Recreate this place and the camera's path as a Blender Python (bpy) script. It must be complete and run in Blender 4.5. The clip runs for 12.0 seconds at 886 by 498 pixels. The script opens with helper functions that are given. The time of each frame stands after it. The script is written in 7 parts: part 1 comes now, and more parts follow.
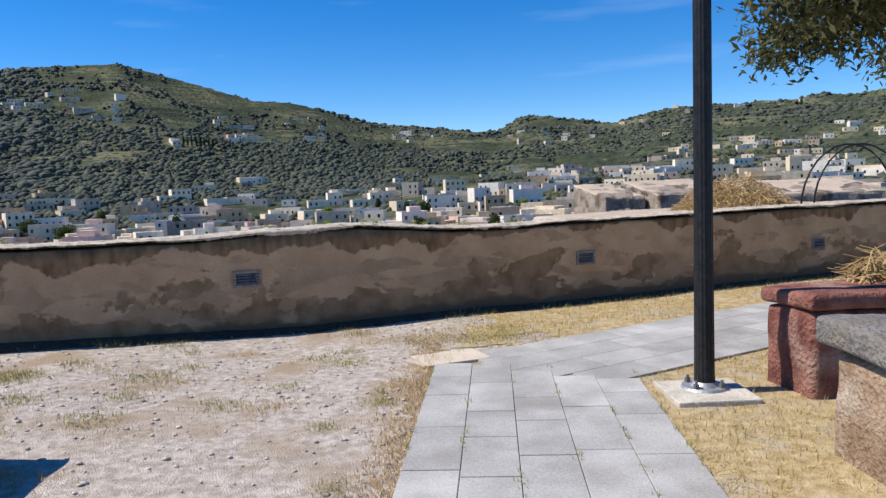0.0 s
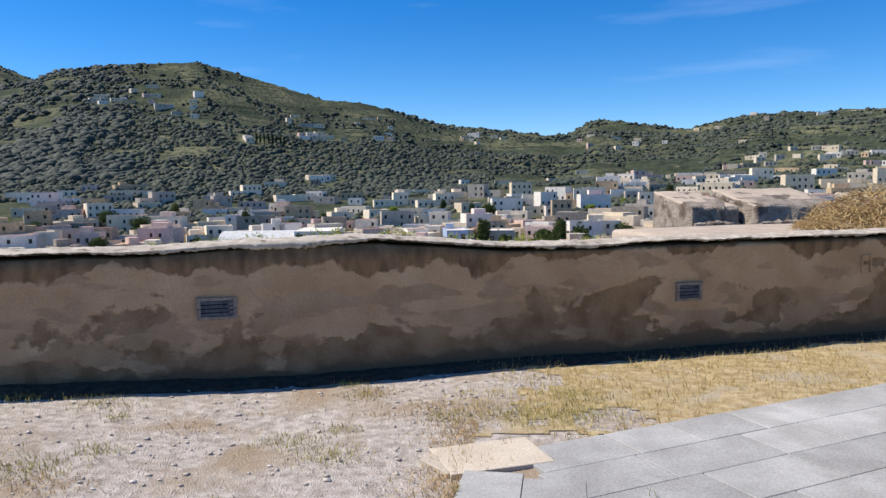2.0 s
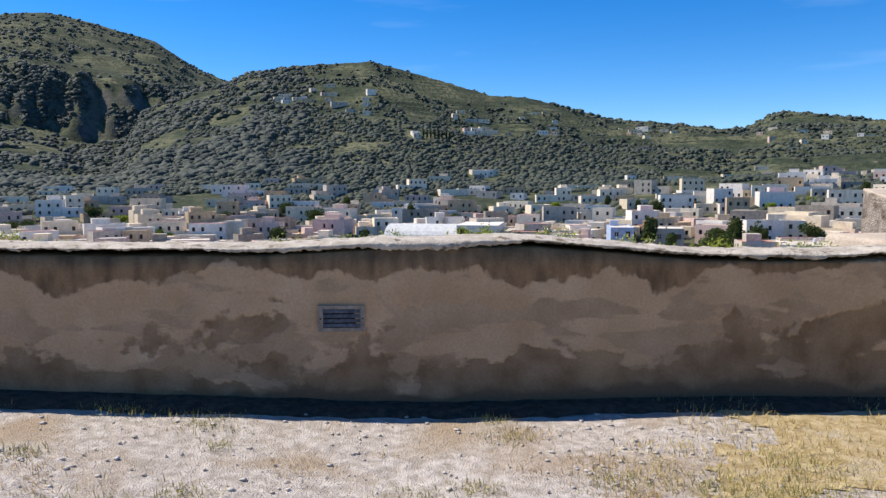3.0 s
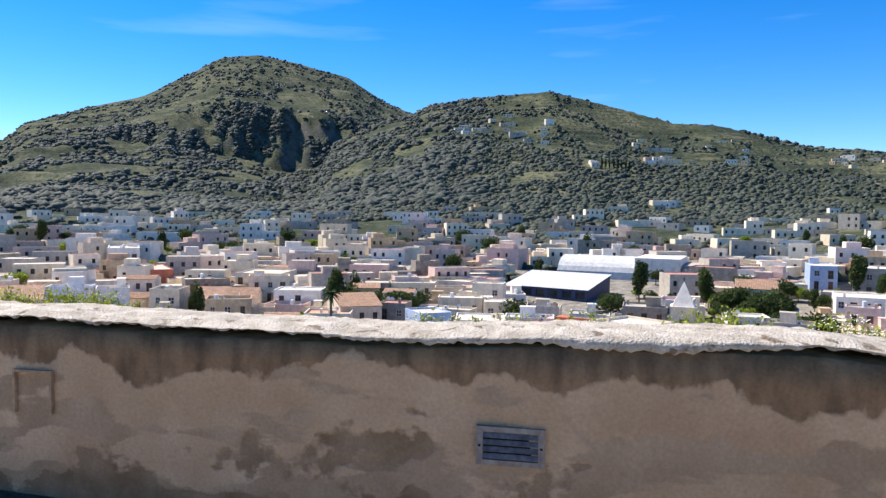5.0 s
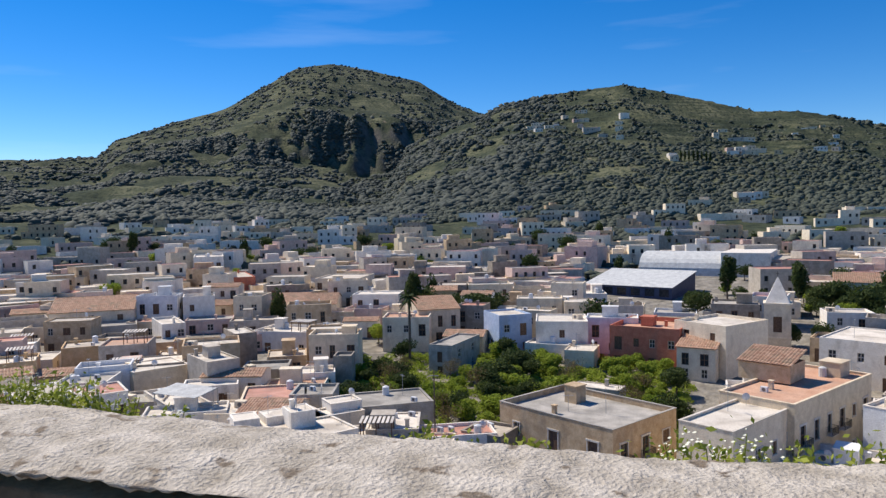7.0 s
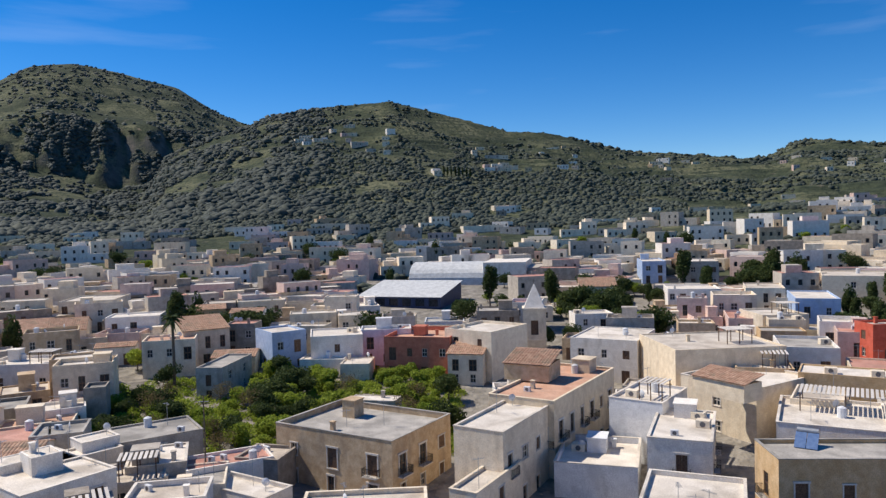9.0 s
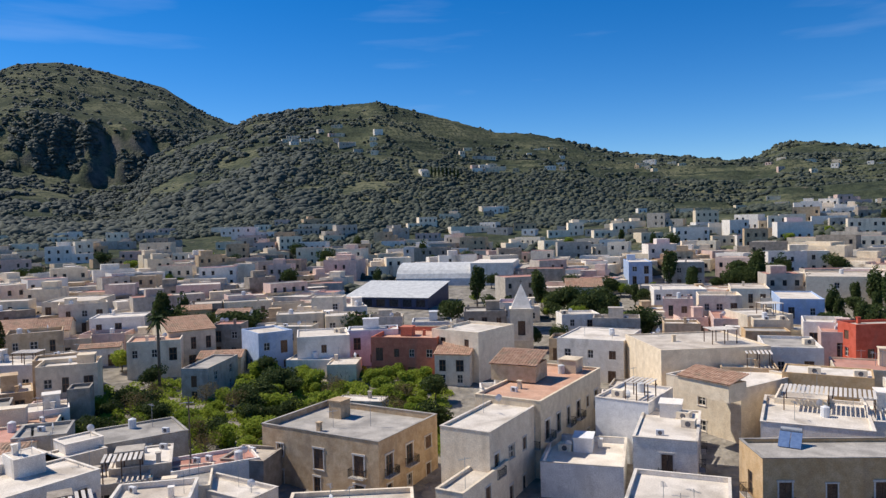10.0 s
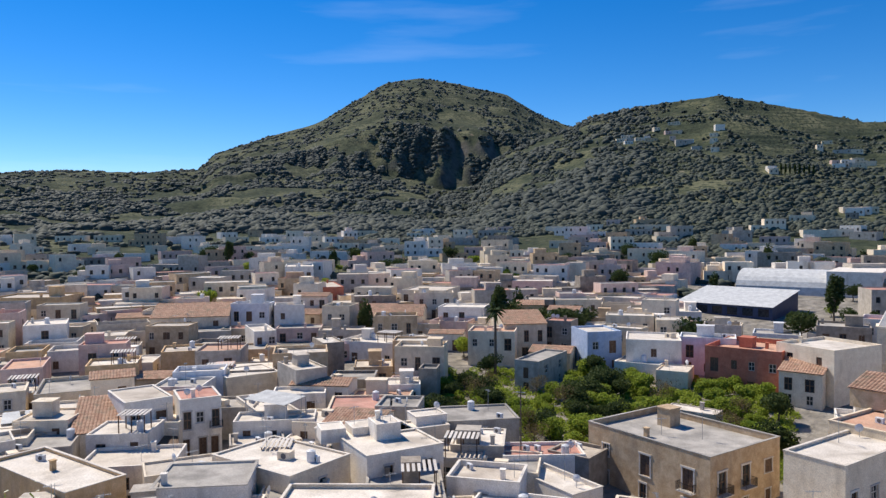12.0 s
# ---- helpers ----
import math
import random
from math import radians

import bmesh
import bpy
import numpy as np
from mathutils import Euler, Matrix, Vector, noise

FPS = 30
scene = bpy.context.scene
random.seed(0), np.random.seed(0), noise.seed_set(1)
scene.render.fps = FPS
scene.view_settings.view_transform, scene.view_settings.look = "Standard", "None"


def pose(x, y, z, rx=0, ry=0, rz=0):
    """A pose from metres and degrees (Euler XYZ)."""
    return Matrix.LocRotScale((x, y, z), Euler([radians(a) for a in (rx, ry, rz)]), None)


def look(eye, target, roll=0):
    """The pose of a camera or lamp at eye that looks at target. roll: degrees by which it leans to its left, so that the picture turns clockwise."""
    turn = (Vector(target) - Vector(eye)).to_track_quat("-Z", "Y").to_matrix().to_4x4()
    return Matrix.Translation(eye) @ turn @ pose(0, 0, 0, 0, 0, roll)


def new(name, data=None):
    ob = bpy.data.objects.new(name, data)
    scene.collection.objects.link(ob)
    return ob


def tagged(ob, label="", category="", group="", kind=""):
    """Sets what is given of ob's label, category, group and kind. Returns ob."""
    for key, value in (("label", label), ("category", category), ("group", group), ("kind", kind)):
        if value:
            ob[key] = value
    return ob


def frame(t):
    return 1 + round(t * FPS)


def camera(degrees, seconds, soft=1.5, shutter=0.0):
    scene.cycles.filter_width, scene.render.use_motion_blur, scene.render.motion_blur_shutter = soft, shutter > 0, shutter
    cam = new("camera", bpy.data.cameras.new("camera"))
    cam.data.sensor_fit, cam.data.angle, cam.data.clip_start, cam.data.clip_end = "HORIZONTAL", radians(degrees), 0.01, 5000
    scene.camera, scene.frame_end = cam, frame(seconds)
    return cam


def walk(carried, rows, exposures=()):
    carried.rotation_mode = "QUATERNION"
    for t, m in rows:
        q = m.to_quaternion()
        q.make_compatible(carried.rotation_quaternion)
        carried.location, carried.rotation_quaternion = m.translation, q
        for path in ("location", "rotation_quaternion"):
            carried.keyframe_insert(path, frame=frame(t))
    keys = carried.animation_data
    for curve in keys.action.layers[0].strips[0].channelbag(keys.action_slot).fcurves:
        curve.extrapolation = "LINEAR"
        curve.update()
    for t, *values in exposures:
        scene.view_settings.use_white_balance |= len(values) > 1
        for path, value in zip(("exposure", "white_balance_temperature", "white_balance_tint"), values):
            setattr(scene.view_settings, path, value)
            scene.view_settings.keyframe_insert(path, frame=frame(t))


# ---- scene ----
cam = camera(63.1, 12.0, soft=1.4)
PATH = [
    (0, (0.049, 0.193, 1.531), (0.061, 2.186, 1.357), -2.2),
    (0.5, (0.079, 0.789, 1.525), (0.042, 2.780, 1.342), -1.6),
    (1, (0.165, 1.381, 1.533), (0.116, 3.372, 1.343), -1.7),
    (1.5, (0.241, 1.940, 1.537), (0.150, 3.933, 1.398), -0.9),
    (2, (0.194, 2.531, 1.517), (0.029, 4.517, 1.353), -0.6),
    (2.5, (0.148, 3.099, 1.496), (-0.259, 5.052, 1.348), -0.5),
    (3, (0.034, 3.635, 1.485), (-0.566, 5.535, 1.310), -0.1),
    (3.2, (-0.018, 3.843, 1.499), (-0.632, 5.736, 1.306), -0.1),
    (4.8, (-0.531, 4.891, 1.639), (-1.536, 6.618, 1.554), 0.8),
    (5, (-0.645, 5.058, 1.642), (-1.683, 6.765, 1.544), 0.8),
    (5.5, (-1.073, 5.581, 1.612), (-2.145, 7.265, 1.488), -0.1),
    (6, (-1.360, 5.891, 1.635), (-2.480, 7.543, 1.511), -0.6),
    (6.5, (-1.692, 6.158, 1.676), (-2.901, 7.748, 1.581), -1.1),
    (6.7, (-1.840, 6.263, 1.679), (-3.050, 7.852, 1.585), -1.1),
    (8.3, (-3.060, 7.076, 1.699), (-4.125, 8.766, 1.608), -1.7),
    (8.5, (-3.100, 7.061, 1.701), (-4.049, 8.820, 1.634), -1.5),
    (9, (-3.090, 7.065, 1.741), (-3.744, 8.953, 1.668), -1.5),
    (9.5, (-3.016, 7.093, 1.714), (-3.583, 9.010, 1.640), -1.4),
    (10, (-3.001, 7.098, 1.699), (-3.623, 8.998, 1.627), -1.4),
    (10.5, (-3.046, 7.081, 1.694), (-3.928, 8.874, 1.626), -1.4),
    (11, (-3.060, 7.076, 1.694), (-4.207, 8.713, 1.629), -1.5),
    (11.5, (-3.061, 7.075, 1.705), (-4.343, 8.609, 1.643), -1.1),
    (12, (-3.108, 7.057, 1.725), (-4.496, 8.496, 1.668), -0.5),
]
walk(cam, [(t, look(eye, aim, roll)) for t, eye, aim, roll in PATH],
     [(0.0, 0.38), (2.5, 0.38), (3.0, 0.48), (4.8, 0.77), (5.5, 0.7), (6.0, 0.52), (6.5, 0.3), (8.5, 0.08), (10.5, 0.1), (12.0, 0.18)])

# ---- world, sun, exposure ----
SUN_EL, SUN_X, SUN_Y = 52.0, -1.0, 0.0
world = bpy.data.worlds.new("world")
scene.world = world
world.use_nodes = True
wn, wl = world.node_tree.nodes, world.node_tree.links
wn.clear()
sky = wn.new("ShaderNodeTexSky")
sky.sky_type = "NISHITA"
sky.sun_disc = False
sky.sun_elevation = radians(SUN_EL)
sky.sun_rotation = math.atan2(SUN_X, SUN_Y)
sky.altitude = 50
sky.air_density, sky.dust_density, sky.ozone_density = 0.78, 0.0, 4.5
w_bg, w_out = wn.new("ShaderNodeBackground"), wn.new("ShaderNodeOutputWorld")
w_bg.inputs["Strength"].default_value = 0.15
# a few thin streaks of high cloud
w_tc, w_map, w_noise, w_ramp, w_mix = (wn.new("ShaderNode" + k) for k in ("TexCoord", "Mapping", "TexNoise", "ValToRGB", "MixRGB"))
w_map.inputs["Rotation"].default_value = (0.0, radians(-14), radians(10))
w_map.inputs["Scale"].default_value = (1.5, 1.0, 11.0)
w_noise.inputs["Scale"].default_value, w_noise.inputs["Detail"].default_value = 1.7, 6.0
w_ramp.color_ramp.elements[0].position, w_ramp.color_ramp.elements[1].position = 0.60, 0.9
w_ramp.color_ramp.elements[1].color = (0.16, 0.16, 0.16, 1)
w_mix.inputs["Color2"].default_value = (7.0, 7.6, 8.4, 1)
wl.new(w_tc.outputs["Generated"], w_map.inputs["Vector"])
wl.new(w_map.outputs["Vector"], w_noise.inputs["Vector"])
wl.new(w_noise.outputs["Fac"], w_ramp.inputs["Fac"])
wl.new(w_ramp.outputs["Color"], w_mix.inputs["Fac"])
w_sat = wn.new("ShaderNodeHueSaturation")
w_sat.inputs["Hue"].default_value, w_sat.inputs["Saturation"].default_value, w_sat.inputs["Value"].default_value = 0.506, 1.37, 0.80
wl.new(sky.outputs["Color"], w_sat.inputs["Color"])
wl.new(w_sat.outputs["Color"], w_mix.inputs["Color1"])
wl.new(w_mix.outputs["Color"], w_bg.inputs["Color"])
wl.new(w_bg.outputs["Background"], w_out.inputs["Surface"])
sun = new("sun", bpy.data.lights.new("sun", "SUN"))
sun.data.energy, sun.data.angle, sun.data.color = 4.7, radians(0.53), (1.0, 0.92, 0.80)
k_el = math.cos(radians(SUN_EL))
sun.matrix_world = look((0, 0, 0), (-SUN_X * k_el, -SUN_Y * k_el, -math.sin(radians(SUN_EL))))


# ---- materials ----
def surf(name, c1, c2, scale=4.0, rough=0.85, bump=0.3, fine=40.0, spots=None, vary=0.12, metal=0.0, dist=0.02, spot_at=(0.52, 0.66), streak=1.0, sscale=0.45):
    """A weathered surface: two colours mixed at a coarse and a fine scale, optional stains, relief and a shade of its own for each object."""
    m = bpy.data.materials.new(name)
    m.use_nodes = True
    n, l = m.node_tree.nodes, m.node_tree.links
    b = n["Principled BSDF"]
    geo, obi = n.new("ShaderNodeNewGeometry"), n.new("ShaderNodeObjectInfo")
    t1, t2 = n.new("ShaderNodeTexNoise"), n.new("ShaderNodeTexNoise")
    t1.inputs["Scale"].default_value, t1.inputs["Detail"].default_value = scale, 8
    t2.inputs["Scale"].default_value, t2.inputs["Detail"].default_value = fine, 4
    for t in (t1, t2):
        l.new(geo.outputs["Position"], t.inputs["Vector"])
    r1 = n.new("ShaderNodeValToRGB")
    r1.color_ramp.elements[0].position, r1.color_ramp.elements[1].position = 0.36, 0.66
    r1.color_ramp.elements[0].color, r1.color_ramp.elements[1].color = (*c1, 1), (*c2, 1)
    l.new(t1.outputs["Fac"], r1.inputs["Fac"])
    col = r1.outputs["Color"]
    if spots:
        t3, r3, mx = n.new("ShaderNodeTexNoise"), n.new("ShaderNodeValToRGB"), n.new("ShaderNodeMixRGB")
        t3.inputs["Scale"].default_value, t3.inputs["Detail"].default_value, t3.inputs["Distortion"].default_value = scale * sscale, 10, 0.4
        r3.color_ramp.elements[0].position, r3.color_ramp.elements[1].position = spot_at
        sm3 = n.new("ShaderNodeMapping")
        sm3.inputs["Scale"].default_value = (1, 1, streak)
        l.new(geo.outputs["Position"], sm3.inputs["Vector"])
        l.new(sm3.outputs["Vector"], t3.inputs["Vector"])
        l.new(t3.outputs["Fac"], r3.inputs["Fac"])
        l.new(r3.outputs["Color"], mx.inputs["Fac"])
        l.new(col, mx.inputs["Color1"])
        mx.inputs["Color2"].default_value = (*spots, 1)
        col = mx.outputs["Color"]
    hsv, ml = n.new("ShaderNodeHueSaturation"), n.new("ShaderNodeMath")
    grain, add = n.new("ShaderNodeMath"), n.new("ShaderNodeMath")
    grain.operation, grain.inputs[1].default_value, grain.inputs[2].default_value = "MULTIPLY_ADD", 0.9, 0.55
    l.new(t2.outputs["Fac"], grain.inputs[0])
    ml.operation, ml.inputs[1].default_value, ml.inputs[2].default_value = "MULTIPLY_ADD", 2 * vary, -vary
    l.new(obi.outputs["Random"], ml.inputs[0])
    l.new(grain.outputs[0], add.inputs[0])
    l.new(ml.outputs[0], add.inputs[1])
    l.new(add.outputs[0], hsv.inputs["Value"])
    l.new(col, hsv.inputs["Color"])
    l.new(hsv.outputs["Color"], b.inputs["Base Color"])
    b.inputs["Roughness"].default_value, b.inputs["Metallic"].default_value = rough, metal
    b.inputs["Specular IOR Level"].default_value = 0.25
    if bump:
        bp, sm = n.new("ShaderNodeBump"), n.new("ShaderNodeMath")
        sm.operation = "ADD"
        l.new(t1.outputs["Fac"], sm.inputs[0])
        l.new(t2.outputs["Fac"], sm.inputs[1])
        l.new(sm.outputs[0], bp.inputs["Height"])
        bp.inputs["Strength"].default_value, bp.inputs["Distance"].default_value = bump, dist
        l.new(bp.outputs["Normal"], b.inputs["Normal"])
    return m


def plaster_wall_material():
    """Old render in sandy grey with brown patches where the top coat has come away, soot-dark streaks near the crown
    and a darker brown foot.
    """
    m = bpy.data.materials.new("old_render")
    m.use_nodes = True
    n, l = m.node_tree.nodes, m.node_tree.links
    b = n["Principled BSDF"]
    tc = n.new("ShaderNodeTexCoord")
    sx = n.new("ShaderNodeSeparateXYZ")
    l.new(tc.outputs["Object"], sx.inputs[0])

    def noise_tex(scale, detail, dist=0.0, stretch=None):
        t = n.new("ShaderNodeTexNoise")
        t.inputs["Scale"].default_value, t.inputs["Detail"].default_value, t.inputs["Distortion"].default_value = scale, detail, dist
        if stretch:
            mp = n.new("ShaderNodeMapping")
            mp.inputs["Scale"].default_value = stretch
            l.new(tc.outputs["Object"], mp.inputs["Vector"])
            l.new(mp.outputs["Vector"], t.inputs["Vector"])
        else:
            l.new(tc.outputs["Object"], t.inputs["Vector"])
        return t.outputs["Fac"]

    def ramp(fac, a, c, ca=(0, 0, 0), cc=(1, 1, 1)):
        r = n.new("ShaderNodeValToRGB")
        r.color_ramp.elements[0].position, r.color_ramp.elements[1].position = a, c
        r.color_ramp.elements[0].color, r.color_ramp.elements[1].color = (*ca, 1), (*cc, 1)
        l.new(fac, r.inputs["Fac"])
        return r.outputs["Color"]

    def mix(fac, c1, c2):
        x = n.new("ShaderNodeMixRGB")
        l.new(fac, x.inputs["Fac"])
        l.new(c1, x.inputs["Color1"])
        if isinstance(c2, tuple):
            x.inputs["Color2"].default_value = (*c2, 1)
        else:
            l.new(c2, x.inputs["Color2"])
        return x.outputs["Color"]

    def math_node(op, a, c):
        x = n.new("ShaderNodeMath")
        x.operation, x.use_clamp = op, False
        for i, v in enumerate((a, c)):
            if isinstance(v, (int, float)):
                x.inputs[i].default_value = v
            else:
                l.new(v, x.inputs[i])
        return x.outputs[0]
    base = ramp(noise_tex(2.2, 8), 0.35, 0.68, (0.455, 0.285, 0.158), (0.59, 0.395, 0.235))
    grain = noise_tex(60, 4)
    # patches of bare brown undercoat, more of them low on the wall
    low = math_node("MULTIPLY_ADD", sx.outputs["Z"], -0.34)
    low.node.inputs[2].default_value = 0.145
    wide = math_node("ADD", math_node("MULTIPLY", noise_tex(1.3, 10, 0.5, (1, 1, 1.9)), 0.8), math_node("MULTIPLY", noise_tex(8, 6), 0.2))
    patch = ramp(math_node("ADD", wide, low), 0.515, 0.54)
    mid = ramp(math_node("ADD", noise_tex(1.9, 9, 0.3, (0.8, 1, 2.2)), math_node("MULTIPLY", low, 0.7)), 0.485, 0.51)
    base = mix(mid, base, ramp(noise_tex(4, 6), 0.35, 0.7, (0.36, 0.23, 0.13), (0.475, 0.32, 0.195)))
    under = ramp(noise_tex(5, 6), 0.35, 0.7, (0.22, 0.132, 0.07), (0.36, 0.235, 0.135))
    col = mix(patch, base, under)
    # ochre bloom
    col = mix(ramp(noise_tex(0.9, 3), 0.6, 0.8, (0, 0, 0), (0.45, 0.45, 0.45)), col, (0.46, 0.30, 0.15))
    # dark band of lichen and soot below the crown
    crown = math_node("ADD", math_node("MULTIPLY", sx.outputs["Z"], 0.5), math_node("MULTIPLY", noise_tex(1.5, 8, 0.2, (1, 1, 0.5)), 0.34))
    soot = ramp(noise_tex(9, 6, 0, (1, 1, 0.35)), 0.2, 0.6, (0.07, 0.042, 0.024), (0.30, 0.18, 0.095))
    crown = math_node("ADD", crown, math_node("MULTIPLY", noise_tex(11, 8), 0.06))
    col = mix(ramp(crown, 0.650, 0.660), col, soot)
    # darker brown towards the foot, with an uneven upper edge
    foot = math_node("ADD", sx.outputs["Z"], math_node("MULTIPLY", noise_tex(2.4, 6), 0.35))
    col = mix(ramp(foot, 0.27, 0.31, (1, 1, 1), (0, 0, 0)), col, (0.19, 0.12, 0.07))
    hsv = n.new("ShaderNodeHueSaturation")
    l.new(math_node("ADD", math_node("MULTIPLY", grain, 0.5), 0.75), hsv.inputs["Value"])
    l.new(col, hsv.inputs["Color"])
    l.new(hsv.outputs["Color"], b.inputs["Base Color"])
    b.inputs["Roughness"].default_value = 0.95
    b.inputs["Specular IOR Level"].default_value = 0.15
    bp = n.new("ShaderNodeBump")
    bp.inputs["Strength"].default_value, bp.inputs["Distance"].default_value = 0.6, 0.015
    hh = math_node("ADD", math_node("MULTIPLY", grain, 0.4), noise_tex(7, 8))
    l.new(math_node("SUBTRACT", hh, math_node("MULTIPLY", n_rgb(n, l, patch), 0.7)), bp.inputs["Height"])
    l.new(bp.outputs["Normal"], b.inputs["Normal"])
    return m


def n_rgb(n, l, colour):
    x = n.new("ShaderNodeRGBToBW")
    l.new(colour, x.inputs[0])
    return x.outputs[0]


def terrain_material():
    """Scrub hillside: dark maquis, paler grass on the terraced steps, bare tuff where it is steep."""
    m = bpy.data.materials.new("hillside")
    m.use_nodes = True
    n, l = m.node_tree.nodes, m.node_tree.links
    b = n["Principled BSDF"]
    geo = n.new("ShaderNodeNewGeometry")

    def tex(scale, detail):
        t = n.new("ShaderNodeTexNoise")
        t.inputs["Scale"].default_value, t.inputs["Detail"].default_value = scale, detail
        l.new(geo.outputs["Position"], t.inputs["Vector"])
        return t.outputs["Fac"]

    def ramp(fac, a, c, ca=(0, 0, 0), cc=(1, 1, 1)):
        r = n.new("ShaderNodeValToRGB")
        r.color_ramp.elements[0].position, r.color_ramp.elements[1].position = a, c
        r.color_ramp.elements[0].color, r.color_ramp.elements[1].color = (*ca, 1), (*cc, 1)
        l.new(fac, r.inputs["Fac"])
        return r.outputs["Color"]

    def mix(fac, c1, c2):
        x = n.new("ShaderNodeMixRGB")
        l.new(fac, x.inputs["Fac"])
        l.new(c1, x.inputs["Color1"])
        l.new(c2, x.inputs["Color2"])
        return x.outputs["Color"]
    grass = ramp(tex(0.035, 6), 0.35, 0.65, (0.088, 0.096, 0.054), (0.165, 0.162, 0.096))
    scrub = ramp(tex(0.16, 6), 0.35, 0.65, (0.030, 0.040, 0.027), (0.066, 0.078, 0.046))
    earth = ramp(tex(0.3, 5), 0.35, 0.65, (0.16, 0.13, 0.09), (0.26, 0.22, 0.16))
    col = mix(ramp(tex(0.012, 8), 0.44, 0.56), scrub, grass)
    col = mix(ramp(tex(0.05, 8), 0.66, 0.74), col, earth)
    col = mix(ramp(tex(0.22, 5), 0.50, 0.58), col, scrub)
    # terrace steps on the upper slopes: thin dry-stone lines that follow the contours
    sep = n.new("ShaderNodeSeparateXYZ")
    l.new(geo.outputs["Position"], sep.inputs[0])
    zz, wob, fr = n.new("ShaderNodeMath"), n.new("ShaderNodeMath"), n.new("ShaderNodeMath")
    wob.operation, wob.inputs[1].default_value = "MULTIPLY_ADD", 14.0
    l.new(tex(0.008, 4), wob.inputs[0])
    l.new(sep.outputs["Z"], wob.inputs[2])
    zz.operation, zz.inputs[1].default_value = "DIVIDE", 7.0
    l.new(wob.outputs[0], zz.inputs[0])
    fr.operation = "FRACT"
    l.new(zz.outputs[0], fr.inputs[0])
    step = n.new("ShaderNodeMath")
    step.operation = "MULTIPLY"
    l.new(n_rgb(n, l, ramp(fr.outputs[0], 0.72, 0.78)), step.inputs[0])
    l.new(n_rgb(n, l, ramp(tex(0.02, 5), 0.45, 0.55)), step.inputs[1])
    col = mix(step.outputs[0], col, scrub)
    # streets and yards of the town
    far, tn = n.new("ShaderNodeVectorMath"), n.new("ShaderNodeMath")
    far.operation = "DISTANCE"
    far.inputs[1].default_value = (-3.0, 7.2, -25.0)
    l.new(geo.outputs["Position"], far.inputs[0])
    tn.operation, tn.inputs[1].default_value = "MULTIPLY_ADD", 220.0
    l.new(tex(0.03, 5), tn.inputs[0])
    l.new(far.outputs["Value"], tn.inputs[2])
    yard = ramp(tex(0.4, 5), 0.35, 0.65, (0.20, 0.18, 0.15), (0.32, 0.29, 0.25))
    dv = n.new("ShaderNodeMath")
    dv.operation, dv.inputs[1].default_value = "DIVIDE", 500.0
    l.new(tn.outputs[0], dv.inputs[0])
    col = mix(ramp(dv.outputs[0], 0.72, 0.76, (1, 1, 1), (0, 0, 0)), col, yard)
    nz = n.new("ShaderNodeSeparateXYZ")
    l.new(geo.outputs["Normal"], nz.inputs[0])
    rock = ramp(tex(0.08, 8), 0.3, 0.7, (0.075, 0.075, 0.068), (0.17, 0.15, 0.125))
    col = mix(ramp(nz.outputs["Z"], 0.55, 0.74, (1, 1, 1), (0, 0, 0)), col, rock)
    l.new(col, b.inputs["Base Color"])
    b.inputs["Roughness"].default_value = 1.0
    b.inputs["Specular IOR Level"].default_value = 0.1
    bp = n.new("ShaderNodeBump")
    bp.inputs["Strength"].default_value, bp.inputs["Distance"].default_value = 0.8, 2.0
    l.new(tex(0.35, 6), bp.inputs["Height"])
    l.new(bp.outputs["Normal"], b.inputs["Normal"])
    return m


def leaf_material(name, c1, c2, glow=0.0):
    m = bpy.data.materials.new(name)
    m.use_nodes = True
    n, l = m.node_tree.nodes, m.node_tree.links
    b = n["Principled BSDF"]
    geo, t, add, r = (n.new("ShaderNode" + k) for k in ("NewGeometry", "TexNoise", "Math", "ValToRGB"))
    t.inputs["Scale"].default_value = 0.04
    l.new(geo.outputs["Position"], t.inputs["Vector"])
    add.operation, add.inputs[1].default_value = "MULTIPLY_ADD", 0.6
    l.new(geo.outputs["Random Per Island"], add.inputs[0])
    l.new(t.outputs["Fac"], add.inputs[2])
    r.color_ramp.elements[0].position, r.color_ramp.elements[1].position = 0.4, 1.1
    r.color_ramp.elements[0].color, r.color_ramp.elements[1].color = (*c1, 1), (*c2, 1)
    l.new(add.outputs[0], r.inputs["Fac"])
    l.new(r.outputs["Color"], b.inputs["Base Color"])
    b.inputs["Roughness"].default_value = 0.75
    b.inputs["Specular IOR Level"].default_value = 0.2
    if glow:    # light that comes through thin leaves
        tr, ms = n.new("ShaderNodeBsdfTranslucent"), n.new("ShaderNodeMixShader")
        ms.inputs["Fac"].default_value = glow
        l.new(r.outputs["Color"], tr.inputs["Color"])
        l.new(b.outputs["BSDF"], ms.inputs[1])
        l.new(tr.outputs["BSDF"], ms.inputs[2])
        l.new(ms.outputs["Shader"], n["Material Output"].inputs["Surface"])
    return m


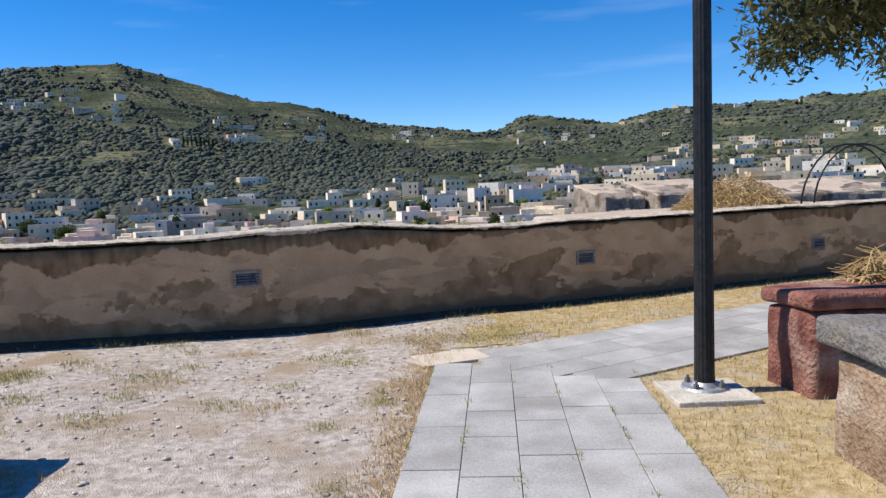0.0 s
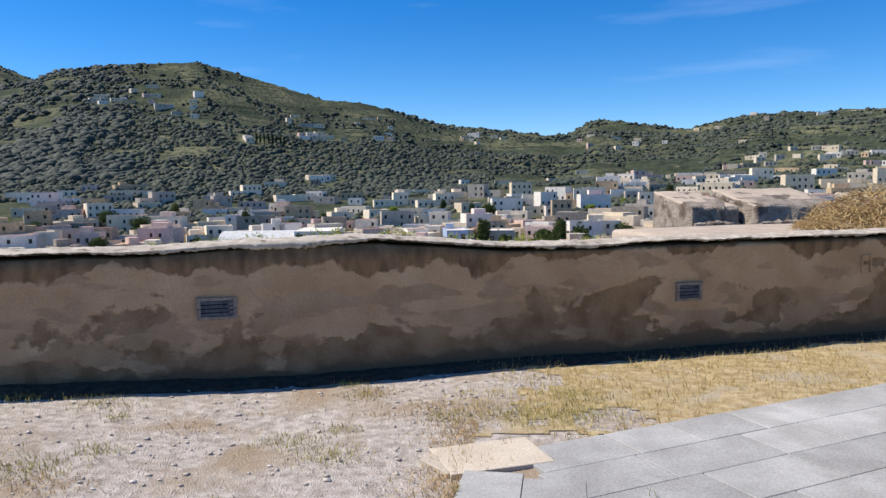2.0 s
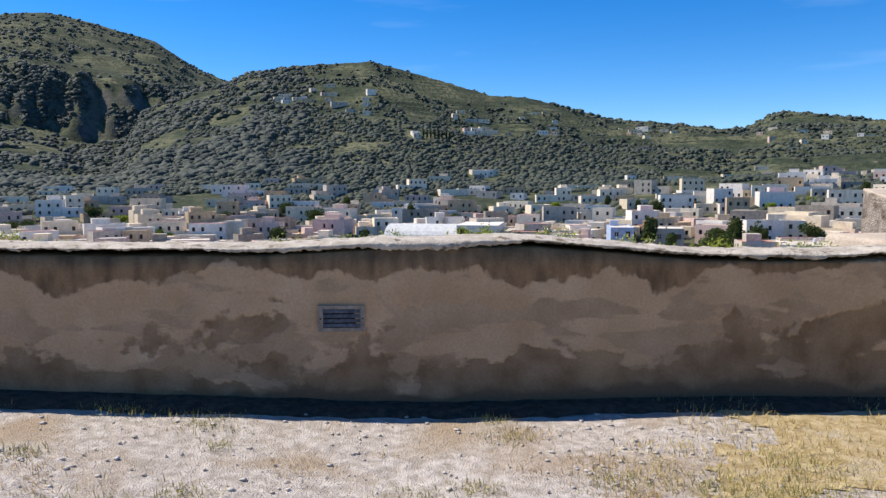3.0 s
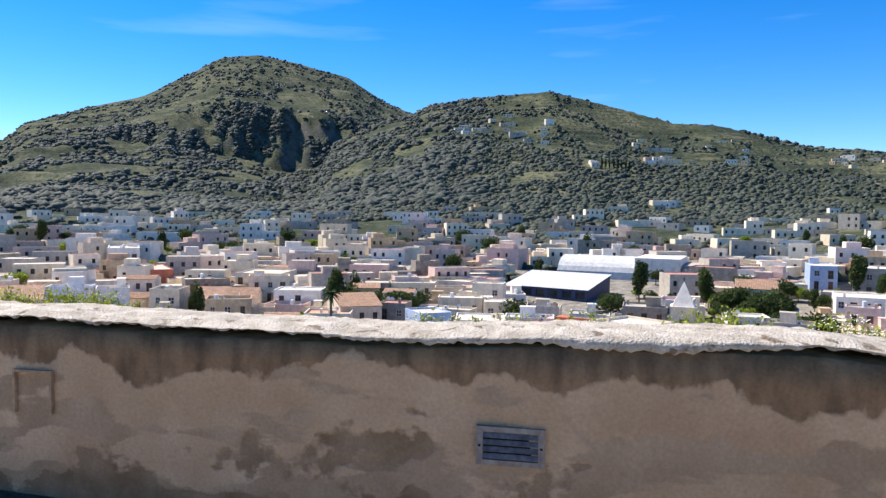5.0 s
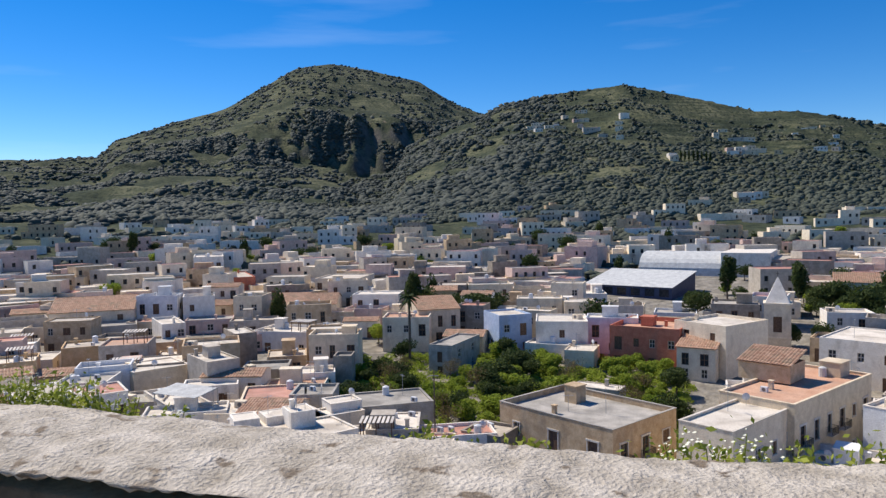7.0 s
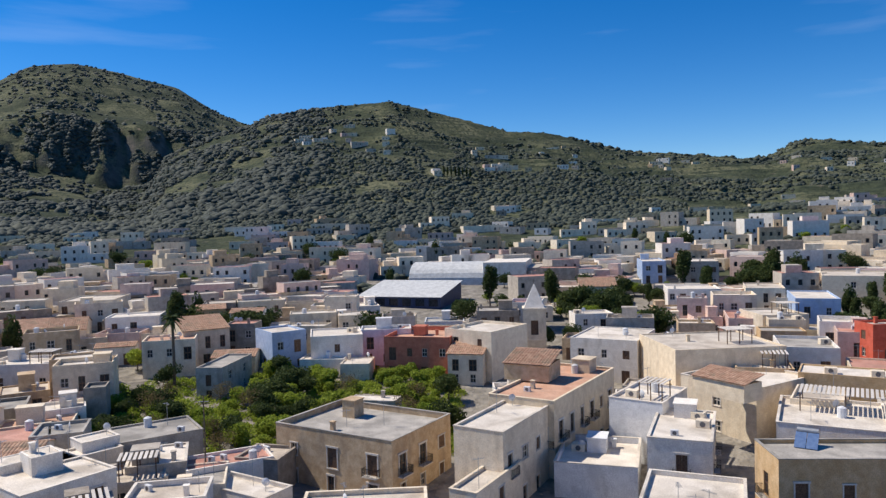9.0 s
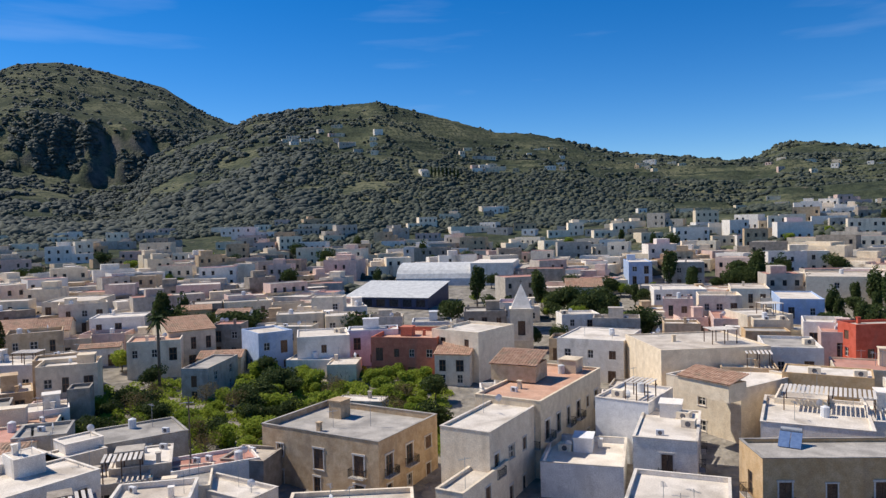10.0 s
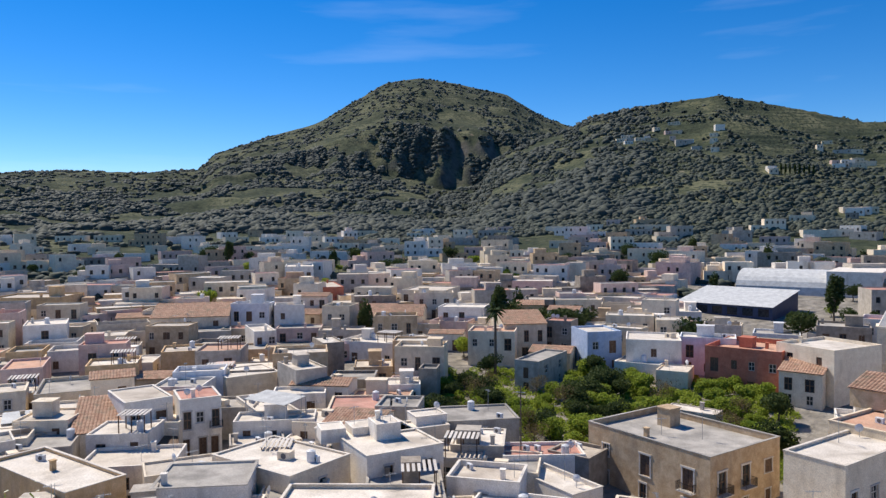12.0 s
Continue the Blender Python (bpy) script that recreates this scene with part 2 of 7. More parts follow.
M_RENDER = plaster_wall_material()
M_HILL = terrain_material()
M_BUSH = leaf_material("maquis", (0.025, 0.034, 0.028), (0.082, 0.093, 0.067))
M_BUSH_FAR = leaf_material("far_maquis", (0.033, 0.044, 0.040), (0.076, 0.086, 0.068))
M_LEAF_BRIGHT = leaf_material("citrus_leaf", (0.17, 0.25, 0.025), (0.38, 0.44, 0.07), 0.45)
M_LEAF_DARK = leaf_material("dark_leaf", (0.035, 0.06, 0.018), (0.10, 0.13, 0.04), 0.35)
M_LEAF_DRY = leaf_material("dry_leaf", (0.12, 0.09, 0.04), (0.26, 0.2, 0.09), 0.3)
M_GRASS = leaf_material("yellowed_grass", (0.34, 0.27, 0.09), (0.62, 0.50, 0.24), 0.35)
M_WEED = leaf_material("olive_weed", (0.24, 0.23, 0.06), (0.44, 0.39, 0.15), 0.3)
# litter brown taken near black, part of it the parapet's shadow put into colour
M_LITTER_SHADE = surf("damp_litter_and_shade", (0.05, 0.036, 0.026), (0.11, 0.08, 0.055), scale=18, fine=90, bump=0.8, vary=0)
M_PINE = leaf_material("conifer_spray", (0.04, 0.048, 0.02), (0.13, 0.13, 0.055), 0.3)
M_LEAF_YELLOW = leaf_material("yellow_green_leaf", (0.20, 0.25, 0.03), (0.42, 0.45, 0.08), 0.4)
M_FLOWER = surf("pale_flower", (0.6, 0.6, 0.42), (0.75, 0.75, 0.6), bump=0)
M_STRAW = leaf_material("dry_straw", (0.34, 0.23, 0.10), (0.62, 0.46, 0.24), 0.3)
M_BARK = surf("bark", (0.09, 0.07, 0.05), (0.2, 0.16, 0.12), scale=6, bump=0.8)
M_GROUND = surf("gravelly_earth", (0.40, 0.345, 0.295), (0.65, 0.585, 0.53), scale=14, fine=110, sscale=0.09, spots=(0.40, 0.31, 0.22), spot_at=(0.50, 0.66), bump=0.8, dist=0.03, vary=0)
M_LOESS = surf("dry_grass_soil", (0.38, 0.28, 0.14), (0.56, 0.45, 0.27), scale=11, fine=120, sscale=0.2, spots=(0.47, 0.40, 0.30), bump=0.8, vary=0)
M_SLAB = surf("grey_paving_stone", (0.32, 0.315, 0.305), (0.43, 0.425, 0.415), scale=2.5, fine=90, spots=(0.27, 0.26, 0.245), vary=0.13, bump=0.15, dist=0.004, rough=0.75)
M_SLAB_TAN = surf("sandy_paving_stone", (0.46, 0.395, 0.315), (0.55, 0.48, 0.395), scale=2.5, fine=90, bump=0.2, dist=0.004)
M_JOINT = surf("joint_soil", (0.20, 0.17, 0.13), (0.29, 0.25, 0.19), scale=8)
M_CAP = surf("worn_mortar_crown", (0.38, 0.33, 0.265), (0.60, 0.535, 0.455), scale=8, fine=80, sscale=1.4, spots=(0.20, 0.155, 0.11), spot_at=(0.60, 0.68), bump=0.8, dist=0.02, vary=0)
M_IRON = surf("black_painted_iron", (0.012, 0.013, 0.015), (0.022, 0.022, 0.024), scale=20, rough=0.42, bump=0.05, vary=0)
M_GALV = surf("galvanised_steel", (0.33, 0.34, 0.36), (0.45, 0.46, 0.47), scale=12, rough=0.5, metal=0.6, bump=0.05)
M_CONC = surf("pale_concrete", (0.48, 0.44, 0.38), (0.60, 0.56, 0.49), scale=5, bump=0.3)
M_VENT = surf("grey_vent_metal", (0.10, 0.095, 0.10), (0.16, 0.15, 0.155), scale=20, rough=0.8, bump=0.05)
M_PATCH = surf("patched_render", (0.40, 0.255, 0.15), (0.52, 0.345, 0.205), scale=9)
M_VENTPLATE = surf("painted_vent_plate", (0.22, 0.17, 0.14), (0.3, 0.25, 0.2), scale=15, rough=0.7)
M_DARK = surf("dark_void", (0.008, 0.008, 0.008), (0.012, 0.012, 0.012), bump=0, vary=0)
M_REDSTONE = surf("red_lava_stone", (0.14, 0.05, 0.04), (0.29, 0.13, 0.10), scale=5, fine=35, spots=(0.33, 0.21, 0.17), bump=1.0, dist=0.03, vary=0.04)
M_GREYSTONE = surf("grey_lava_stone", (0.15, 0.14, 0.135), (0.27, 0.255, 0.24), scale=5, fine=35, spots=(0.2, 0.18, 0.15), bump=1.0, dist=0.03, vary=0.04)
M_TANSTONE = surf("tan_tuff_stone", (0.24, 0.16, 0.10), (0.40, 0.29, 0.20), scale=4, fine=35, spots=(0.46, 0.38, 0.30), bump=1.0, dist=0.03, vary=0.04)
M_MASONRY = surf("rubble_masonry", (0.42, 0.34, 0.27), (0.60, 0.51, 0.42), scale=5, fine=30, spots=(0.22, 0.17, 0.13), spot_at=(0.50, 0.62), bump=1.0, dist=0.14, vary=0.05)
M_MORTARTOP = surf("smooth_mortar_top", (0.42, 0.34, 0.265), (0.52, 0.43, 0.34), scale=3, bump=0.4)
M_ROCK = surf("castle_rock", (0.16, 0.13, 0.10), (0.32, 0.27, 0.21), scale=0.4, fine=4, bump=1.0, dist=0.3)
STUCCO = [surf("stucco_" + k, a, c, scale=1.1, fine=9, spots=s, spot_at=(0.54, 0.82), bump=0.3, vary=0.10, streak=0.35) for k, a, c, s in (
    ("white", (0.75, 0.68, 0.59), (0.85, 0.79, 0.705), (0.51, 0.45, 0.37)),
    ("bluish_white", (0.64, 0.64, 0.65), (0.75, 0.75, 0.75), (0.48, 0.47, 0.46)),
    ("cream", (0.73, 0.61, 0.455), (0.83, 0.72, 0.56), (0.50, 0.405, 0.295)),
    ("beige", (0.64, 0.52, 0.365), (0.75, 0.63, 0.465), (0.46, 0.365, 0.26)),
    ("grey", (0.42, 0.365, 0.30), (0.55, 0.49, 0.415), (0.29, 0.25, 0.205)),
    ("pink", (0.62, 0.43, 0.36), (0.72, 0.54, 0.46), (0.46, 0.34, 0.29)),
    ("ochre", (0.55, 0.36, 0.18), (0.66, 0.47, 0.27), (0.40, 0.28, 0.18)),
    ("terracotta", (0.48, 0.15, 0.09), (0.58, 0.21, 0.13), (0.36, 0.17, 0.12)),
    ("sky_blue", (0.34, 0.43, 0.60), (0.44, 0.53, 0.68), (0.38, 0.42, 0.48)),
    ("red", (0.50, 0.09, 0.05), (0.60, 0.13, 0.08), (0.4, 0.13, 0.09)),
    ("brown", (0.48, 0.335, 0.20), (0.62, 0.47, 0.305), (0.33, 0.24, 0.165)),
    ("bare_block", (0.26, 0.22, 0.175), (0.38, 0.325, 0.265), (0.18, 0.15, 0.12)))]
S_WHITE, S_BLUISH, S_CREAM, S_BEIGE, S_GREY, S_PINK, S_OCHRE, S_TERRA, S_BLUE, S_RED, S_BROWN, S_BARE = STUCCO
ROOFS = [surf("roof_" + k, a, c, scale=0.5, fine=7, spots=s, spot_at=(0.5, 0.72), bump=0.25, vary=0.08) for k, a, c, s in (
    ("pale", (0.62, 0.55, 0.46), (0.75, 0.68, 0.59), (0.44, 0.38, 0.31)),
    ("grey", (0.32, 0.295, 0.26), (0.46, 0.42, 0.37), (0.20, 0.185, 0.165)),
    ("sand", (0.50, 0.43, 0.35), (0.62, 0.55, 0.46), (0.36, 0.30, 0.24)),
    ("red_paint", (0.42, 0.20, 0.15), (0.55, 0.30, 0.23), (0.35, 0.22, 0.17)),
    ("terracotta_floor", (0.52, 0.29, 0.19), (0.62, 0.38, 0.26), (0.44, 0.29, 0.21)))]
R_PALE, R_GREY, R_SAND, R_RED, R_TERRA = ROOFS
M_TILE = surf("clay_roof_tile", (0.36, 0.205, 0.135), (0.52, 0.34, 0.235), scale=1.5, fine=14, spots=(0.30, 0.22, 0.15), bump=0.4, vary=0.1)
M_GLASS = surf("dark_window_glass", (0.02, 0.025, 0.03), (0.05, 0.055, 0.06), scale=2, rough=0.12, bump=0, vary=0.02)
M_SHUTTER = surf("brown_shutter", (0.10, 0.06, 0.04), (0.18, 0.11, 0.07), scale=5, rough=0.6, bump=0.2)
M_FRAME = surf("pale_window_surround", (0.55, 0.50, 0.44), (0.66, 0.61, 0.55), scale=5)
M_SHEET = surf("grey_sheet_roof", (0.44, 0.44, 0.43), (0.58, 0.58, 0.56), scale=0.8, fine=6, rough=0.7, bump=0.1)
M_NAVY = surf("navy_cladding", (0.035, 0.05, 0.10), (0.05, 0.07, 0.13), scale=1, rough=0.5, bump=0.05)
M_WATERTANK = surf("white_tank", (0.6, 0.6, 0.6), (0.7, 0.7, 0.7), rough=0.5, bump=0)


# ---- mesh helpers ----
def link_mesh(name, bm, material, parent=None, label="", smooth=False):
    me = bpy.data.meshes.new(name)
    bm.normal_update()
    bm.to_mesh(me)
    bm.free()
    for m in (material if isinstance(material, (list, tuple)) else [material]):
        me.materials.append(m)
    if smooth:
        me.polygons.foreach_set("use_smooth", [True] * len(me.polygons))
    ob = new(name, me)
    if parent:
        ob.parent = parent
    if label:
        ob["label"] = label
    return ob


def part(name, bm, material, parent, label="", smooth=False):
    return link_mesh(name, bm, material, parent, label, smooth)


def shared(name, me, parent, x, y, z, rz=0.0, scale=(1, 1, 1)):
    ob = new(name, me)
    ob.parent = parent
    ob.matrix_local = Matrix.LocRotScale((x, y, z), Euler((0, 0, rz)), scale)
    return ob


def thing(name, x, y, z, rz, label, category, group="", kind=""):
    ob = new(name)
    ob.empty_display_size = 0.2
    ob.matrix_world = pose(x, y, z, 0, 0, rz)
    return tagged(ob, label, category, group, kind)


def box(bm, x0, x1, y0, y1, z0, z1, mi=0):
    v = [bm.verts.new(p) for p in ((x0, y0, z0), (x1, y0, z0), (x1, y1, z0), (x0, y1, z0), (x0, y0, z1), (x1, y0, z1), (x1, y1, z1), (x0, y1, z1))]
    for f in ((3, 2, 1, 0), (4, 5, 6, 7), (0, 1, 5, 4), (1, 2, 6, 5), (2, 3, 7, 6), (3, 0, 4, 7)):
        bm.faces.new([v[i] for i in f]).material_index = mi


def bevelled_box(x0, x1, y0, y1, z0, z1, w=0.02, seg=2):
    bm = bmesh.new()
    box(bm, x0, x1, y0, y1, z0, z1)
    bmesh.ops.bevel(bm, geom=bm.edges[:], offset=w, segments=seg, affect="EDGES", profile=0.6)
    return bm


def rough_block(x0, x1, y0, y1, z0, z1, cuts=6, w=0.05, amp=0.03, freq=2.2, seed=0.0):
    bm = bmesh.new()
    box(bm, x0, x1, y0, y1, z0, z1)
    bmesh.ops.bevel(bm, geom=bm.edges[:], offset=w, segments=3, affect="EDGES", profile=0.5)
    bmesh.ops.subdivide_edges(bm, edges=[e for e in bm.edges if e.calc_length() > 0.15], cuts=cuts, use_grid_fill=True)
    for v in bm.verts:
        p = v.co * freq + Vector((seed, seed * 1.7, 0))
        v.co += Vector((noise.noise(p), noise.noise(p + Vector((9, 0, 0))), noise.noise(p + Vector((0, 9, 0))))) * amp
        v.co += Vector((noise.noise(p * 4), noise.noise(p * 4 + Vector((5, 0, 0))), noise.noise(p * 4 + Vector((0, 5, 0))))) * amp * 0.35
    return bm


def cyl(bm, x, y, z0, z1, r0, r1=None, n=12, mi=0):
    r1 = r0 if r1 is None else r1
    a = [bm.verts.new((x + r0 * math.cos(2 * math.pi * i / n), y + r0 * math.sin(2 * math.pi * i / n), z0)) for i in range(n)]
    c = [bm.verts.new((x + r1 * math.cos(2 * math.pi * i / n), y + r1 * math.sin(2 * math.pi * i / n), z1)) for i in range(n)]
    for i in range(n):
        bm.faces.new((a[i], a[(i + 1) % n], c[(i + 1) % n], c[i])).material_index = mi
    bm.faces.new(a[::-1]).material_index = mi
    bm.faces.new(c).material_index = mi


def tube(bm, pts, r0, r1, n=6):
    rings = []
    for i, p in enumerate(pts):
        p = Vector(p)
        d = (Vector(pts[min(i + 1, len(pts) - 1)]) - Vector(pts[max(i - 1, 0)])).normalized()
        u = d.orthogonal().normalized()
        w = d.cross(u)
        r = r0 + (r1 - r0) * i / (len(pts) - 1)
        rings.append([bm.verts.new(p + (u * math.cos(2 * math.pi * k / n) + w * math.sin(2 * math.pi * k / n)) * r) for k in range(n)])
    for a, c in zip(rings, rings[1:]):
        for k in range(n):
            bm.faces.new((a[k], a[(k + 1) % n], c[(k + 1) % n], c[k]))
    bm.faces.new(rings[0][::-1])
    bm.faces.new(rings[-1])


def arrays_mesh(name, verts, faces, material, smooth=False):
    """One mesh from arrays of corners and of triangles or quads, all alike."""
    me = bpy.data.meshes.new(name)
    k = faces.shape[1]
    me.vertices.add(len(verts))
    me.vertices.foreach_set("co", np.asarray(verts, dtype=np.float32).ravel())
    me.loops.add(faces.size)
    me.loops.foreach_set("vertex_index", faces.astype(np.int32).ravel())
    me.polygons.add(len(faces))
    me.polygons.foreach_set("loop_start", np.arange(0, faces.size, k, dtype=np.int32))
    me.polygons.foreach_set("loop_total", np.full(len(faces), k, dtype=np.int32))
    if smooth:
        me.polygons.foreach_set("use_smooth", np.ones(len(faces), dtype=bool))
    me.materials.append(material)
    me.update()
    me.validate()
    return me


# ---- the lie of the land ----
OX, OY = -3.0, 7.2
RIDGE_A = ((22, -1.0), (30, 6.3), (34.3, 7.9), (36.1, 8.55), (38.7, 10.25), (43.1, 11.27), (45.8, 11.67), (48.5, 11.2), (51.1, 9.7), (53.8, 8.15), (57.6, 7.0), (61.4, 5.7), (62.6, 4.5), (66.6, 4.3), (70.3, 4.3), (75.4, 4.0), (95, 3.0))
RIDGE_B = ((-25, 2.0), (-12, 3.0), (-4.2, 4.1), (0.4, 4.6), (4.1, 5.0), (8, 6.0), (10.9, 6.85), (13.8, 7.1), (17.9, 8.2), (23, 9.55), (27.9, 9.15), (32.3, 8.35), (34.1, 7.7), (36.5, 6.9), (39.8, 5.2), (41.1, 2.9), (43, 0.6), (50, -0.5))
RIDGE_C = ((-60, 4.0), (-32, 5.05), (-26, 5.0), (-20.7, 4.95), (-17.3, 4.7), (-14.3, 4.3), (-9.6, 4.65), (-7.3, 4.85), (-3.8, 4.0), (0, 2.5), (8, 0.5))


def ridge(table, az):
    a, e = zip(*table)
    return np.interp(az, a, e, left=e[0], right=e[-1])


def land(az, r):
    """Height of the ground at a bearing (degrees left of north) and a distance from the look-out."""
    az, r = np.asarray(az, dtype=float), np.asarray(r, dtype=float)
    right = np.clip((14 - az) / 20, 0, 1)
    foot = -36 + 0.072 * np.minimum(r, 430) + right * 0.035 * np.clip(r - 150, 0, 300)
    foot = foot + np.clip(r - 430, 0, 600) * 0.02
    out = foot
    side = np.clip((100 - az) / 25, 0, 1) * np.clip((az + 75) / 35, 0, 1)
    for table, crest, start, prof in (
            (RIDGE_A, 1900.0, 430.0, ((0, 0), (0.25, 0.07), (0.49, 0.20), (0.515, 0.28), (0.545, 0.44), (0.6, 0.50), (0.75, 0.66), (0.9, 0.88), (1, 1), (1.3, 0.9), (2, 0.4))),
            (RIDGE_B, 1050.0, 370.0, ((0, 0), (0.2, 0.13), (0.4, 0.33), (0.6, 0.55), (0.8, 0.78), (0.93, 0.94), (1, 1), (1.2, 0.93), (2, 0.3))),
            (RIDGE_C, 1250.0, 300.0, ((0, 0), (0.25, 0.2), (0.5, 0.46), (0.75, 0.74), (1, 1), (1.3, 0.95), (2, 0.5)))):
        top = np.tan(np.radians(ridge(table, az))) * crest + 1.7
        u = (r - start) / (crest - start)
        px, py = zip(*prof)
        s = np.interp(u, px, py)
        if crest > 1800:        # the cliff band of the mountain: its foot climbs and its height shrinks towards the western nose
            foot_s = np.interp(az, (36, 44, 50, 58, 64), (0.22, 0.17, 0.27, 0.42, 0.46))
            head_s = np.interp(az, (36, 44, 50, 58, 64), (0.50, 0.46, 0.50, 0.57, 0.54))
            below = np.interp(u, (0, 0.25, 0.515), (0, 0.3, 1.0)) * foot_s
            face = foot_s + (head_s - foot_s) * np.clip((u - 0.515) / 0.085, 0, 1)
            above = head_s + (1 - head_s) * np.interp(u, (0.60, 0.72, 0.9, 1.0), (0, 0.26, 0.78, 1.0))
            s = np.where(u < 0.515, below, np.where(u < 0.60, face, np.where(u < 1.0, above, s)))
        z0 = -36 + 0.072 * min(start, 430)
        out = np.maximum(out, np.where(u > 0, z0 + (top - z0) * s, -99) * side + (1 - side) * -40)
    return out


def land_xy(x, y):
    az = math.degrees(math.atan2(-(x - OX), y - OY))
    return float(land(az, math.hypot(x - OX, y - OY)))


def cliff_shift(az, r):
    """Buttresses and clefts of the mountain's cliff, as metres by which the slope is moved back or forth."""
    if az <= 30 or not 1000 < r < 1450:
        return 0.0
    fade = min(1, (r - 1000) / 100, (1450 - r) / 150)
    return fade * (26 * abs(noise.noise((az * 0.55, 2.2, 0))) + 22 * noise.noise((az * 0.9, 5.1, r * 0.012)) + 14 * noise.noise((az * 2.5, 7.3, r * 0.03)) - 14)


def weathered(az, r, z):
    """Adds gullies, knolls and farm terraces to the smooth height z."""
    x, y = OX - math.sin(math.radians(az)) * r, OY + math.cos(math.radians(az)) * r
    k = min(max((r - 420) / 500, 0), 1)
    if k > 0:
        gully = abs(noise.noise((x * 0.006, y * 0.006, 3.1))) * -26 + 8
        z += k * (gully * 0.8 + noise.noise((x * 0.02, y * 0.02, 0.7)) * 6 + noise.noise((x * 0.06, y * 0.06, 1.7)) * 2.0) * (0.35 if 900 < r < 1120 or r > 1700 else 1.0)
    t = min(max((r - 660) / 90, 0), 1) * min(max((34 - az) / 5, 0), 1) * (1 if r < 1060 else 0)
    t = max(t, min(max((r - 430) / 80, 0), 1) * min(max((2 - az) / 5, 0), 1) * (1 if r < 1200 else 0))
    if t > 0:
        q = (z + 9 * noise.noise((x * 0.006, y * 0.006, 5.5))) / 6.5
        f = q - math.floor(q)
        z += t * 0.75 * 6.5 * ((max(0.0, f - 0.72) / 0.28) - f)
    return z


def rough_lands(az, r):
    """Ground heights for arrays of bearings and distances."""
    moved = [b + cliff_shift(a, b) for a, b in zip(az, r)]
    return np.array([weathered(a, b, float(z)) for a, b, z in zip(az, r, land(az, moved))])


def rough_land(az, r):
    return float(rough_lands([az], [r])[0])


def build_land():
    az = np.concatenate([np.arange(-180, -48, 4.0), np.arange(-48, 92, 0.33), np.arange(92, 180.1, 4.0)])
    rr = np.concatenate([[0.5, 20, 40], np.geomspace(55, 380, 40), np.geomspace(388, 1060, 190), np.geomspace(1066, 1310, 52), np.geomspace(1322, 2200, 60), np.geomspace(2300, 4600, 8)])
    rg, ag = np.meshgrid(rr, az, indexing="ij")
    rg, ag = rg.ravel(), ag.ravel()
    z = land(ag, rg)
    hilly = (rg > 52) & (rg < 2250) & (ag >= -48) & (ag <= 92)
    z[hilly] = rough_lands(ag[hilly], rg[hilly])
    verts = np.stack([OX - np.sin(np.radians(ag)) * rg, OY + np.cos(np.radians(ag)) * rg, z], axis=1)
    n, m = len(rr), len(az)
    idx = np.arange(n * m).reshape(n, m)
    faces = np.stack([idx[:-1, :-1], idx[:-1, 1:], idx[1:, 1:], idx[1:, :-1]], axis=-1).reshape(-1, 4)[:, ::-1]
    me = arrays_mesh("ground", verts, faces, M_HILL, smooth=True)
    return tagged(new("ground", me), "green terraced hillsides and valley floor round the town", "ground", kind="structure")


build_land()


# ---- terrace on the castle rock ----
WALL_A = math.degrees(math.atan(0.38))
WALL_X, WALL_Y = -2.02, 7.92            # a point on the inner face of the parapet
WALL_T = 0.46
wdir = Vector((math.cos(radians(WALL_A)), math.sin(radians(WALL_A))))
wnor = Vector((-wdir.y, wdir.x))          # out over the town


def wall_pt(s, d=0.0):
    """Plan position s metres along the parapet and d metres outward of its inner face."""
    return WALL_X + wdir.x * s + wnor.x * d, WALL_Y + wdir.y * s + wnor.y * d


def terrace_z(x, y):
    return 0.03 * min(max((y - 6.9) / 1.5, 0), 1) * min(max(1.5 - x, 0), 1) + 0.062 * max(0.0, -x - 1.5) * min(max((y - 1) / 4, 0), 1)


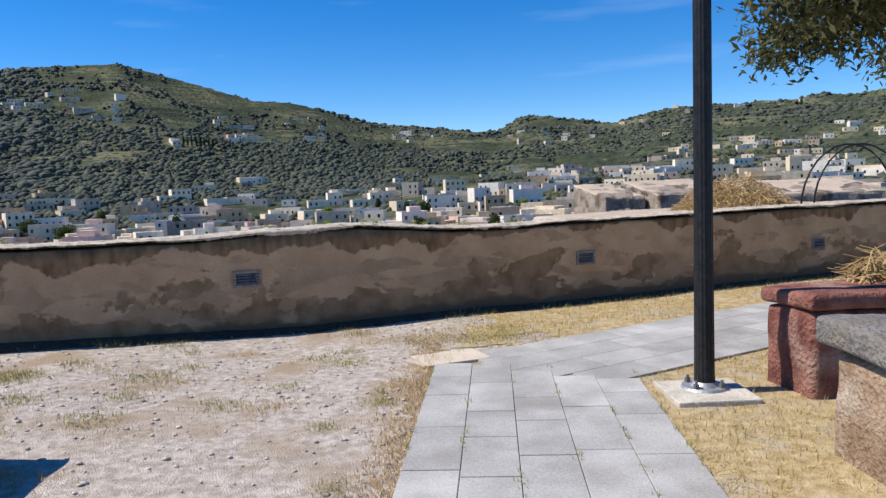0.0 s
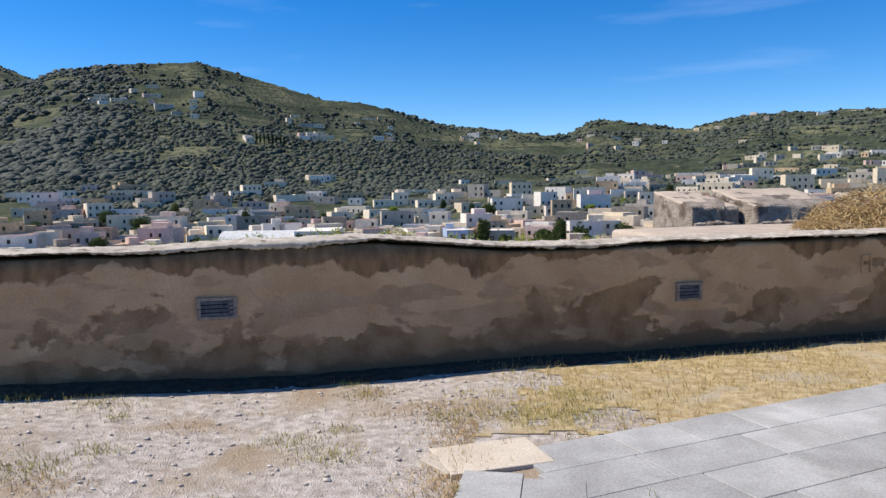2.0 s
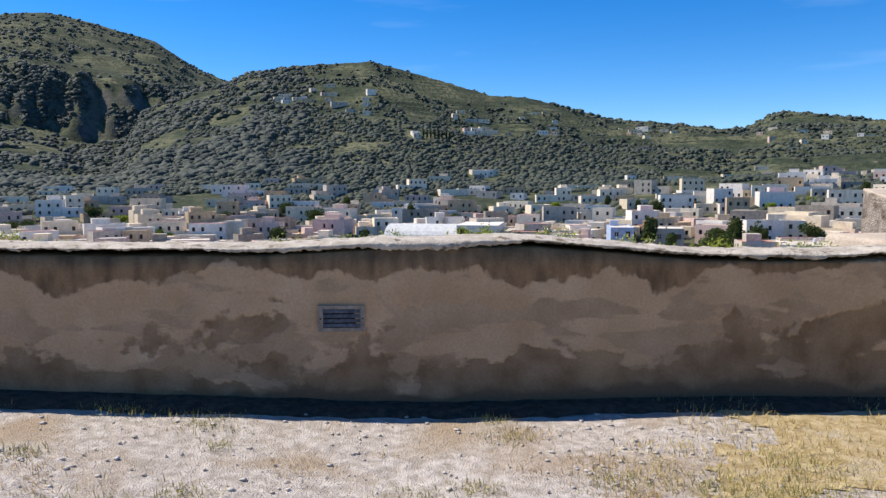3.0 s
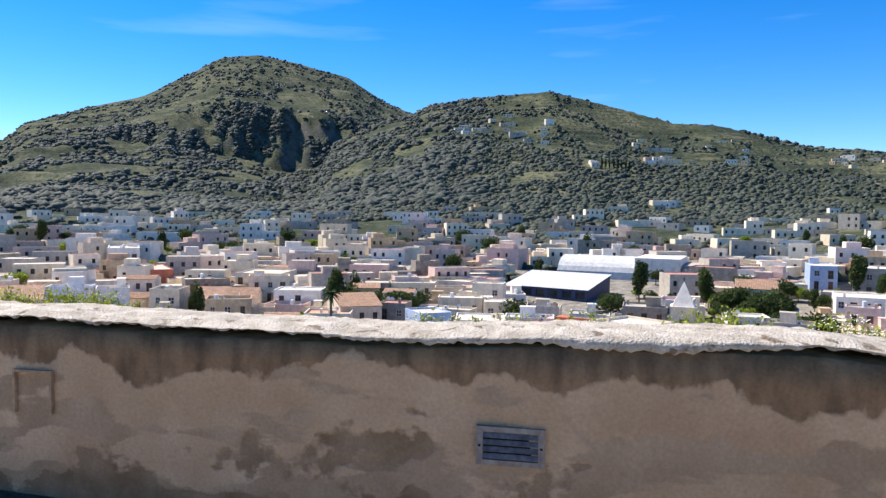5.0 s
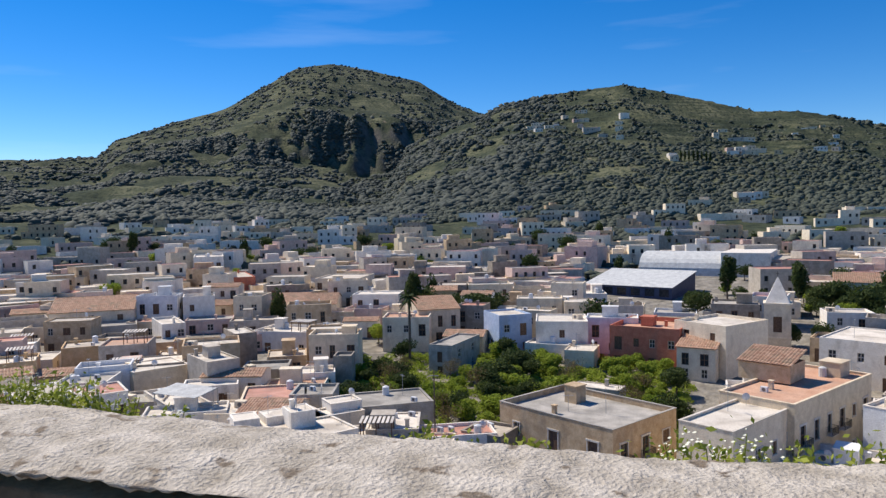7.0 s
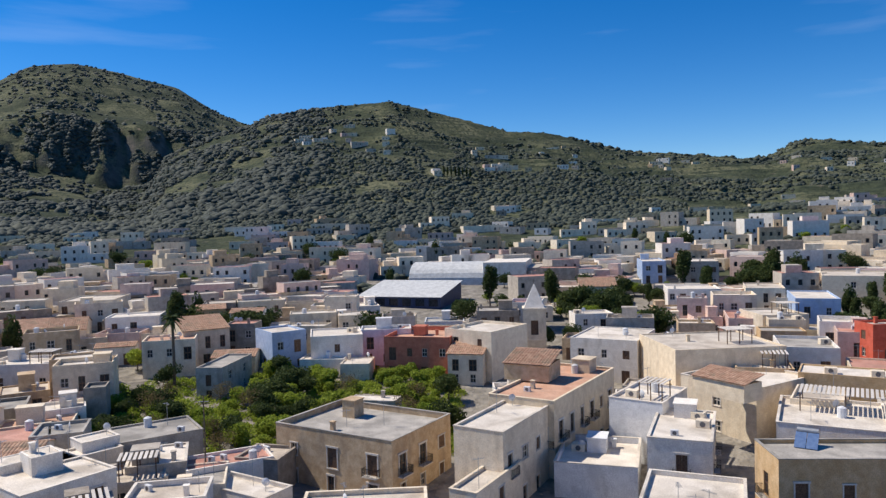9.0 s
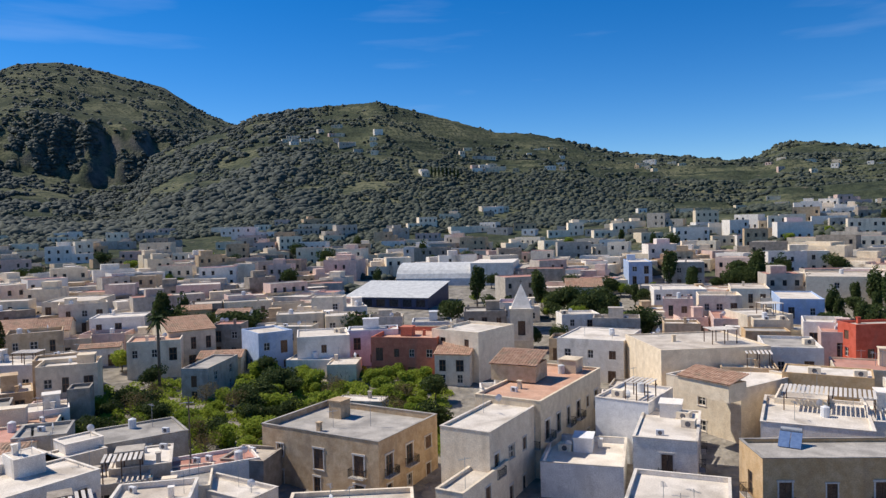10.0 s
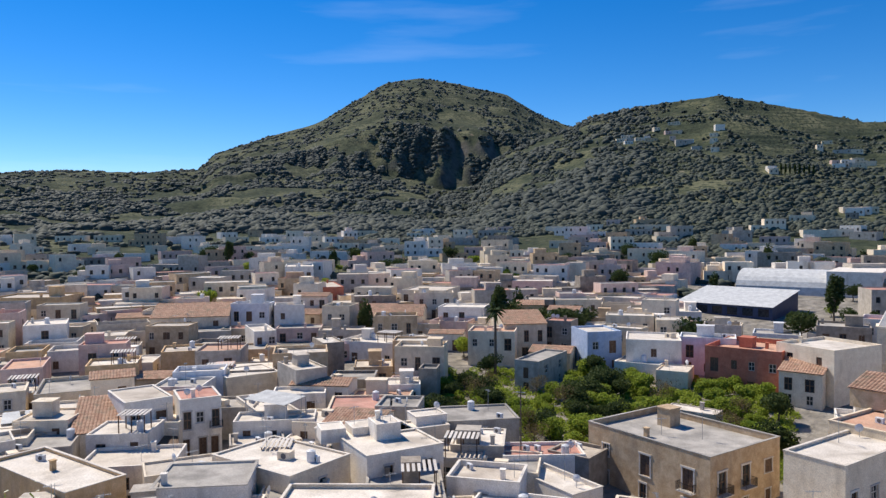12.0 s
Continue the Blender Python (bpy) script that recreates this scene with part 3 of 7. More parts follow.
def build_terrace():
    bm = bmesh.new()
    ns, nd = 150, 90
    grid = []
    for i in range(ns + 1):
        row = []
        for j in range(nd + 1):
            s = -14 + 30 * i / ns
            d = 0.2 - 16.2 * j / nd
            x, y = wall_pt(s, d)
            z = terrace_z(x, y) + 0.02 * noise.noise((x * 1.1, y * 1.1, 0)) + 0.008 * noise.noise((x * 6, y * 6, 0)) - 0.02
            row.append(bm.verts.new((x, y, z)))
        grid.append(row)
    for i in range(ns):
        for j in range(nd):
            bm.faces.new((grid[i][j], grid[i][j + 1], grid[i + 1][j + 1], grid[i + 1][j]))
    ob = link_mesh("terrace_ground", bm, M_GROUND, smooth=True)
    tagged(ob, "stony grey-brown earth terrace with sparse dry grass", "ground", kind="structure")
    # the rock that carries the terrace
    bm = bmesh.new()
    rings = []
    n = 72
    for k, (z, grow) in enumerate(((-0.12, 0.0), (-1.2, 0.15), (-6, 1.2), (-12, 1.6), (-20, 4.0), (-28, 7.0), (-37, 11.0))):
        ring = []
        for i in range(n):
            a = 2 * math.pi * i / n
            cx, cy = math.cos(a), math.sin(a)
            q = max(abs(cx) / 15.9, abs(cy) / 8.6)
            s, d = cx / q, cy / q
            nz = 1 + 0.1 * noise.noise((cx * 3, cy * 3, z * 0.2)) if k > 1 else 1
            x, y = wall_pt(1.0 + s + cx * grow * nz, -7.95 + d + cy * grow * nz)
            ring.append(bm.verts.new((x, y, z - (0.8 if k == 0 else 0.6))))
        rings.append(ring)
    for a, c in zip(rings, rings[1:]):
        for i in range(n):
            bm.faces.new((a[i], c[i], c[(i + 1) % n], a[(i + 1) % n]))
    bm.faces.new(rings[0])
    tagged(link_mesh("castle_rock", bm, M_ROCK), "brown rock cliff under the terrace", "rock", kind="structure")


build_terrace()


def crown_z(s):
    return 1.045 + 0.03 * noise.noise((s * 0.5, 3.3, 0)) + 0.016 * noise.noise((s * 2.1, 1.3, 0)) + 0.05 * min(1, max(0, (2.4 - s) / 1.1)) + 0.042 * math.exp(-((s - 0.85) / 0.95) ** 2)


def build_parapet():
    bm = bmesh.new()
    s0, s1, n = -13.5, 14.0, 420
    prof = [(0, -0.35), (0, -0.1), (0, 0.15), (0, 0.4), (0, 0.65), (0, 0.85), (0, 0.94)]
    cols = []
    for i in range(n + 1):
        s = s0 + (s1 - s0) * i / n
        col = []
        top = crown_z(s) - 0.06
        for d, z in prof + [(0.0, top - 0.005)]:
            z = min(z, top - 0.005)
            b = -0.012 * noise.noise((s * 1.3, z * 1.6, 4)) - 0.008 * noise.noise((s * 5, z * 5, 9)) - 0.02 * max(0, 0.2 - z)
            col.append(bm.verts.new((s, b, z)))
        col.append(bm.verts.new((s, WALL_T, top)))
        col.append(bm.verts.new((s, WALL_T + 0.03, -0.9)))
        cols.append(col)
    for a, c in zip(cols, cols[1:]):
        for k in range(len(a) - 1):
            bm.faces.new((a[k], c[k], c[k + 1], a[k + 1]))
    for col in (cols[0], cols[-1]):
        bm.faces.new(col)
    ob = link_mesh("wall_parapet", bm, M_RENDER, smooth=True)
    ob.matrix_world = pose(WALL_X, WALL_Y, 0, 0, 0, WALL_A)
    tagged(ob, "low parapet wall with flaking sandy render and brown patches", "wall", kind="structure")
    # crown: a ragged mortar coat lying over the wall, its lip broken unevenly
    bm = bmesh.new()
    n = 1500
    rows = []
    for i in range(n + 1):
        s = s0 + (s1 - s0) * i / n
        top = crown_z(s)
        rag = noise.noise((s * 1.4, 7.7, 0)) * 0.5 + noise.noise((s * 4.5, 2.2, 0)) * 0.3 + noise.noise((s * 14, 5.2, 0)) * 0.2
        lip = 0.026 + 0.055 * rag + 0.02 * noise.noise((s * 31, 8.2, 0)) + (0.03 * math.exp(-((s - 0.55) / 0.5) ** 2))
        hang = max(0.012, lip)
        out = 0.02 + 0.03 * noise.noise((s * 3.2, 9.1, 0)) + 0.012 * noise.noise((s * 17, 4.1, 0))
        col = []
        for d, z in ((0.006, -hang), (-out, -hang * 0.9), (-out - 0.012, -hang * 0.45), (-out + 0.006, -0.012), (0.04, 0.0), (0.11, 0.006), (0.19, 0.01), (0.27, 0.008), (0.35, 0.004), (WALL_T - 0.03, -0.004), (WALL_T + 0.03, -0.03), (WALL_T + 0.03, -0.12)):
            j = 0.012 * noise.noise((s * 6, d * 14, 1)) + 0.007 * noise.noise((s * 21, d * 30, 2)) + 0.005 * noise.noise((s * 45, d * 60, 2)) if d > -0.005 else 0.006 * noise.noise((s * 24, z * 30, 3))
            col.append(bm.verts.new((s, d + (j if d < 0 else 0), top + z + (j if d > 0.02 else 0))))
        rows.append(col)
    for a, c in zip(rows, rows[1:]):
        for k in range(len(a) - 1):
            bm.faces.new((a[k], c[k], c[k + 1], a[k + 1]))
    cap = link_mesh("wall_crown", bm, M_CAP, smooth=True)
    cap.matrix_world = pose(WALL_X, WALL_Y, 0, 0, 0, WALL_A)
    tagged(cap, "rough grey-white mortar crown on the parapet with a broken lip", "wall coping", kind="structure")


build_parapet()


# Strip of litter coloured dark to fill out the shadow the wall casts.
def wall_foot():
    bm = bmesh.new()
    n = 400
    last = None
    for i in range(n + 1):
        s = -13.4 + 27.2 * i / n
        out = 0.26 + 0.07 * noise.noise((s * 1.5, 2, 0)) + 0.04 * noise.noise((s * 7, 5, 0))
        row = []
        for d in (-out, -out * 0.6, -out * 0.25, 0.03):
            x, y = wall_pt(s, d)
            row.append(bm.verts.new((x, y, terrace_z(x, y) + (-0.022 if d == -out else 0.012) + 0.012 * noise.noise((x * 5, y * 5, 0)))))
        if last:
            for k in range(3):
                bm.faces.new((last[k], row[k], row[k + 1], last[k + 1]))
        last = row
    tagged(link_mesh("wall_foot_soil", bm, M_LITTER_SHADE, smooth=True), "damp leaf litter along the parapet's foot, darkened to extend the wall's shadow", "ground", kind="structure")


wall_foot()


# ---- houses ----
def facade(bm, p0, p1, z0, z1, holes, depth=0.22):
    """A wall from p0 to p1 (plan) with recessed openings (u0, u1, v0, v1) in metres along and above z0; the outside is on its right hand."""
    p0, p1 = Vector(p0), Vector(p1)
    d = (p1 - p0)
    length = d.length
    d.normalize()
    inw = Vector((-d.y, d.x))
    us = sorted({0.0, length, *[h[0] for h in holes], *[h[1] for h in holes]})
    vs = sorted({0.0, z1 - z0, *[h[2] for h in holes], *[h[3] for h in holes]})

    def pt(u, v, k=0.0):
        q = p0 + d * u + inw * k
        return bm.verts.new((q.x, q.y, z0 + v))
    for a, c in zip(us, us[1:]):
        for e, f in zip(vs, vs[1:]):
            if any(h[0] <= a + 1e-6 and c <= h[1] + 1e-6 and h[2] <= e + 1e-6 and f <= h[3] + 1e-6 for h in holes):
                continue
            bm.faces.new((pt(a, e), pt(c, e), pt(c, f), pt(a, f)))
    for a, c, e, f in holes:
        for q in (((a, e, 0), (a, f, 0), (a, f, depth), (a, e, depth)), ((c, f, 0), (c, e, 0), (c, e, depth), (c, f, depth)),
                  ((a, f, 0), (c, f, 0), (c, f, depth), (a, f, depth)), ((c, e, 0), (a, e, 0), (a, e, depth), (c, e, depth))):
            bm.faces.new([pt(*k) for k in q])


def window_mesh(kind):
    bm = bmesh.new()
    if kind in ("window", "door"):          # unit wide (x), unit high (z), glazing bars, dark panes
        facade(bm, (-0.5, 0.07), (0.5, 0.07), 0, 1, [(0.08, 0.46, 0.06, 0.48), (0.54, 0.92, 0.06, 0.48), (0.08, 0.46, 0.54, 0.94), (0.54, 0.92, 0.54, 0.94)], depth=0.03)
        bmesh.ops.remove_doubles(bm, verts=bm.verts[:], dist=0.001)
        for f in bm.faces:
            f.material_index = 1
        bm.faces.new([bm.verts.new(p) for p in ((-0.5, 0.11, 0), (0.5, 0.11, 0), (0.5, 0.11, 1), (-0.5, 0.11, 1))])
    else:                                   # closed shutters
        for x in (-0.5, 0.01):
            box(bm, x, x + 0.49, 0.04, 0.08, 0, 1, 0)
            for k in range(7):
                box(bm, x + 0.06, x + 0.43, 0.025, 0.038, 0.06 + k * 0.13, 0.14 + k * 0.13, 0)
    me = bpy.data.meshes.new(kind)
    bm.normal_update()
    bm.to_mesh(me)
    bm.free()
    if kind == "shutters":
        me.materials.append(M_SHUTTER)
    else:
        me.materials.append(M_GLASS)
        me.materials.append(M_SHUTTER if kind == "door" else M_FRAME)
    return me


WIN_MESH = {k: window_mesh(k) for k in ("window", "door", "shutters")}


def tile_roof(w, d, pitch, ridge_along_x=True, single=False, step=0.42):
    """Barrel-tiled roof over w x d: rows of rounded tiles running down the slope. Base at z 0."""
    bm = bmesh.new()
    half = (d if single else d / 2)
    rise = half * math.tan(radians(pitch))
    sides = (1,) if single else (1, -1)
    n = max(3, int(w / step))
    rowsn = max(2, int(half / 0.9))
    for sg in sides:
        for i in range(n):
            xs = [-w / 2 + w * (i + k / 4) / n for k in range(5)]
            hs = [0, 0.075, 0.1, 0.075, 0]
            for r in range(rowsn):
                t0, t1 = r / rowsn, (r + 1) / rowsn
                vs = []
                for t, lift in ((t0, 0.05), (t1 + 0.015, 0.0)):
                    y = sg * (-half * (1 - t)) if not single else -d / 2 + d * t
                    vs.append([bm.verts.new((x, y, rise * t + h + lift + 0.02)) for x, h in zip(xs, hs)])
                for k in range(4):
                    q = (vs[0][k], vs[0][k + 1], vs[1][k + 1], vs[1][k])
                    bm.faces.new(q if sg > 0 else q[::-1])
        # underside
        yb = -d / 2 if single else -half * sg
        yt = d / 2 if single else 0
        q = [bm.verts.new(p) for p in ((-w / 2, yb, 0), (w / 2, yb, 0), (w / 2, yt, rise), (-w / 2, yt, rise))]
        bm.faces.new(q[::-1])
    return bm, rise


def surround_mesh():
    bm = bmesh.new()
    for x in (-0.62, 0.5):
        box(bm, x, x + 0.12, -0.05, 0.03, -0.02, 1.0)
    box(bm, -0.68, 0.68, -0.09, 0.03, 1.0, 1.09)
    box(bm, -0.66, 0.66, -0.10, 0.03, -0.07, -0.02)
    me = bpy.data.meshes.new("surround")
    bm.to_mesh(me)
    bm.free()
    me.materials.append(M_FRAME)
    return me


def balcony_mesh():
    bm = bmesh.new()
    box(bm, -0.5, 0.5, -0.75, 0.0, 0.0, 0.1, 0)
    for i in range(13):
        x = -0.49 + 0.98 * i / 12
        box(bm, x - 0.008, x + 0.008, -0.74, -0.715, 0.1, 1.02, 1)
    for sx in (-0.49, 0.475):
        for i in range(6):
            box(bm, sx, sx + 0.015, -0.7 + i * 0.12, -0.675 + i * 0.12, 0.1, 1.02, 1)
        box(bm, sx, sx + 0.02, -0.74, 0.0, 1.02, 1.06, 1)
    box(bm, -0.5, 0.5, -0.75, -0.71, 1.02, 1.06, 1)
    me = bpy.data.meshes.new("balcony")
    bm.to_mesh(me)
    bm.free()
    me.materials.append(M_FRAME)
    me.materials.append(M_IRON)
    return me


SURROUND, BALCONY = surround_mesh(), balcony_mesh()
HOUSES = []     # plan footprints (x, y, radius) to keep filler off


def house(x, y, ang, w, d, z0, h, wall=S_WHITE, roof=R_PALE, label="", front=(), side=(), left=(), floors=2, parapet=0.45, style="flat", pitch=13, extras=True, near=False, rng=None, name="house", group="houses of the town"):
    """A house w wide (its front towards the look-out) and d deep, base at z0, wall top at z0 + h. front, side, left: number of openings a floor, 0 for none."""
    rng = rng or random.Random(int(x * 7 + y * 13))
    ob = thing(name, x, y, z0, ang, label or "flat-roofed stucco town house", "house", group)
    HOUSES.append((x, y, max(w, d) * 0.5))
    bm = bmesh.new()
    fh = (h - 0.5) / floors
    wins = []
    corners = ((-w / 2, -d / 2), (w / 2, -d / 2), (w / 2, d / 2), (-w / 2, d / 2))
    counts = (front, side, 0, left)
    top = h + (parapet if style == "flat" else 0)
    for k in range(4):
        p0, p1 = Vector(corners[k]), Vector(corners[(k + 1) % 4])
        length = (p1 - p0).length
        cnt = counts[k] or 0
        holes = []
        for f in range(floors):
            if not cnt:
                break
            for i in range(cnt):
                if not near and rng.random() < 0.08:
                    continue
                door = rng.random() < (0.75 if near else 0.45)
                ww = min(rng.choice((1.0, 1.2, 1.4)), length / cnt * 0.6)
                wh = 2.4 if door else 1.5
                wh = min(wh, fh - 0.7)
                c = length * (i + 0.5) / cnt + rng.uniform(-0.25, 0.25)
                v0 = f * fh + (0.25 if door else 1.0)
                v0 = min(v0, f * fh + fh - wh - 0.3)
                holes.append((c - ww / 2, c + ww / 2, v0, v0 + wh))
                wins.append((k, p0, p1, c, ww, v0, wh, door))
        facade(bm, p0, p1, 0.0, top, holes)
    if style == "flat":     # inner faces and top of the parapet
        t = 0.22
        inn = [(-w / 2 + t, -d / 2 + t), (w / 2 - t, -d / 2 + t), (w / 2 - t, d / 2 - t), (-w / 2 + t, d / 2 - t)]
        for k in range(4):
            a, c, e, f = corners[k], corners[(k + 1) % 4], inn[(k + 1) % 4], inn[k]
            bm.faces.new([bm.verts.new((p[0], p[1], top)) for p in (a, c, e, f)])
            bm.faces.new([bm.verts.new((p[0], p[1], zz)) for p, zz in ((e, h - 0.1), (f, h - 0.1), (f, top), (e, top))])
    elif style == "gable":
        rise = d / 2 * math.tan(radians(pitch))
        for sx in (-1, 1):
            v = [bm.verts.new(p) for p in ((sx * w / 2, -d / 2, h), (sx * w / 2, d / 2, h), (sx * w / 2, 0, h + rise))]
            bm.faces.new(v if sx > 0 else v[::-1])
    part("wall", bm, wall, ob)
    if near and style == "flat":    # a thin coping on the roof's edge
        bm = bmesh.new()
        for x0, x1, y0, y1 in ((-w / 2 - 0.06, w / 2 + 0.06, -d / 2 - 0.06, -d / 2 + 0.26), (-w / 2 - 0.06, w / 2 + 0.06, d / 2 - 0.26, d / 2 + 0.06),
                               (-w / 2 - 0.06, -w / 2 + 0.26, -d / 2 + 0.26, d / 2 - 0.26), (w / 2 - 0.26, w / 2 + 0.06, -d / 2 + 0.26, d / 2 - 0.26)):
            box(bm, x0, x1, y0, y1, top + 0.003, top + 0.08)
        part("coping", bm, roof if roof in (R_PALE, R_GREY) else wall, ob)
    bm = bmesh.new()
    if style == "flat":
        box(bm, -w / 2 + 0.22, w / 2 - 0.22, -d / 2 + 0.22, d / 2 - 0.22, h - 0.25, h - 0.02)
        part("roof", bm, roof, ob)
    elif style in ("gable", "shed"):
        bm.free()
        bm, rise = tile_roof(w + 0.5, d + 0.5, pitch, single=style == "shed")
        rf = part("roof", bm, M_TILE if roof in ROOFS else roof, ob, "weathered clay tile roof")
        rf.location = (0, 0, h - 0.25 * math.tan(radians(pitch)))
    for k, p0, p1, c, ww, v0, wh, door in wins:
        dd = (p1 - p0).normalized()
        q = p0 + dd * c
        kind = "shutters" if rng.random() < 0.4 else ("door" if door else "window")
        inw = Vector((-dd.y, dd.x)) * 0.06
        if near:
            if SURROUND is not None and k in (0, 1):
                shared("surround", SURROUND, ob, q.x, q.y, v0, math.atan2(dd.y, dd.x), (ww, 1, wh))
            if door and v0 > 2 and rng.random() < 0.8:
                shared("balcony", BALCONY, ob, q.x, q.y, v0 - 0.12, math.atan2(dd.y, dd.x), (ww + 0.7, 1, 1))
        shared({"shutters": "shutter", "door": "door", "window": "window"}[kind], WIN_MESH[kind], ob, q.x + inw.x, q.y + inw.y, v0, math.atan2(dd.y, dd.x), (ww - 0.01, 1, wh - 0.01))
    if extras and style == "flat":
        e = rng.random()
        if e < 0.28 and w > 5 and d > 5:
            bm = bmesh.new()
            sw, sd, sh = rng.uniform(1.8, min(3.2, w * 0.4)), rng.uniform(1.8, min(3, d * 0.4)), rng.uniform(1.6, 2.5)
            sx, sy = rng.uniform(-w / 2 + sw / 2 + 0.4, w / 2 - sw / 2 - 0.4), rng.uniform(0, d / 2 - sd / 2 - 0.4)
            box(bm, sx - sw / 2, sx + sw / 2, sy - sd / 2, sy + sd / 2, h - 0.05, h + sh)
            box(bm, sx - sw / 2 - 0.12, sx + sw / 2 + 0.12, sy - sd / 2 - 0.12, sy + sd / 2 + 0.12, h + sh, h + sh + 0.14)
            part("stair_hut", bm, wall, ob)
        if rng.random() < 0.45:
            bm = bmesh.new()
            cx, cy = rng.uniform(-w / 2 + 0.7, w / 2 - 0.7), rng.uniform(-d / 2 + 0.7, d / 2 - 0.7)
            box(bm, cx - 0.25, cx + 0.25, cy - 0.25, cy + 0.25, h - 0.05, h + 1.0)
            box(bm, cx - 0.33, cx + 0.33, cy - 0.33, cy + 0.33, h + 1.0, h + 1.1)
            part("chimney", bm, wall, ob)
        if rng.random() < 0.16 and w > 5 and d > 5:
            bm = bmesh.new()
            cx, cy = rng.uniform(-w / 2 + 0.9, w / 2 - 0.9), rng.uniform(-d / 2 + 0.9, d / 2 - 0.9)
            cyl(bm, cx, cy, h - 0.05, h + 1.15, 0.5, n=10)
            cyl(bm, cx, cy, h + 1.15, h + 1.3, 0.5, 0.2, n=10)
            part("water_tank", bm, M_WATERTANK, ob, "round white water tank")
    return ob


# ---- houses that stand out in the town ----
KEEP_CLEAR = [(18, 45, 94, 138), (2.5, 11.5, 150, 212), (12.3, 25.5, 172, 262), (9.5, 14.5, 118, 168), (-7, 1, 205, 225), (-18, -8, 150, 200)]
house(-42.5, 88.7, -12, 17.6, 12.9, -30.6, 7.3, S_BROWN, R_GREY, "brown palazzo with grey roof parapet and tall doors", 3, 3, 0, 2, 0.7, "flat", near=True)
house(-24.0, 88.9, -12, 6.1, 14.6, -30.9, 9.8, S_CREAM, R_PALE, "cream palazzo with shuttered windows and a white roof", 0, 4, 0, 2, 0.25, "flat", near=True)
house(-21.1, 104.7, -13, 9.0, 22.0, -30.2, 9.7, S_BEIGE, R_TERRA, "beige palazzo with a terracotta roof terrace", 0, 6, 0, 2, 0.3, "flat", near=True)
house(-4.4, 95.3, -3, 6.8, 13.1, -30.5, 7.8, S_WHITE, R_PALE, "plain white house with a flat pale roof", 1, 2, 0, 2, 0.15, "flat", near=True)
house(-8.8, 104.9, -17, 7.0, 9.8, -29.8, 8.2, S_BLUISH, R_PALE, "bluish-white house with a blank wall", 0, 1, 0, 2, 0.3, "flat", near=True)
house(-14.0, 94.1, 2, 9.3, 11.3, -30.5, 3.8, S_BLUISH, R_PALE, "low bluish-white house with a roof terrace", 0, 0, 0, 1, 0.7, "flat", near=True)
house(-3.5, 73.9, -3, 9.2, 18.7, -32.3, 7.6, S_WHITE, R_PALE, "white house with a broad pale roof terrace", 0, 1, 0, 2, 0.4, "flat", near=True)
house(12.1, 86.3, 15, 17.8, 6.3, -30.5, 8.7, S_OCHRE, R_GREY, "ochre palazzo with framed windows and a cornice", 4, 0, 1, 2, 0.35, "flat", near=True)
house(12.2, 101.9, -8, 11.4, 13.4, -29.9, 7.7, S_WHITE, R_PALE, "white house with a long roof terrace", 3, 1, 0, 2, 0.3, "flat", near=True)
house(22.3, 104.8, -5, 7.9, 12.0, -29.5, 7.2, S_WHITE, R_PALE, "white house with a stepped wall", 1, 1, 0, 2, 0.3, "flat", near=True)
house(-0.9, 131.5, 23, 17.4, 16.0, -27.4, 8.8, S_BEIGE, R_SAND, "tall beige house with a blank stained wall", 0, 1, 0, 2, 0.2, "flat")
house(4.0, 118.3, -39, 12.3, 13.4, -29.2, 7.7, S_CREAM, R_PALE, "cream house with a white roof above the street", 1, 1, 0, 2, 0.3, "flat", near=True)
house(13.8, 135.4, 0, 8.3, 11.5, -27.4, 8.0, S_WHITE, R_GREY, "white house with a dark roof edge", 2, 1, 0, 2, 0.5, "flat")
house(28.4, 144.2, 22, 10.6, 4.9, -26.1, 9.1, S_RED, R_SAND, "deep red house with tall windows", 2, 0, 1, 3, 0.4, "flat")
house(16.7, 119.9, -11, 11.2, 6.7, -28.4, 7.8, S_OCHRE, R_PALE, "yellow house with a low roof wall", 1, 0, 0, 2, 0.2, "flat")
house(23.0, 147.8, -5, 5.5, 9.3, -26.4, 7.6, S_PINK, R_RED, "pink house with a red roof edge", 1, 0, 0, 2, 0.4, "flat")
house(-17.0, 141.7, -9, 11.9, 14.4, -27.3, 7.8, S_WHITE, R_PALE, "white house with paired windows and a pale roof", 3, 1, 0, 2, 0.2, "flat")
house(-24.5, 166.9, 21, 8.3, 6.4, -24.7, 5.7, S_WHITE, R_PALE, "small white house above the gardens", 2, 1, 0, 2, 0.3, "flat")
house(-39.9, 137.0, -19, 10.4, 12.1, -27.3, 9.0, S_CREAM, R_PALE, "cream house beside the church with a stepped parapet", 2, 0, 0, 3, 0.5, "flat")
house(-51.9, 136.8, 5, 12.6, 13.7, -27.1, 7.2, S_TERRA, R_TERRA, "terracotta-red house with a roof terrace", 4, 0, 0, 2, 0.8, "flat")
house(-41.6, 132.7, 5, 6.3, 11.4, -27.4, 6.0, S_CREAM, M_TILE, "cream house with a shaded loggia under tiles", 2, 0, 0, 2, 0.3, "shed")
house(-79.6, 129.4, 54, 6.9, 8.7, -26.2, 7.7, S_BLUE, R_PALE, "sky-blue house with dark windows", 2, 0, 1, 2, 0.35, "flat")
house(-69.3, 132.9, 29, 9.8, 10.5, -26.5, 7.2, S_WHITE, R_PALE, "white house with a blank gable wall", 1, 0, 0, 2, 0.3, "flat")
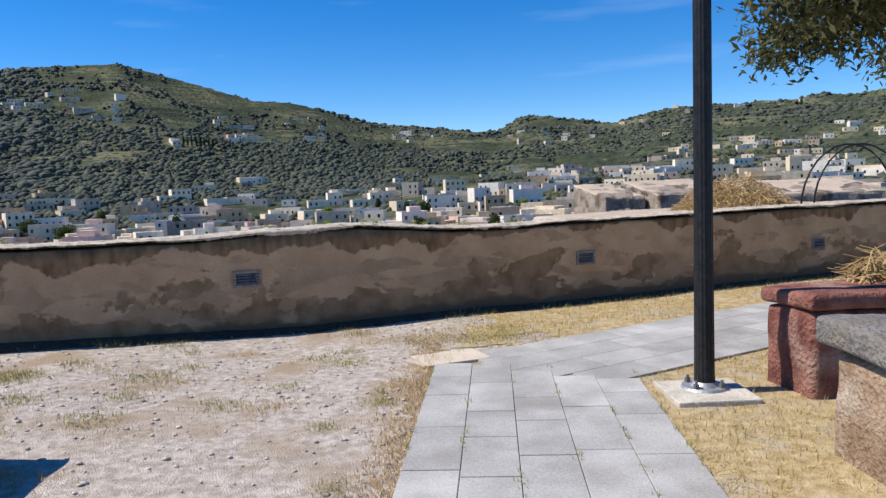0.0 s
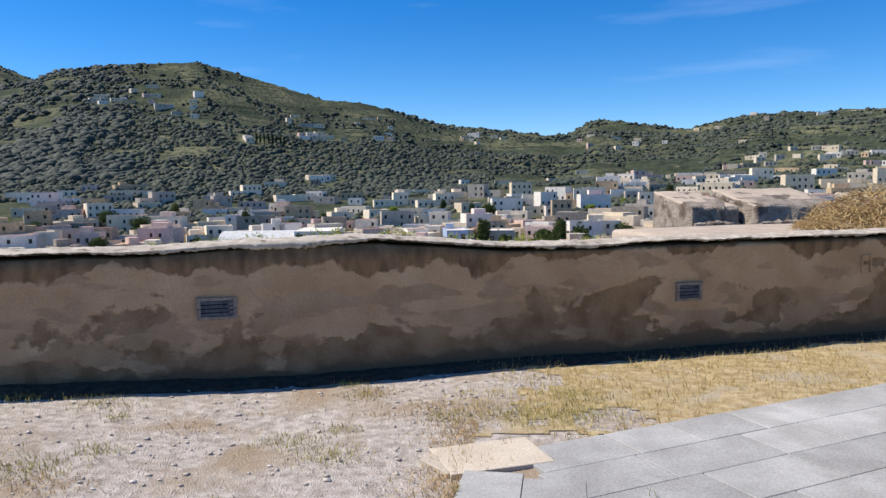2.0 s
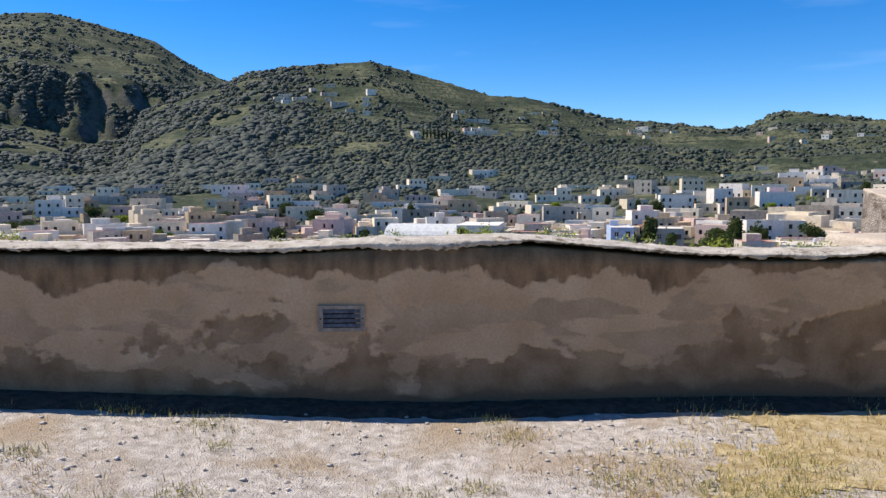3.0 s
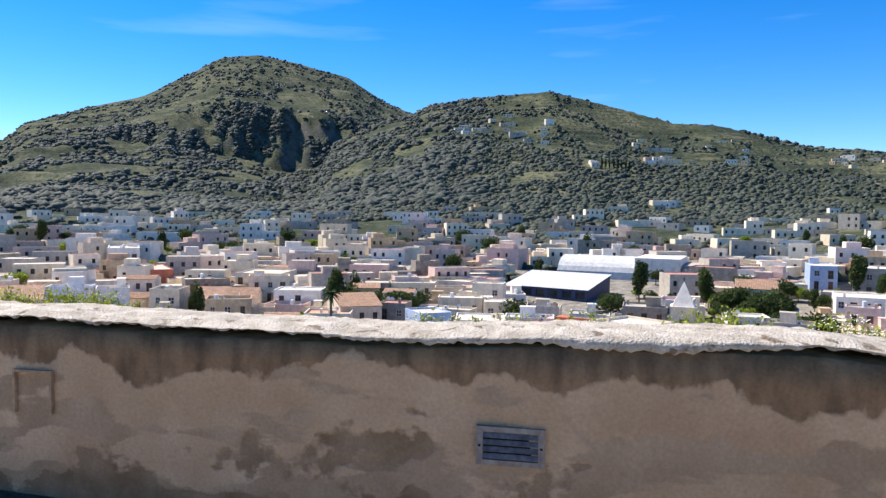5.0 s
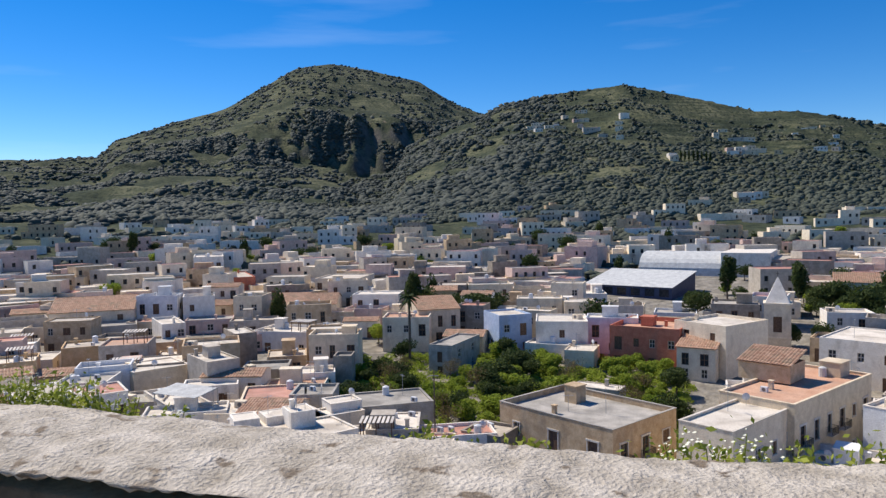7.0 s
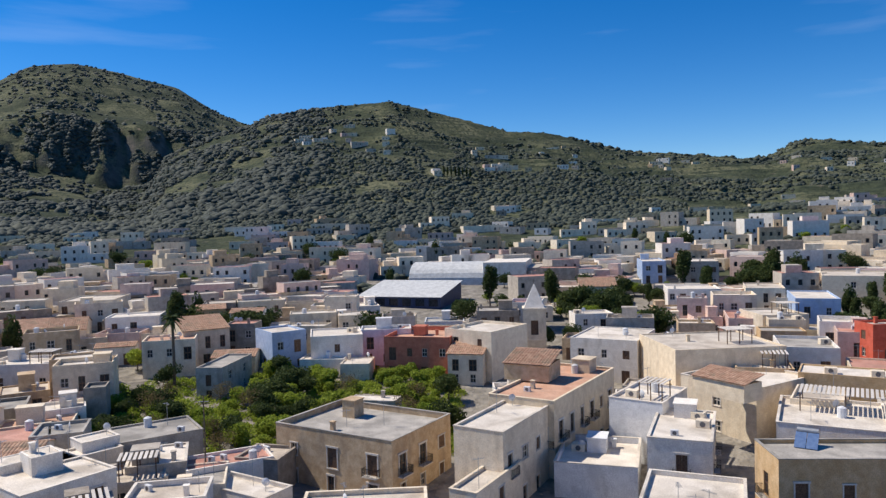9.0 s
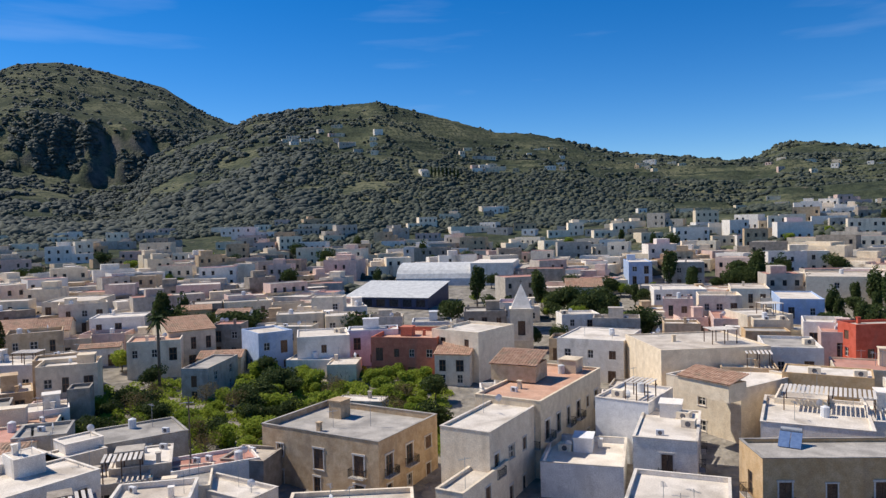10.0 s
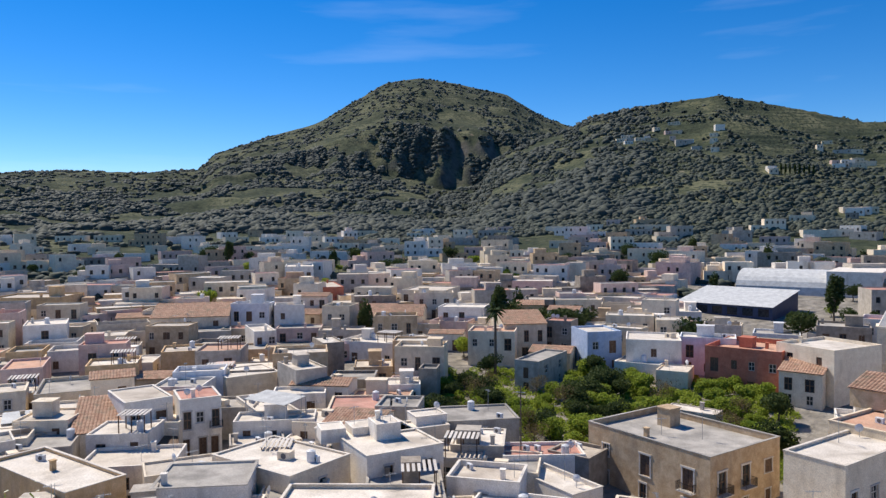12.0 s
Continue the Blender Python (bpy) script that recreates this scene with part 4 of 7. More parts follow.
house(-69.2, 129.1, 12, 8.3, 8.8, -26.9, 3.8, S_WHITE, R_PALE, "low white outhouse by the garden", 1, 0, 0, 1, 0.2, "flat")
house(-61.5, 126.2, 16, 5.3, 6.6, -27.1, 3.8, S_CREAM, R_PALE, "low cream outhouse by the garden", 1, 0, 0, 1, 0.2, "flat")
house(-81.0, 113.4, 12, 4.6, 12.8, -27.4, 5.7, S_GREY, R_GREY, "grey unplastered house by the garden", 1, 2, 0, 2, 0.3, "flat")
house(-100.3, 130.9, 50, 8.9, 16.8, -25.6, 7.5, S_BEIGE, M_TILE, "beige barn-like house with a clay tile roof", 3, 0, 1, 2, 0.3, "gable")
house(-122.5, 138.2, 31, 11.3, 8.6, -24.2, 6.7, S_WHITE, R_PALE, "long white house with balcony doors", 3, 0, 1, 2, 0.3, "flat")
house(-140.7, 127.3, 36, 7.9, 16.2, -24.0, 5.0, S_CREAM, M_TILE, "cream twin house with clay tile roofs", 2, 0, 0, 1, 0.3, "gable")
house(-134.4, 130.9, 41, 7.6, 16.1, -24.1, 5.0, S_CREAM, M_TILE, "cream twin house with clay tile roofs", 2, 0, 0, 1, 0.3, "gable")
house(-149.5, 153.9, 28, 12.8, 16.1, -22.3, 6.7, S_CREAM, R_SAND, "cream villa with an arched loggia", 4, 0, 1, 2, 0.3, "flat")
house(-182.6, 139.1, 60, 11.1, 22.0, -21.0, 5.8, S_TERRA, R_SAND, "terracotta-coloured house with a blank wall", 0, 0, 0, 2, 0.2, "flat")
house(-114.1, 90.3, 67, 4.1, 8.4, -26.7, 7.3, S_BARE, R_PALE, "dark bare block house", 0, 0, 0, 2, 0.2, "flat")
house(-99.2, 73.9, 75, 5.1, 9.0, -28.2, 8.2, S_GREY, R_PALE, "square grey tower-like house with one window", 1, 0, 0, 2, 0.25, "flat")
house(-98.3, 83.7, 44, 7.4, 7.6, -27.9, 4.6, S_BARE, R_GREY, "low bare block house with a grey roof", 1, 0, 0, 1, 0.4, "flat", near=True)
house(-109.1, 109.3, 68, 5.7, 8.4, -26.0, 5.3, S_GREY, R_PALE, "grey block house by the garden", 0, 0, 0, 2, 0.2, "flat")
house(-92.2, 63.4, 75, 5.2, 16.0, -29.3, 5.4, S_WHITE, R_PALE, "white house with a covered terrace", 1, 0, 0, 2, 0.6, "flat", near=True)
house(-72.1, 52.1, 8, 12.7, 9.0, -31.0, 7.4, S_CREAM, R_PALE, "cream house with a broad white roof", 0, 1, 0, 2, 0.12, "flat", near=True)
house(-68.0, 63.6, 73, 9.5, 13.0, -30.5, 7.4, S_WHITE, R_PALE, "white house with stepped pale roofs", 2, 0, 0, 2, 0.12, "flat", near=True)
house(-81.8, 71.7, 47, 8.7, 9.1, -29.3, 6.3, S_BEIGE, R_RED, "beige house with a faded red roof", 1, 0, 0, 2, 0.2, "flat", near=True)
house(-77.2, 75.0, 37, 5.8, 6.4, -29.4, 6.7, S_GREY, R_GREY, "grey house with a weathered concrete roof", 0, 0, 0, 2, 0.3, "flat", near=True)
house(-68.1, 80.9, 52, 9.9, 8.0, -29.5, 5.8, S_GREY, R_GREY, "grey house with sloping concrete roofs", 1, 0, 0, 2, 0.15, "flat", near=True)
house(-68.9, 72.0, 66, 4.2, 3.5, -29.8, 7.7, S_WHITE, R_PALE, "small white rooftop room", 0, 0, 0, 2, 0.1, "flat", near=True)
house(-68.4, 69.6, 67, 7.5, 3.9, -29.9, 6.8, S_CREAM, R_PALE, "cream house with a narrow pale roof", 1, 0, 0, 2, 0.15, "flat", near=True)
house(-62.0, 74.3, 37, 6.4, 7.5, -30.3, 5.9, S_GREY, R_PALE, "grey house under pale roof sheets", 1, 0, 0, 1, 0.1, "flat", near=True)
house(-53.6, 66.1, 29, 7.8, 5.8, -31.1, 6.0, S_WHITE, R_SAND, "white house with a sandy roof terrace", 1, 0, 0, 2, 0.5, "flat", near=True)
house(-59.7, 59.4, 48, 8.1, 12.5, -31.3, 5.8, S_BARE, R_GREY, "weathered house with a patched grey roof", 0, 0, 0, 2, 0.2, "flat", near=True)
house(-48.9, 72.4, -13, 9.5, 4.3, -31.1, 4.8, S_WHITE, R_PALE, "low white house with a lean-to wall", 0, 1, 0, 1, 0.4, "flat", near=True)
house(-33.1, 68.9, 22, 11.9, 5.8, -31.7, 6.6, S_CREAM, R_SAND, "cream house with dishes on its roof", 0, 0, 0, 2, 0.4, "flat", near=True)
house(-51.9, 81.2, 5, 5.5, 5.4, -30.3, 4.7, S_BARE, R_SAND, "low brown house behind the palazzo", 0, 0, 0, 1, 0.3, "flat", near=True)
house(-23.9, 79.6, -11, 3.1, 11.0, -31.4, 6.2, S_CREAM, R_SAND, "cream house with a curved coping along the lane", 0, 1, 0, 2, 0.3, "flat", near=True)
house(-50.3, 109.1, 6, 7.6, 3.5, -28.5, 3.1, S_GREY, R_PALE, "low garden shed with a white roof", 1, 0, 0, 1, 0.1, "flat")
house(-87.2, 90.8, 36, 3.0, 4.1, -28.0, 6.6, S_BARE, R_GREY, "ruined stone tower stump in the garden", 0, 0, 0, 2, 0.4, "flat")
house(-132.2, 71.9, 60, 10.2, 8.2, -26.4, 5.6, S_OCHRE, R_SAND, "ochre house with a blank wall", 0, 0, 0, 2, 0.4, "flat")
house(-166.9, 90.5, 56, 16.9, 20.0, -24.0, 6.0, S_CREAM, M_TILE, "long cream house with a clay tile roof", 3, 0, 0, 2, 0.3, "gable")
house(-171.8, 59.1, 69, 8.1, 10.6, -24.1, 6.2, S_WHITE, R_PALE, "white cube house with one dark window", 1, 0, 0, 2, 0.3, "flat")
house(-206.8, 68.0, 48, 17.4, 13.9, -22.0, 7.1, S_OCHRE, R_SAND, "yellow-ochre house with an arched terrace", 5, 0, 0, 2, 0.4, "flat")
house(-103.0, 49.5, 81, 6.2, 9.5, -28.9, 7.9, S_WHITE, R_SAND, "white house with a brown gable and two windows", 2, 0, 0, 2, 0.1, "flat", near=True)
house(-97.6, 55.2, 71, 5.4, 7.0, -29.0, 7.9, S_WHITE, R_RED, "white house with a pink roof terrace", 3, 0, 0, 2, 0.12, "flat", near=True)
house(-103.9, 44.4, 64, 5.7, 10.3, -29.1, 5.0, S_WHITE, M_TILE, "small white house with a clay tile roof", 1, 0, 0, 1, 0.2, "shed", near=True)
house(-131.2, 57.2, 63, 8.3, 7.9, -26.8, 5.5, S_OCHRE, R_PALE, "pale ochre house with a roof terrace", 3, 0, 0, 2, 0.5, "flat")
house(-85.3, 32.8, 98, 6.2, 16.9, -30.7, 7.2, S_OCHRE, R_PALE, "ochre house with a broad pale roof", 1, 0, 0, 2, 0.3, "flat", near=True)
house(-71.4, 42.8, 50, 9.2, 7.6, -31.2, 7.9, S_WHITE, R_GREY, "white house with a grey flat roof", 1, 1, 0, 2, 0.12, "flat", near=True)
house(-54.8, 48.2, 42, 14.7, 14.0, -32.2, 7.7, S_CREAM, R_PALE, "long cream house with a stained pale roof", 0, 0, 0, 2, 0.35, "flat", near=True)
house(-111.0, 36.2, 81, 4.7, 9.8, -28.6, 4.9, S_BARE, R_PALE, "bare block shed with a pale sheet roof", 1, 0, 0, 1, 0.1, "flat", near=True)
house(-124.6, 39.2, 70, 4.6, 6.8, -27.6, 5.7, S_CREAM, R_SAND, "cream house among lean-tos", 1, 0, 0, 2, 0.3, "flat", near=True)
house(-123.4, 47.5, 67, 9.0, 12.4, -27.7, 5.0, S_BEIGE, R_GREY, "beige house with a low terrace", 2, 0, 0, 1, 0.5, "flat", near=True)
house(-109.7, 70.0, 78, 8.8, 8.3, -27.6, 5.8, S_BEIGE, R_PALE, "low beige house with a long pale roof", 0, 0, 0, 1, 0.15, "flat", near=True)
house(-139.4, 45.8, 66, 6.1, 10.6, -26.6, 5.6, S_PINK, R_TERRA, "pink house with a terrace", 2, 0, 0, 2, 0.4, "flat")
house(-27.8, 204.1, 10, 9.4, 14.9, -21.9, 6.0, S_CREAM, M_TILE, "cream villa with a clay tile roof", 3, 1, 0, 2, 0.3, "gable")
house(-3.6, 196.0, 7, 12.2, 12.5, -22.2, 6.2, S_WHITE, R_PALE, "white house with a row of dark windows", 5, 0, 0, 2, 0.3, "flat")
house(-1.8, 233.8, 2, 10.7, 16.2, -18.7, 7.2, S_GREY, R_PALE, "grey-blue house with white window bands", 4, 0, 0, 2, 0.3, "flat")
house(-15.6, 241.9, 9, 6.9, 18.3, -18.5, 6.7, S_BLUE, R_PALE, "pale blue house with a terrace", 2, 0, 0, 2, 0.3, "flat")
house(12.9, 196.7, -1, 8.5, 14.1, -21.9, 6.2, S_CREAM, R_SAND, "cream house with a flat sandy roof", 3, 0, 0, 2, 0.3, "flat")
house(21.2, 180.1, -1, 8.4, 17.2, -23.8, 7.7, S_BLUE, R_PALE, "pale blue house with white trim", 2, 0, 0, 2, 0.3, "flat")
house(12.0, 165.5, 20, 9.1, 10.7, -24.8, 6.6, S_CREAM, R_PALE, "cream house with a roof terrace", 3, 0, 0, 2, 0.4, "flat")
house(5.6, 169.2, 2, 4.6, 13.1, -25.0, 5.7, S_PINK, R_RED, "pink house with a faded red roof", 1, 0, 0, 2, 0.3, "flat")
house(38.2, 209.6, -7, 21.6, 19.8, -20.4, 6.6, S_CREAM, R_SAND, "cream house with a stone base and terrace", 5, 0, 0, 2, 0.4, "flat")
house(-139.6, 91.4, 68, 4.6, 12.3, -25.3, 5.5, S_WHITE, R_PALE, "white house with an open terrace", 2, 0, 0, 2, 0.5, "flat")
house(-215.0, 154.1, 55, 9.4, 22.0, -18.6, 7.5, S_WHITE, R_PALE, "white block with a crenellated roof", 3, 0, 0, 2, 0.5, "flat")
house(-165.2, 107.9, 54, 11.3, 19.4, -23.4, 5.1, S_PINK, R_SAND, "pink house with a shaded terrace", 2, 0, 0, 2, 0.4, "flat")
house(-117.9, 86.8, 27, 7.6, 5.1, -26.7, 5.2, S_BROWN, R_PALE, "brown house with a long pale roof", 1, 0, 0, 1, 0.3, "flat")
house(-116.8, 106.0, 21, 14.6, 9.4, -26.2, 4.5, S_WHITE, R_PALE, "low white house with a roof terrace", 2, 0, 0, 1, 0.5, "flat")
house(-112.2, 72.7, 55, 8.0, 7.9, -27.5, 5.8, S_BARE, R_PALE, "bare stone house with a pale roof", 0, 0, 0, 2, 0.2, "flat")
house(-24.6, 106.2, -8, 6.5, 5.1, -20.3, 2.3, S_BROWN, M_TILE, "brown rooftop room with a clay tile roof", 1, 0, 0, 1, 0.1, "shed")
house(0.8, 106.4, -40, 7.8, 3.5, -21.6, 2.3, S_BEIGE, M_TILE, "beige rooftop room with a sloping tile roof", 0, 0, 0, 1, 0.1, "shed")
house(-73.0, 59.8, 62, 3.0, 3.5, -23.6, 1.6, S_WHITE, R_PALE, "small white box room on a flat roof", 0, 0, 0, 1, 0.05, "flat")
house(-71.7, 63.3, 67, 3.0, 3.5, -23.6, 1.4, S_WHITE, R_PALE, "small white box room on a flat roof", 0, 0, 0, 1, 0.05, "flat")
house(-68.0, 63.9, 66, 3.0, 3.5, -23.4, 2.2, S_WHITE, R_PALE, "small white box room on a flat roof", 0, 0, 0, 1, 0.05, "flat")


def church_tower():
    ob = thing("bell_tower", -34.4, 154.5, land_xy(-34.4, 154.5) - 0.3, 12, "beige church bell tower with a white pyramid spire", "tower")
    zb = ob.location.z
    h = -16.6 - zb
    bm = bmesh.new()
    w = 2.35
    cs = ((-w, -w), (w, -w), (w, w), (-w, w))
    for k in range(4):
        facade(bm, cs[k], cs[(k + 1) % 4], 0, h, [(1.6, 3.1, h - 5.2, h - 2.2)], depth=0.6)
    part("shaft", bm, S_BEIGE, ob)
    bm = bmesh.new()
    box(bm, -w + 0.5, w - 0.5, -w + 0.5, w - 0.5, 0.2, h - 0.2)
    part("belfry_core", bm, M_SHUTTER, ob)
    bm = bmesh.new()
    box(bm, -w - 0.2, w + 0.2, -w - 0.2, w + 0.2, h, h + 0.35)
    part("cornice", bm, S_CREAM, ob)
    bm = bmesh.new()
    box(bm, -w - 0.12, w + 0.12, -w - 0.12, w + 0.12, h - 6.3, h - 6.0)
    part("string_course", bm, S_CREAM, ob)
    bm = bmesh.new()
    b = [bm.verts.new((x * 0.9, y * 0.9, h + 0.35)) for x, y in cs]
    t = bm.verts.new((0, 0, h + 5.3))
    for k in range(4):
        bm.faces.new((b[k], b[(k + 1) % 4], t))
    part("spire", bm, S_WHITE, ob, "pale rendered pyramid spire")
    bm = bmesh.new()
    cyl(bm, 0, 0, h + 5.2, h + 6.2, 0.05, 0.04, 6)
    box(bm, -0.25, 0.25, -0.03, 0.03, h + 5.7, h + 5.8)
    part("cross", bm, M_IRON, ob)


church_tower()


def hangar():
    x0, y0 = -82.0, 243.0
    zb = land_xy(x0, y0) - 1.0
    ob = thing("sports_hall", x0, y0, zb, 8, "large sports hall with a curved grey metal roof", "hall")
    HOUSES.append((x0, y0, 18))
    w, d, eave, top = 25.0, 22.0, -19.3 - zb, -11.9 - zb
    bm = bmesh.new()
    facade(bm, (-w / 2, -d / 2), (w / 2, -d / 2), 0, eave, [])
    facade(bm, (w / 2, d / 2), (-w / 2, d / 2), 0, eave, [])
    part("wall", bm, S_GREY, ob)
    bm = bmesh.new()
    n, ribs = 14, 30
    pts = [(-d / 2 * math.cos(math.pi * k / n), eave + (top - eave) * math.sin(math.pi * k / n) ** 0.7) for k in range(n + 1)]
    for i in range(ribs):
        xa, xb = -w / 2 + w * i / ribs, -w / 2 + w * (i + 0.86) / ribs
        xc = -w / 2 + w * (i + 1) / ribs
        for (ya, za), (yb, zb2) in zip(pts, pts[1:]):
            for p, q, lift in ((xa, xb, 0.12), (xb, xc, 0.12)):
                bm.faces.new([bm.verts.new(v) for v in ((p, ya, za + lift), (q, ya, za + lift), (q, yb, zb2 + lift), (p, yb, zb2 + lift))])
    bmesh.ops.remove_doubles(bm, verts=bm.verts[:], dist=0.001)
    part("roof", bm, M_SHEET, ob, "ribbed curved sheet roof")
    bm = bmesh.new()
    box(bm, w / 2, w / 2 + 14, -d / 2 + 1, d / 2 + 4, 0, top + 0.2)
    part("end_block", bm, S_WHITE, ob, "plain white end block")
    bm = bmesh.new()
    box(bm, w / 2 + 14.01, w / 2 + 22, -d / 2 + 6, d / 2 + 4, 0, top - 2.0)
    part("side_block", bm, S_GREY, ob)


hangar()


def warehouse():
    x0, y0 = -80.5, 201.0
    zb = land_xy(x0, y0) - 0.8
    ob = thing("warehouse", x0, y0, zb, -2, "navy-clad warehouse with a pale sheet-metal roof", "warehouse")
    HOUSES.append((x0, y0, 15))
    w, d, e0, e1 = 25.0, 17.0, -18.6 - zb, -15.6 - zb
    bm = bmesh.new()
    holes = [(1.5 + i * 4.0, 4.2 + i * 4.0, 0.6, 2.6) for i in range(6)]
    facade(bm, (-w / 2, -d / 2), (w / 2, -d / 2), 0, e0, holes)
    for sx in (-1, 1):
        v = [bm.verts.new(p) for p in ((sx * w / 2, -d / 2, 0), (sx * w / 2, d / 2, 0), (sx * w / 2, d / 2, e1), (sx * w / 2, -d / 2, e0))]
        bm.faces.new(v if sx > 0 else v[::-1])
    facade(bm, (w / 2, d / 2), (-w / 2, d / 2), 0, e1, [])
    part("wall", bm, M_NAVY, ob)
    for a, c, e, f in holes:
        bm = bmesh.new()
        box(bm, -w / 2 + a, -w / 2 + c, -d / 2 + 0.15, -d / 2 + 0.2, e, f)
        part("window", bm, M_GLASS, ob)
    bm = bmesh.new()
    n = 90
    last = None
    for i in range(n + 1):
        xx, lift = -w / 2 - 0.4 + (w + 0.8) * i / n, 0.05 * (i % 2)
        row = (bm.verts.new((xx, -d / 2 - 0.6, e0 + lift)), bm.verts.new((xx, d / 2 + 0.4, e1 + lift + 0.2)))
        if last:
            bm.faces.new((last[0], row[0], row[1], last[1]))
        last = row
    part("roof", bm, M_SHEET, ob, "corrugated pale metal roof")


warehouse()


# ---- trees ----
def crown_mesh(name, rx, rz, n, leaf, mat, seed, flat=0.0):
    """A crown of leaf clumps: several lobes, each a shell of small crossed leaf faces, with gaps between."""
    rng = np.random.default_rng(seed)
    lobes = [(rng.uniform(-0.55, 0.55, 3) * np.array([rx, rx, rz * 0.8]), rng.uniform(0.4, 0.62)) for _ in range(9)] + [(np.zeros(3), 0.7)]
    vs = []
    for _ in range(n):
        c, s = lobes[rng.integers(len(lobes))]
        u = rng.normal(size=3)
        u /= np.linalg.norm(u)
        p = c + u * np.array([rx, rx, rz]) * s * rng.uniform(0.75, 1.05)
        for _k in range(2):
            a = rng.normal(size=3)
            a /= np.linalg.norm(a)
            b = np.cross(a, u + rng.normal(size=3) * 0.7)
            b /= np.linalg.norm(b)
            q = leaf * rng.uniform(0.6, 1.4)
            vs += [p - a * q, p - b * q * 0.45, p + a * q, p + b * q * 0.45]
    v = np.array(vs)
    return arrays_mesh(name, v, np.arange(len(v)).reshape(-1, 4), mat)


def trunk_mesh(h, r, seed, limbs=4, spread=0.5):
    rng = random.Random(seed)
    bm = bmesh.new()
    lean = rng.uniform(-0.12, 0.12)
    tube(bm, [(0, 0, -0.4), (lean * h * 0.3, 0.02 * h, h * 0.3), (lean * h * 0.7, -0.02 * h, h * 0.62), (lean * h, 0, h)], r, r * 0.5, 7)
    for i in range(limbs):
        a = 2 * math.pi * i / limbs + rng.uniform(-0.4, 0.4)
        z = h * rng.uniform(0.5, 0.8)
        e = h * spread
        tube(bm, [(lean * z, 0, z), (lean * z + math.cos(a) * e * 0.5, math.sin(a) * e * 0.5, z + e * 0.35), (lean * z + math.cos(a) * e, math.sin(a) * e, z + e * 0.8)], r * 0.45, r * 0.15, 5)
    me = bpy.data.meshes.new("trunk")
    bm.to_mesh(me)
    bm.free()
    me.materials.append(M_BARK)
    return me


CITRUS = [(trunk_mesh(2.0, 0.13, i), crown_mesh("crown", 2.3, 1.7, 1100, 0.24, M_LEAF_BRIGHT, 50 + i)) for i in range(3)]
BROAD = [(trunk_mesh(2.8, 0.2, 10 + i), crown_mesh("crown", 2.8, 2.2, 1300, 0.26, M_LEAF_DARK, 60 + i)) for i in range(3)]
CONIFER = [(trunk_mesh(5.0, 0.2, 20 + i, 3, 0.2), crown_mesh("crown", 1.7, 4.2, 1200, 0.3, M_LEAF_DARK, 70 + i)) for i in range(2)]
CYPRESS = [(trunk_mesh(6.0, 0.2, 30, 2, 0.06), crown_mesh("crown", 1.0, 5.2, 800, 0.3, M_LEAF_DARK, 80))]
BARE = [(trunk_mesh(3.5, 0.22, 40, 7, 0.75), crown_mesh("crown", 3.2, 2.4, 500, 0.16, M_LEAF_DRY, 90))]


def tree(kind, x, y, size, label, z=None, crown_at=None, group="town trees"):
    stock = {"citrus": CITRUS, "broad": BROAD, "conifer": CONIFER, "cypress": CYPRESS, "bare": BARE}[kind]
    tm, cm = stock[int(abs(x * 7 + y * 3)) % len(stock)]
    hz = {"citrus": 2.4, "broad": 3.6, "conifer": 5.2, "cypress": 5.6, "bare": 4.2}[kind]
    ob = thing("tree", x, y, land_xy(x, y) if z is None else z, (x * 37 + y * 11) % 360, label, "tree", group)
    ob.scale = (size, size, size)
    new_t, new_c = new("trunk", tm), new("crown", cm)
    for o in (new_t, new_c):
        o.parent = ob
    new_c.location = (0, 0, hz)
    return ob


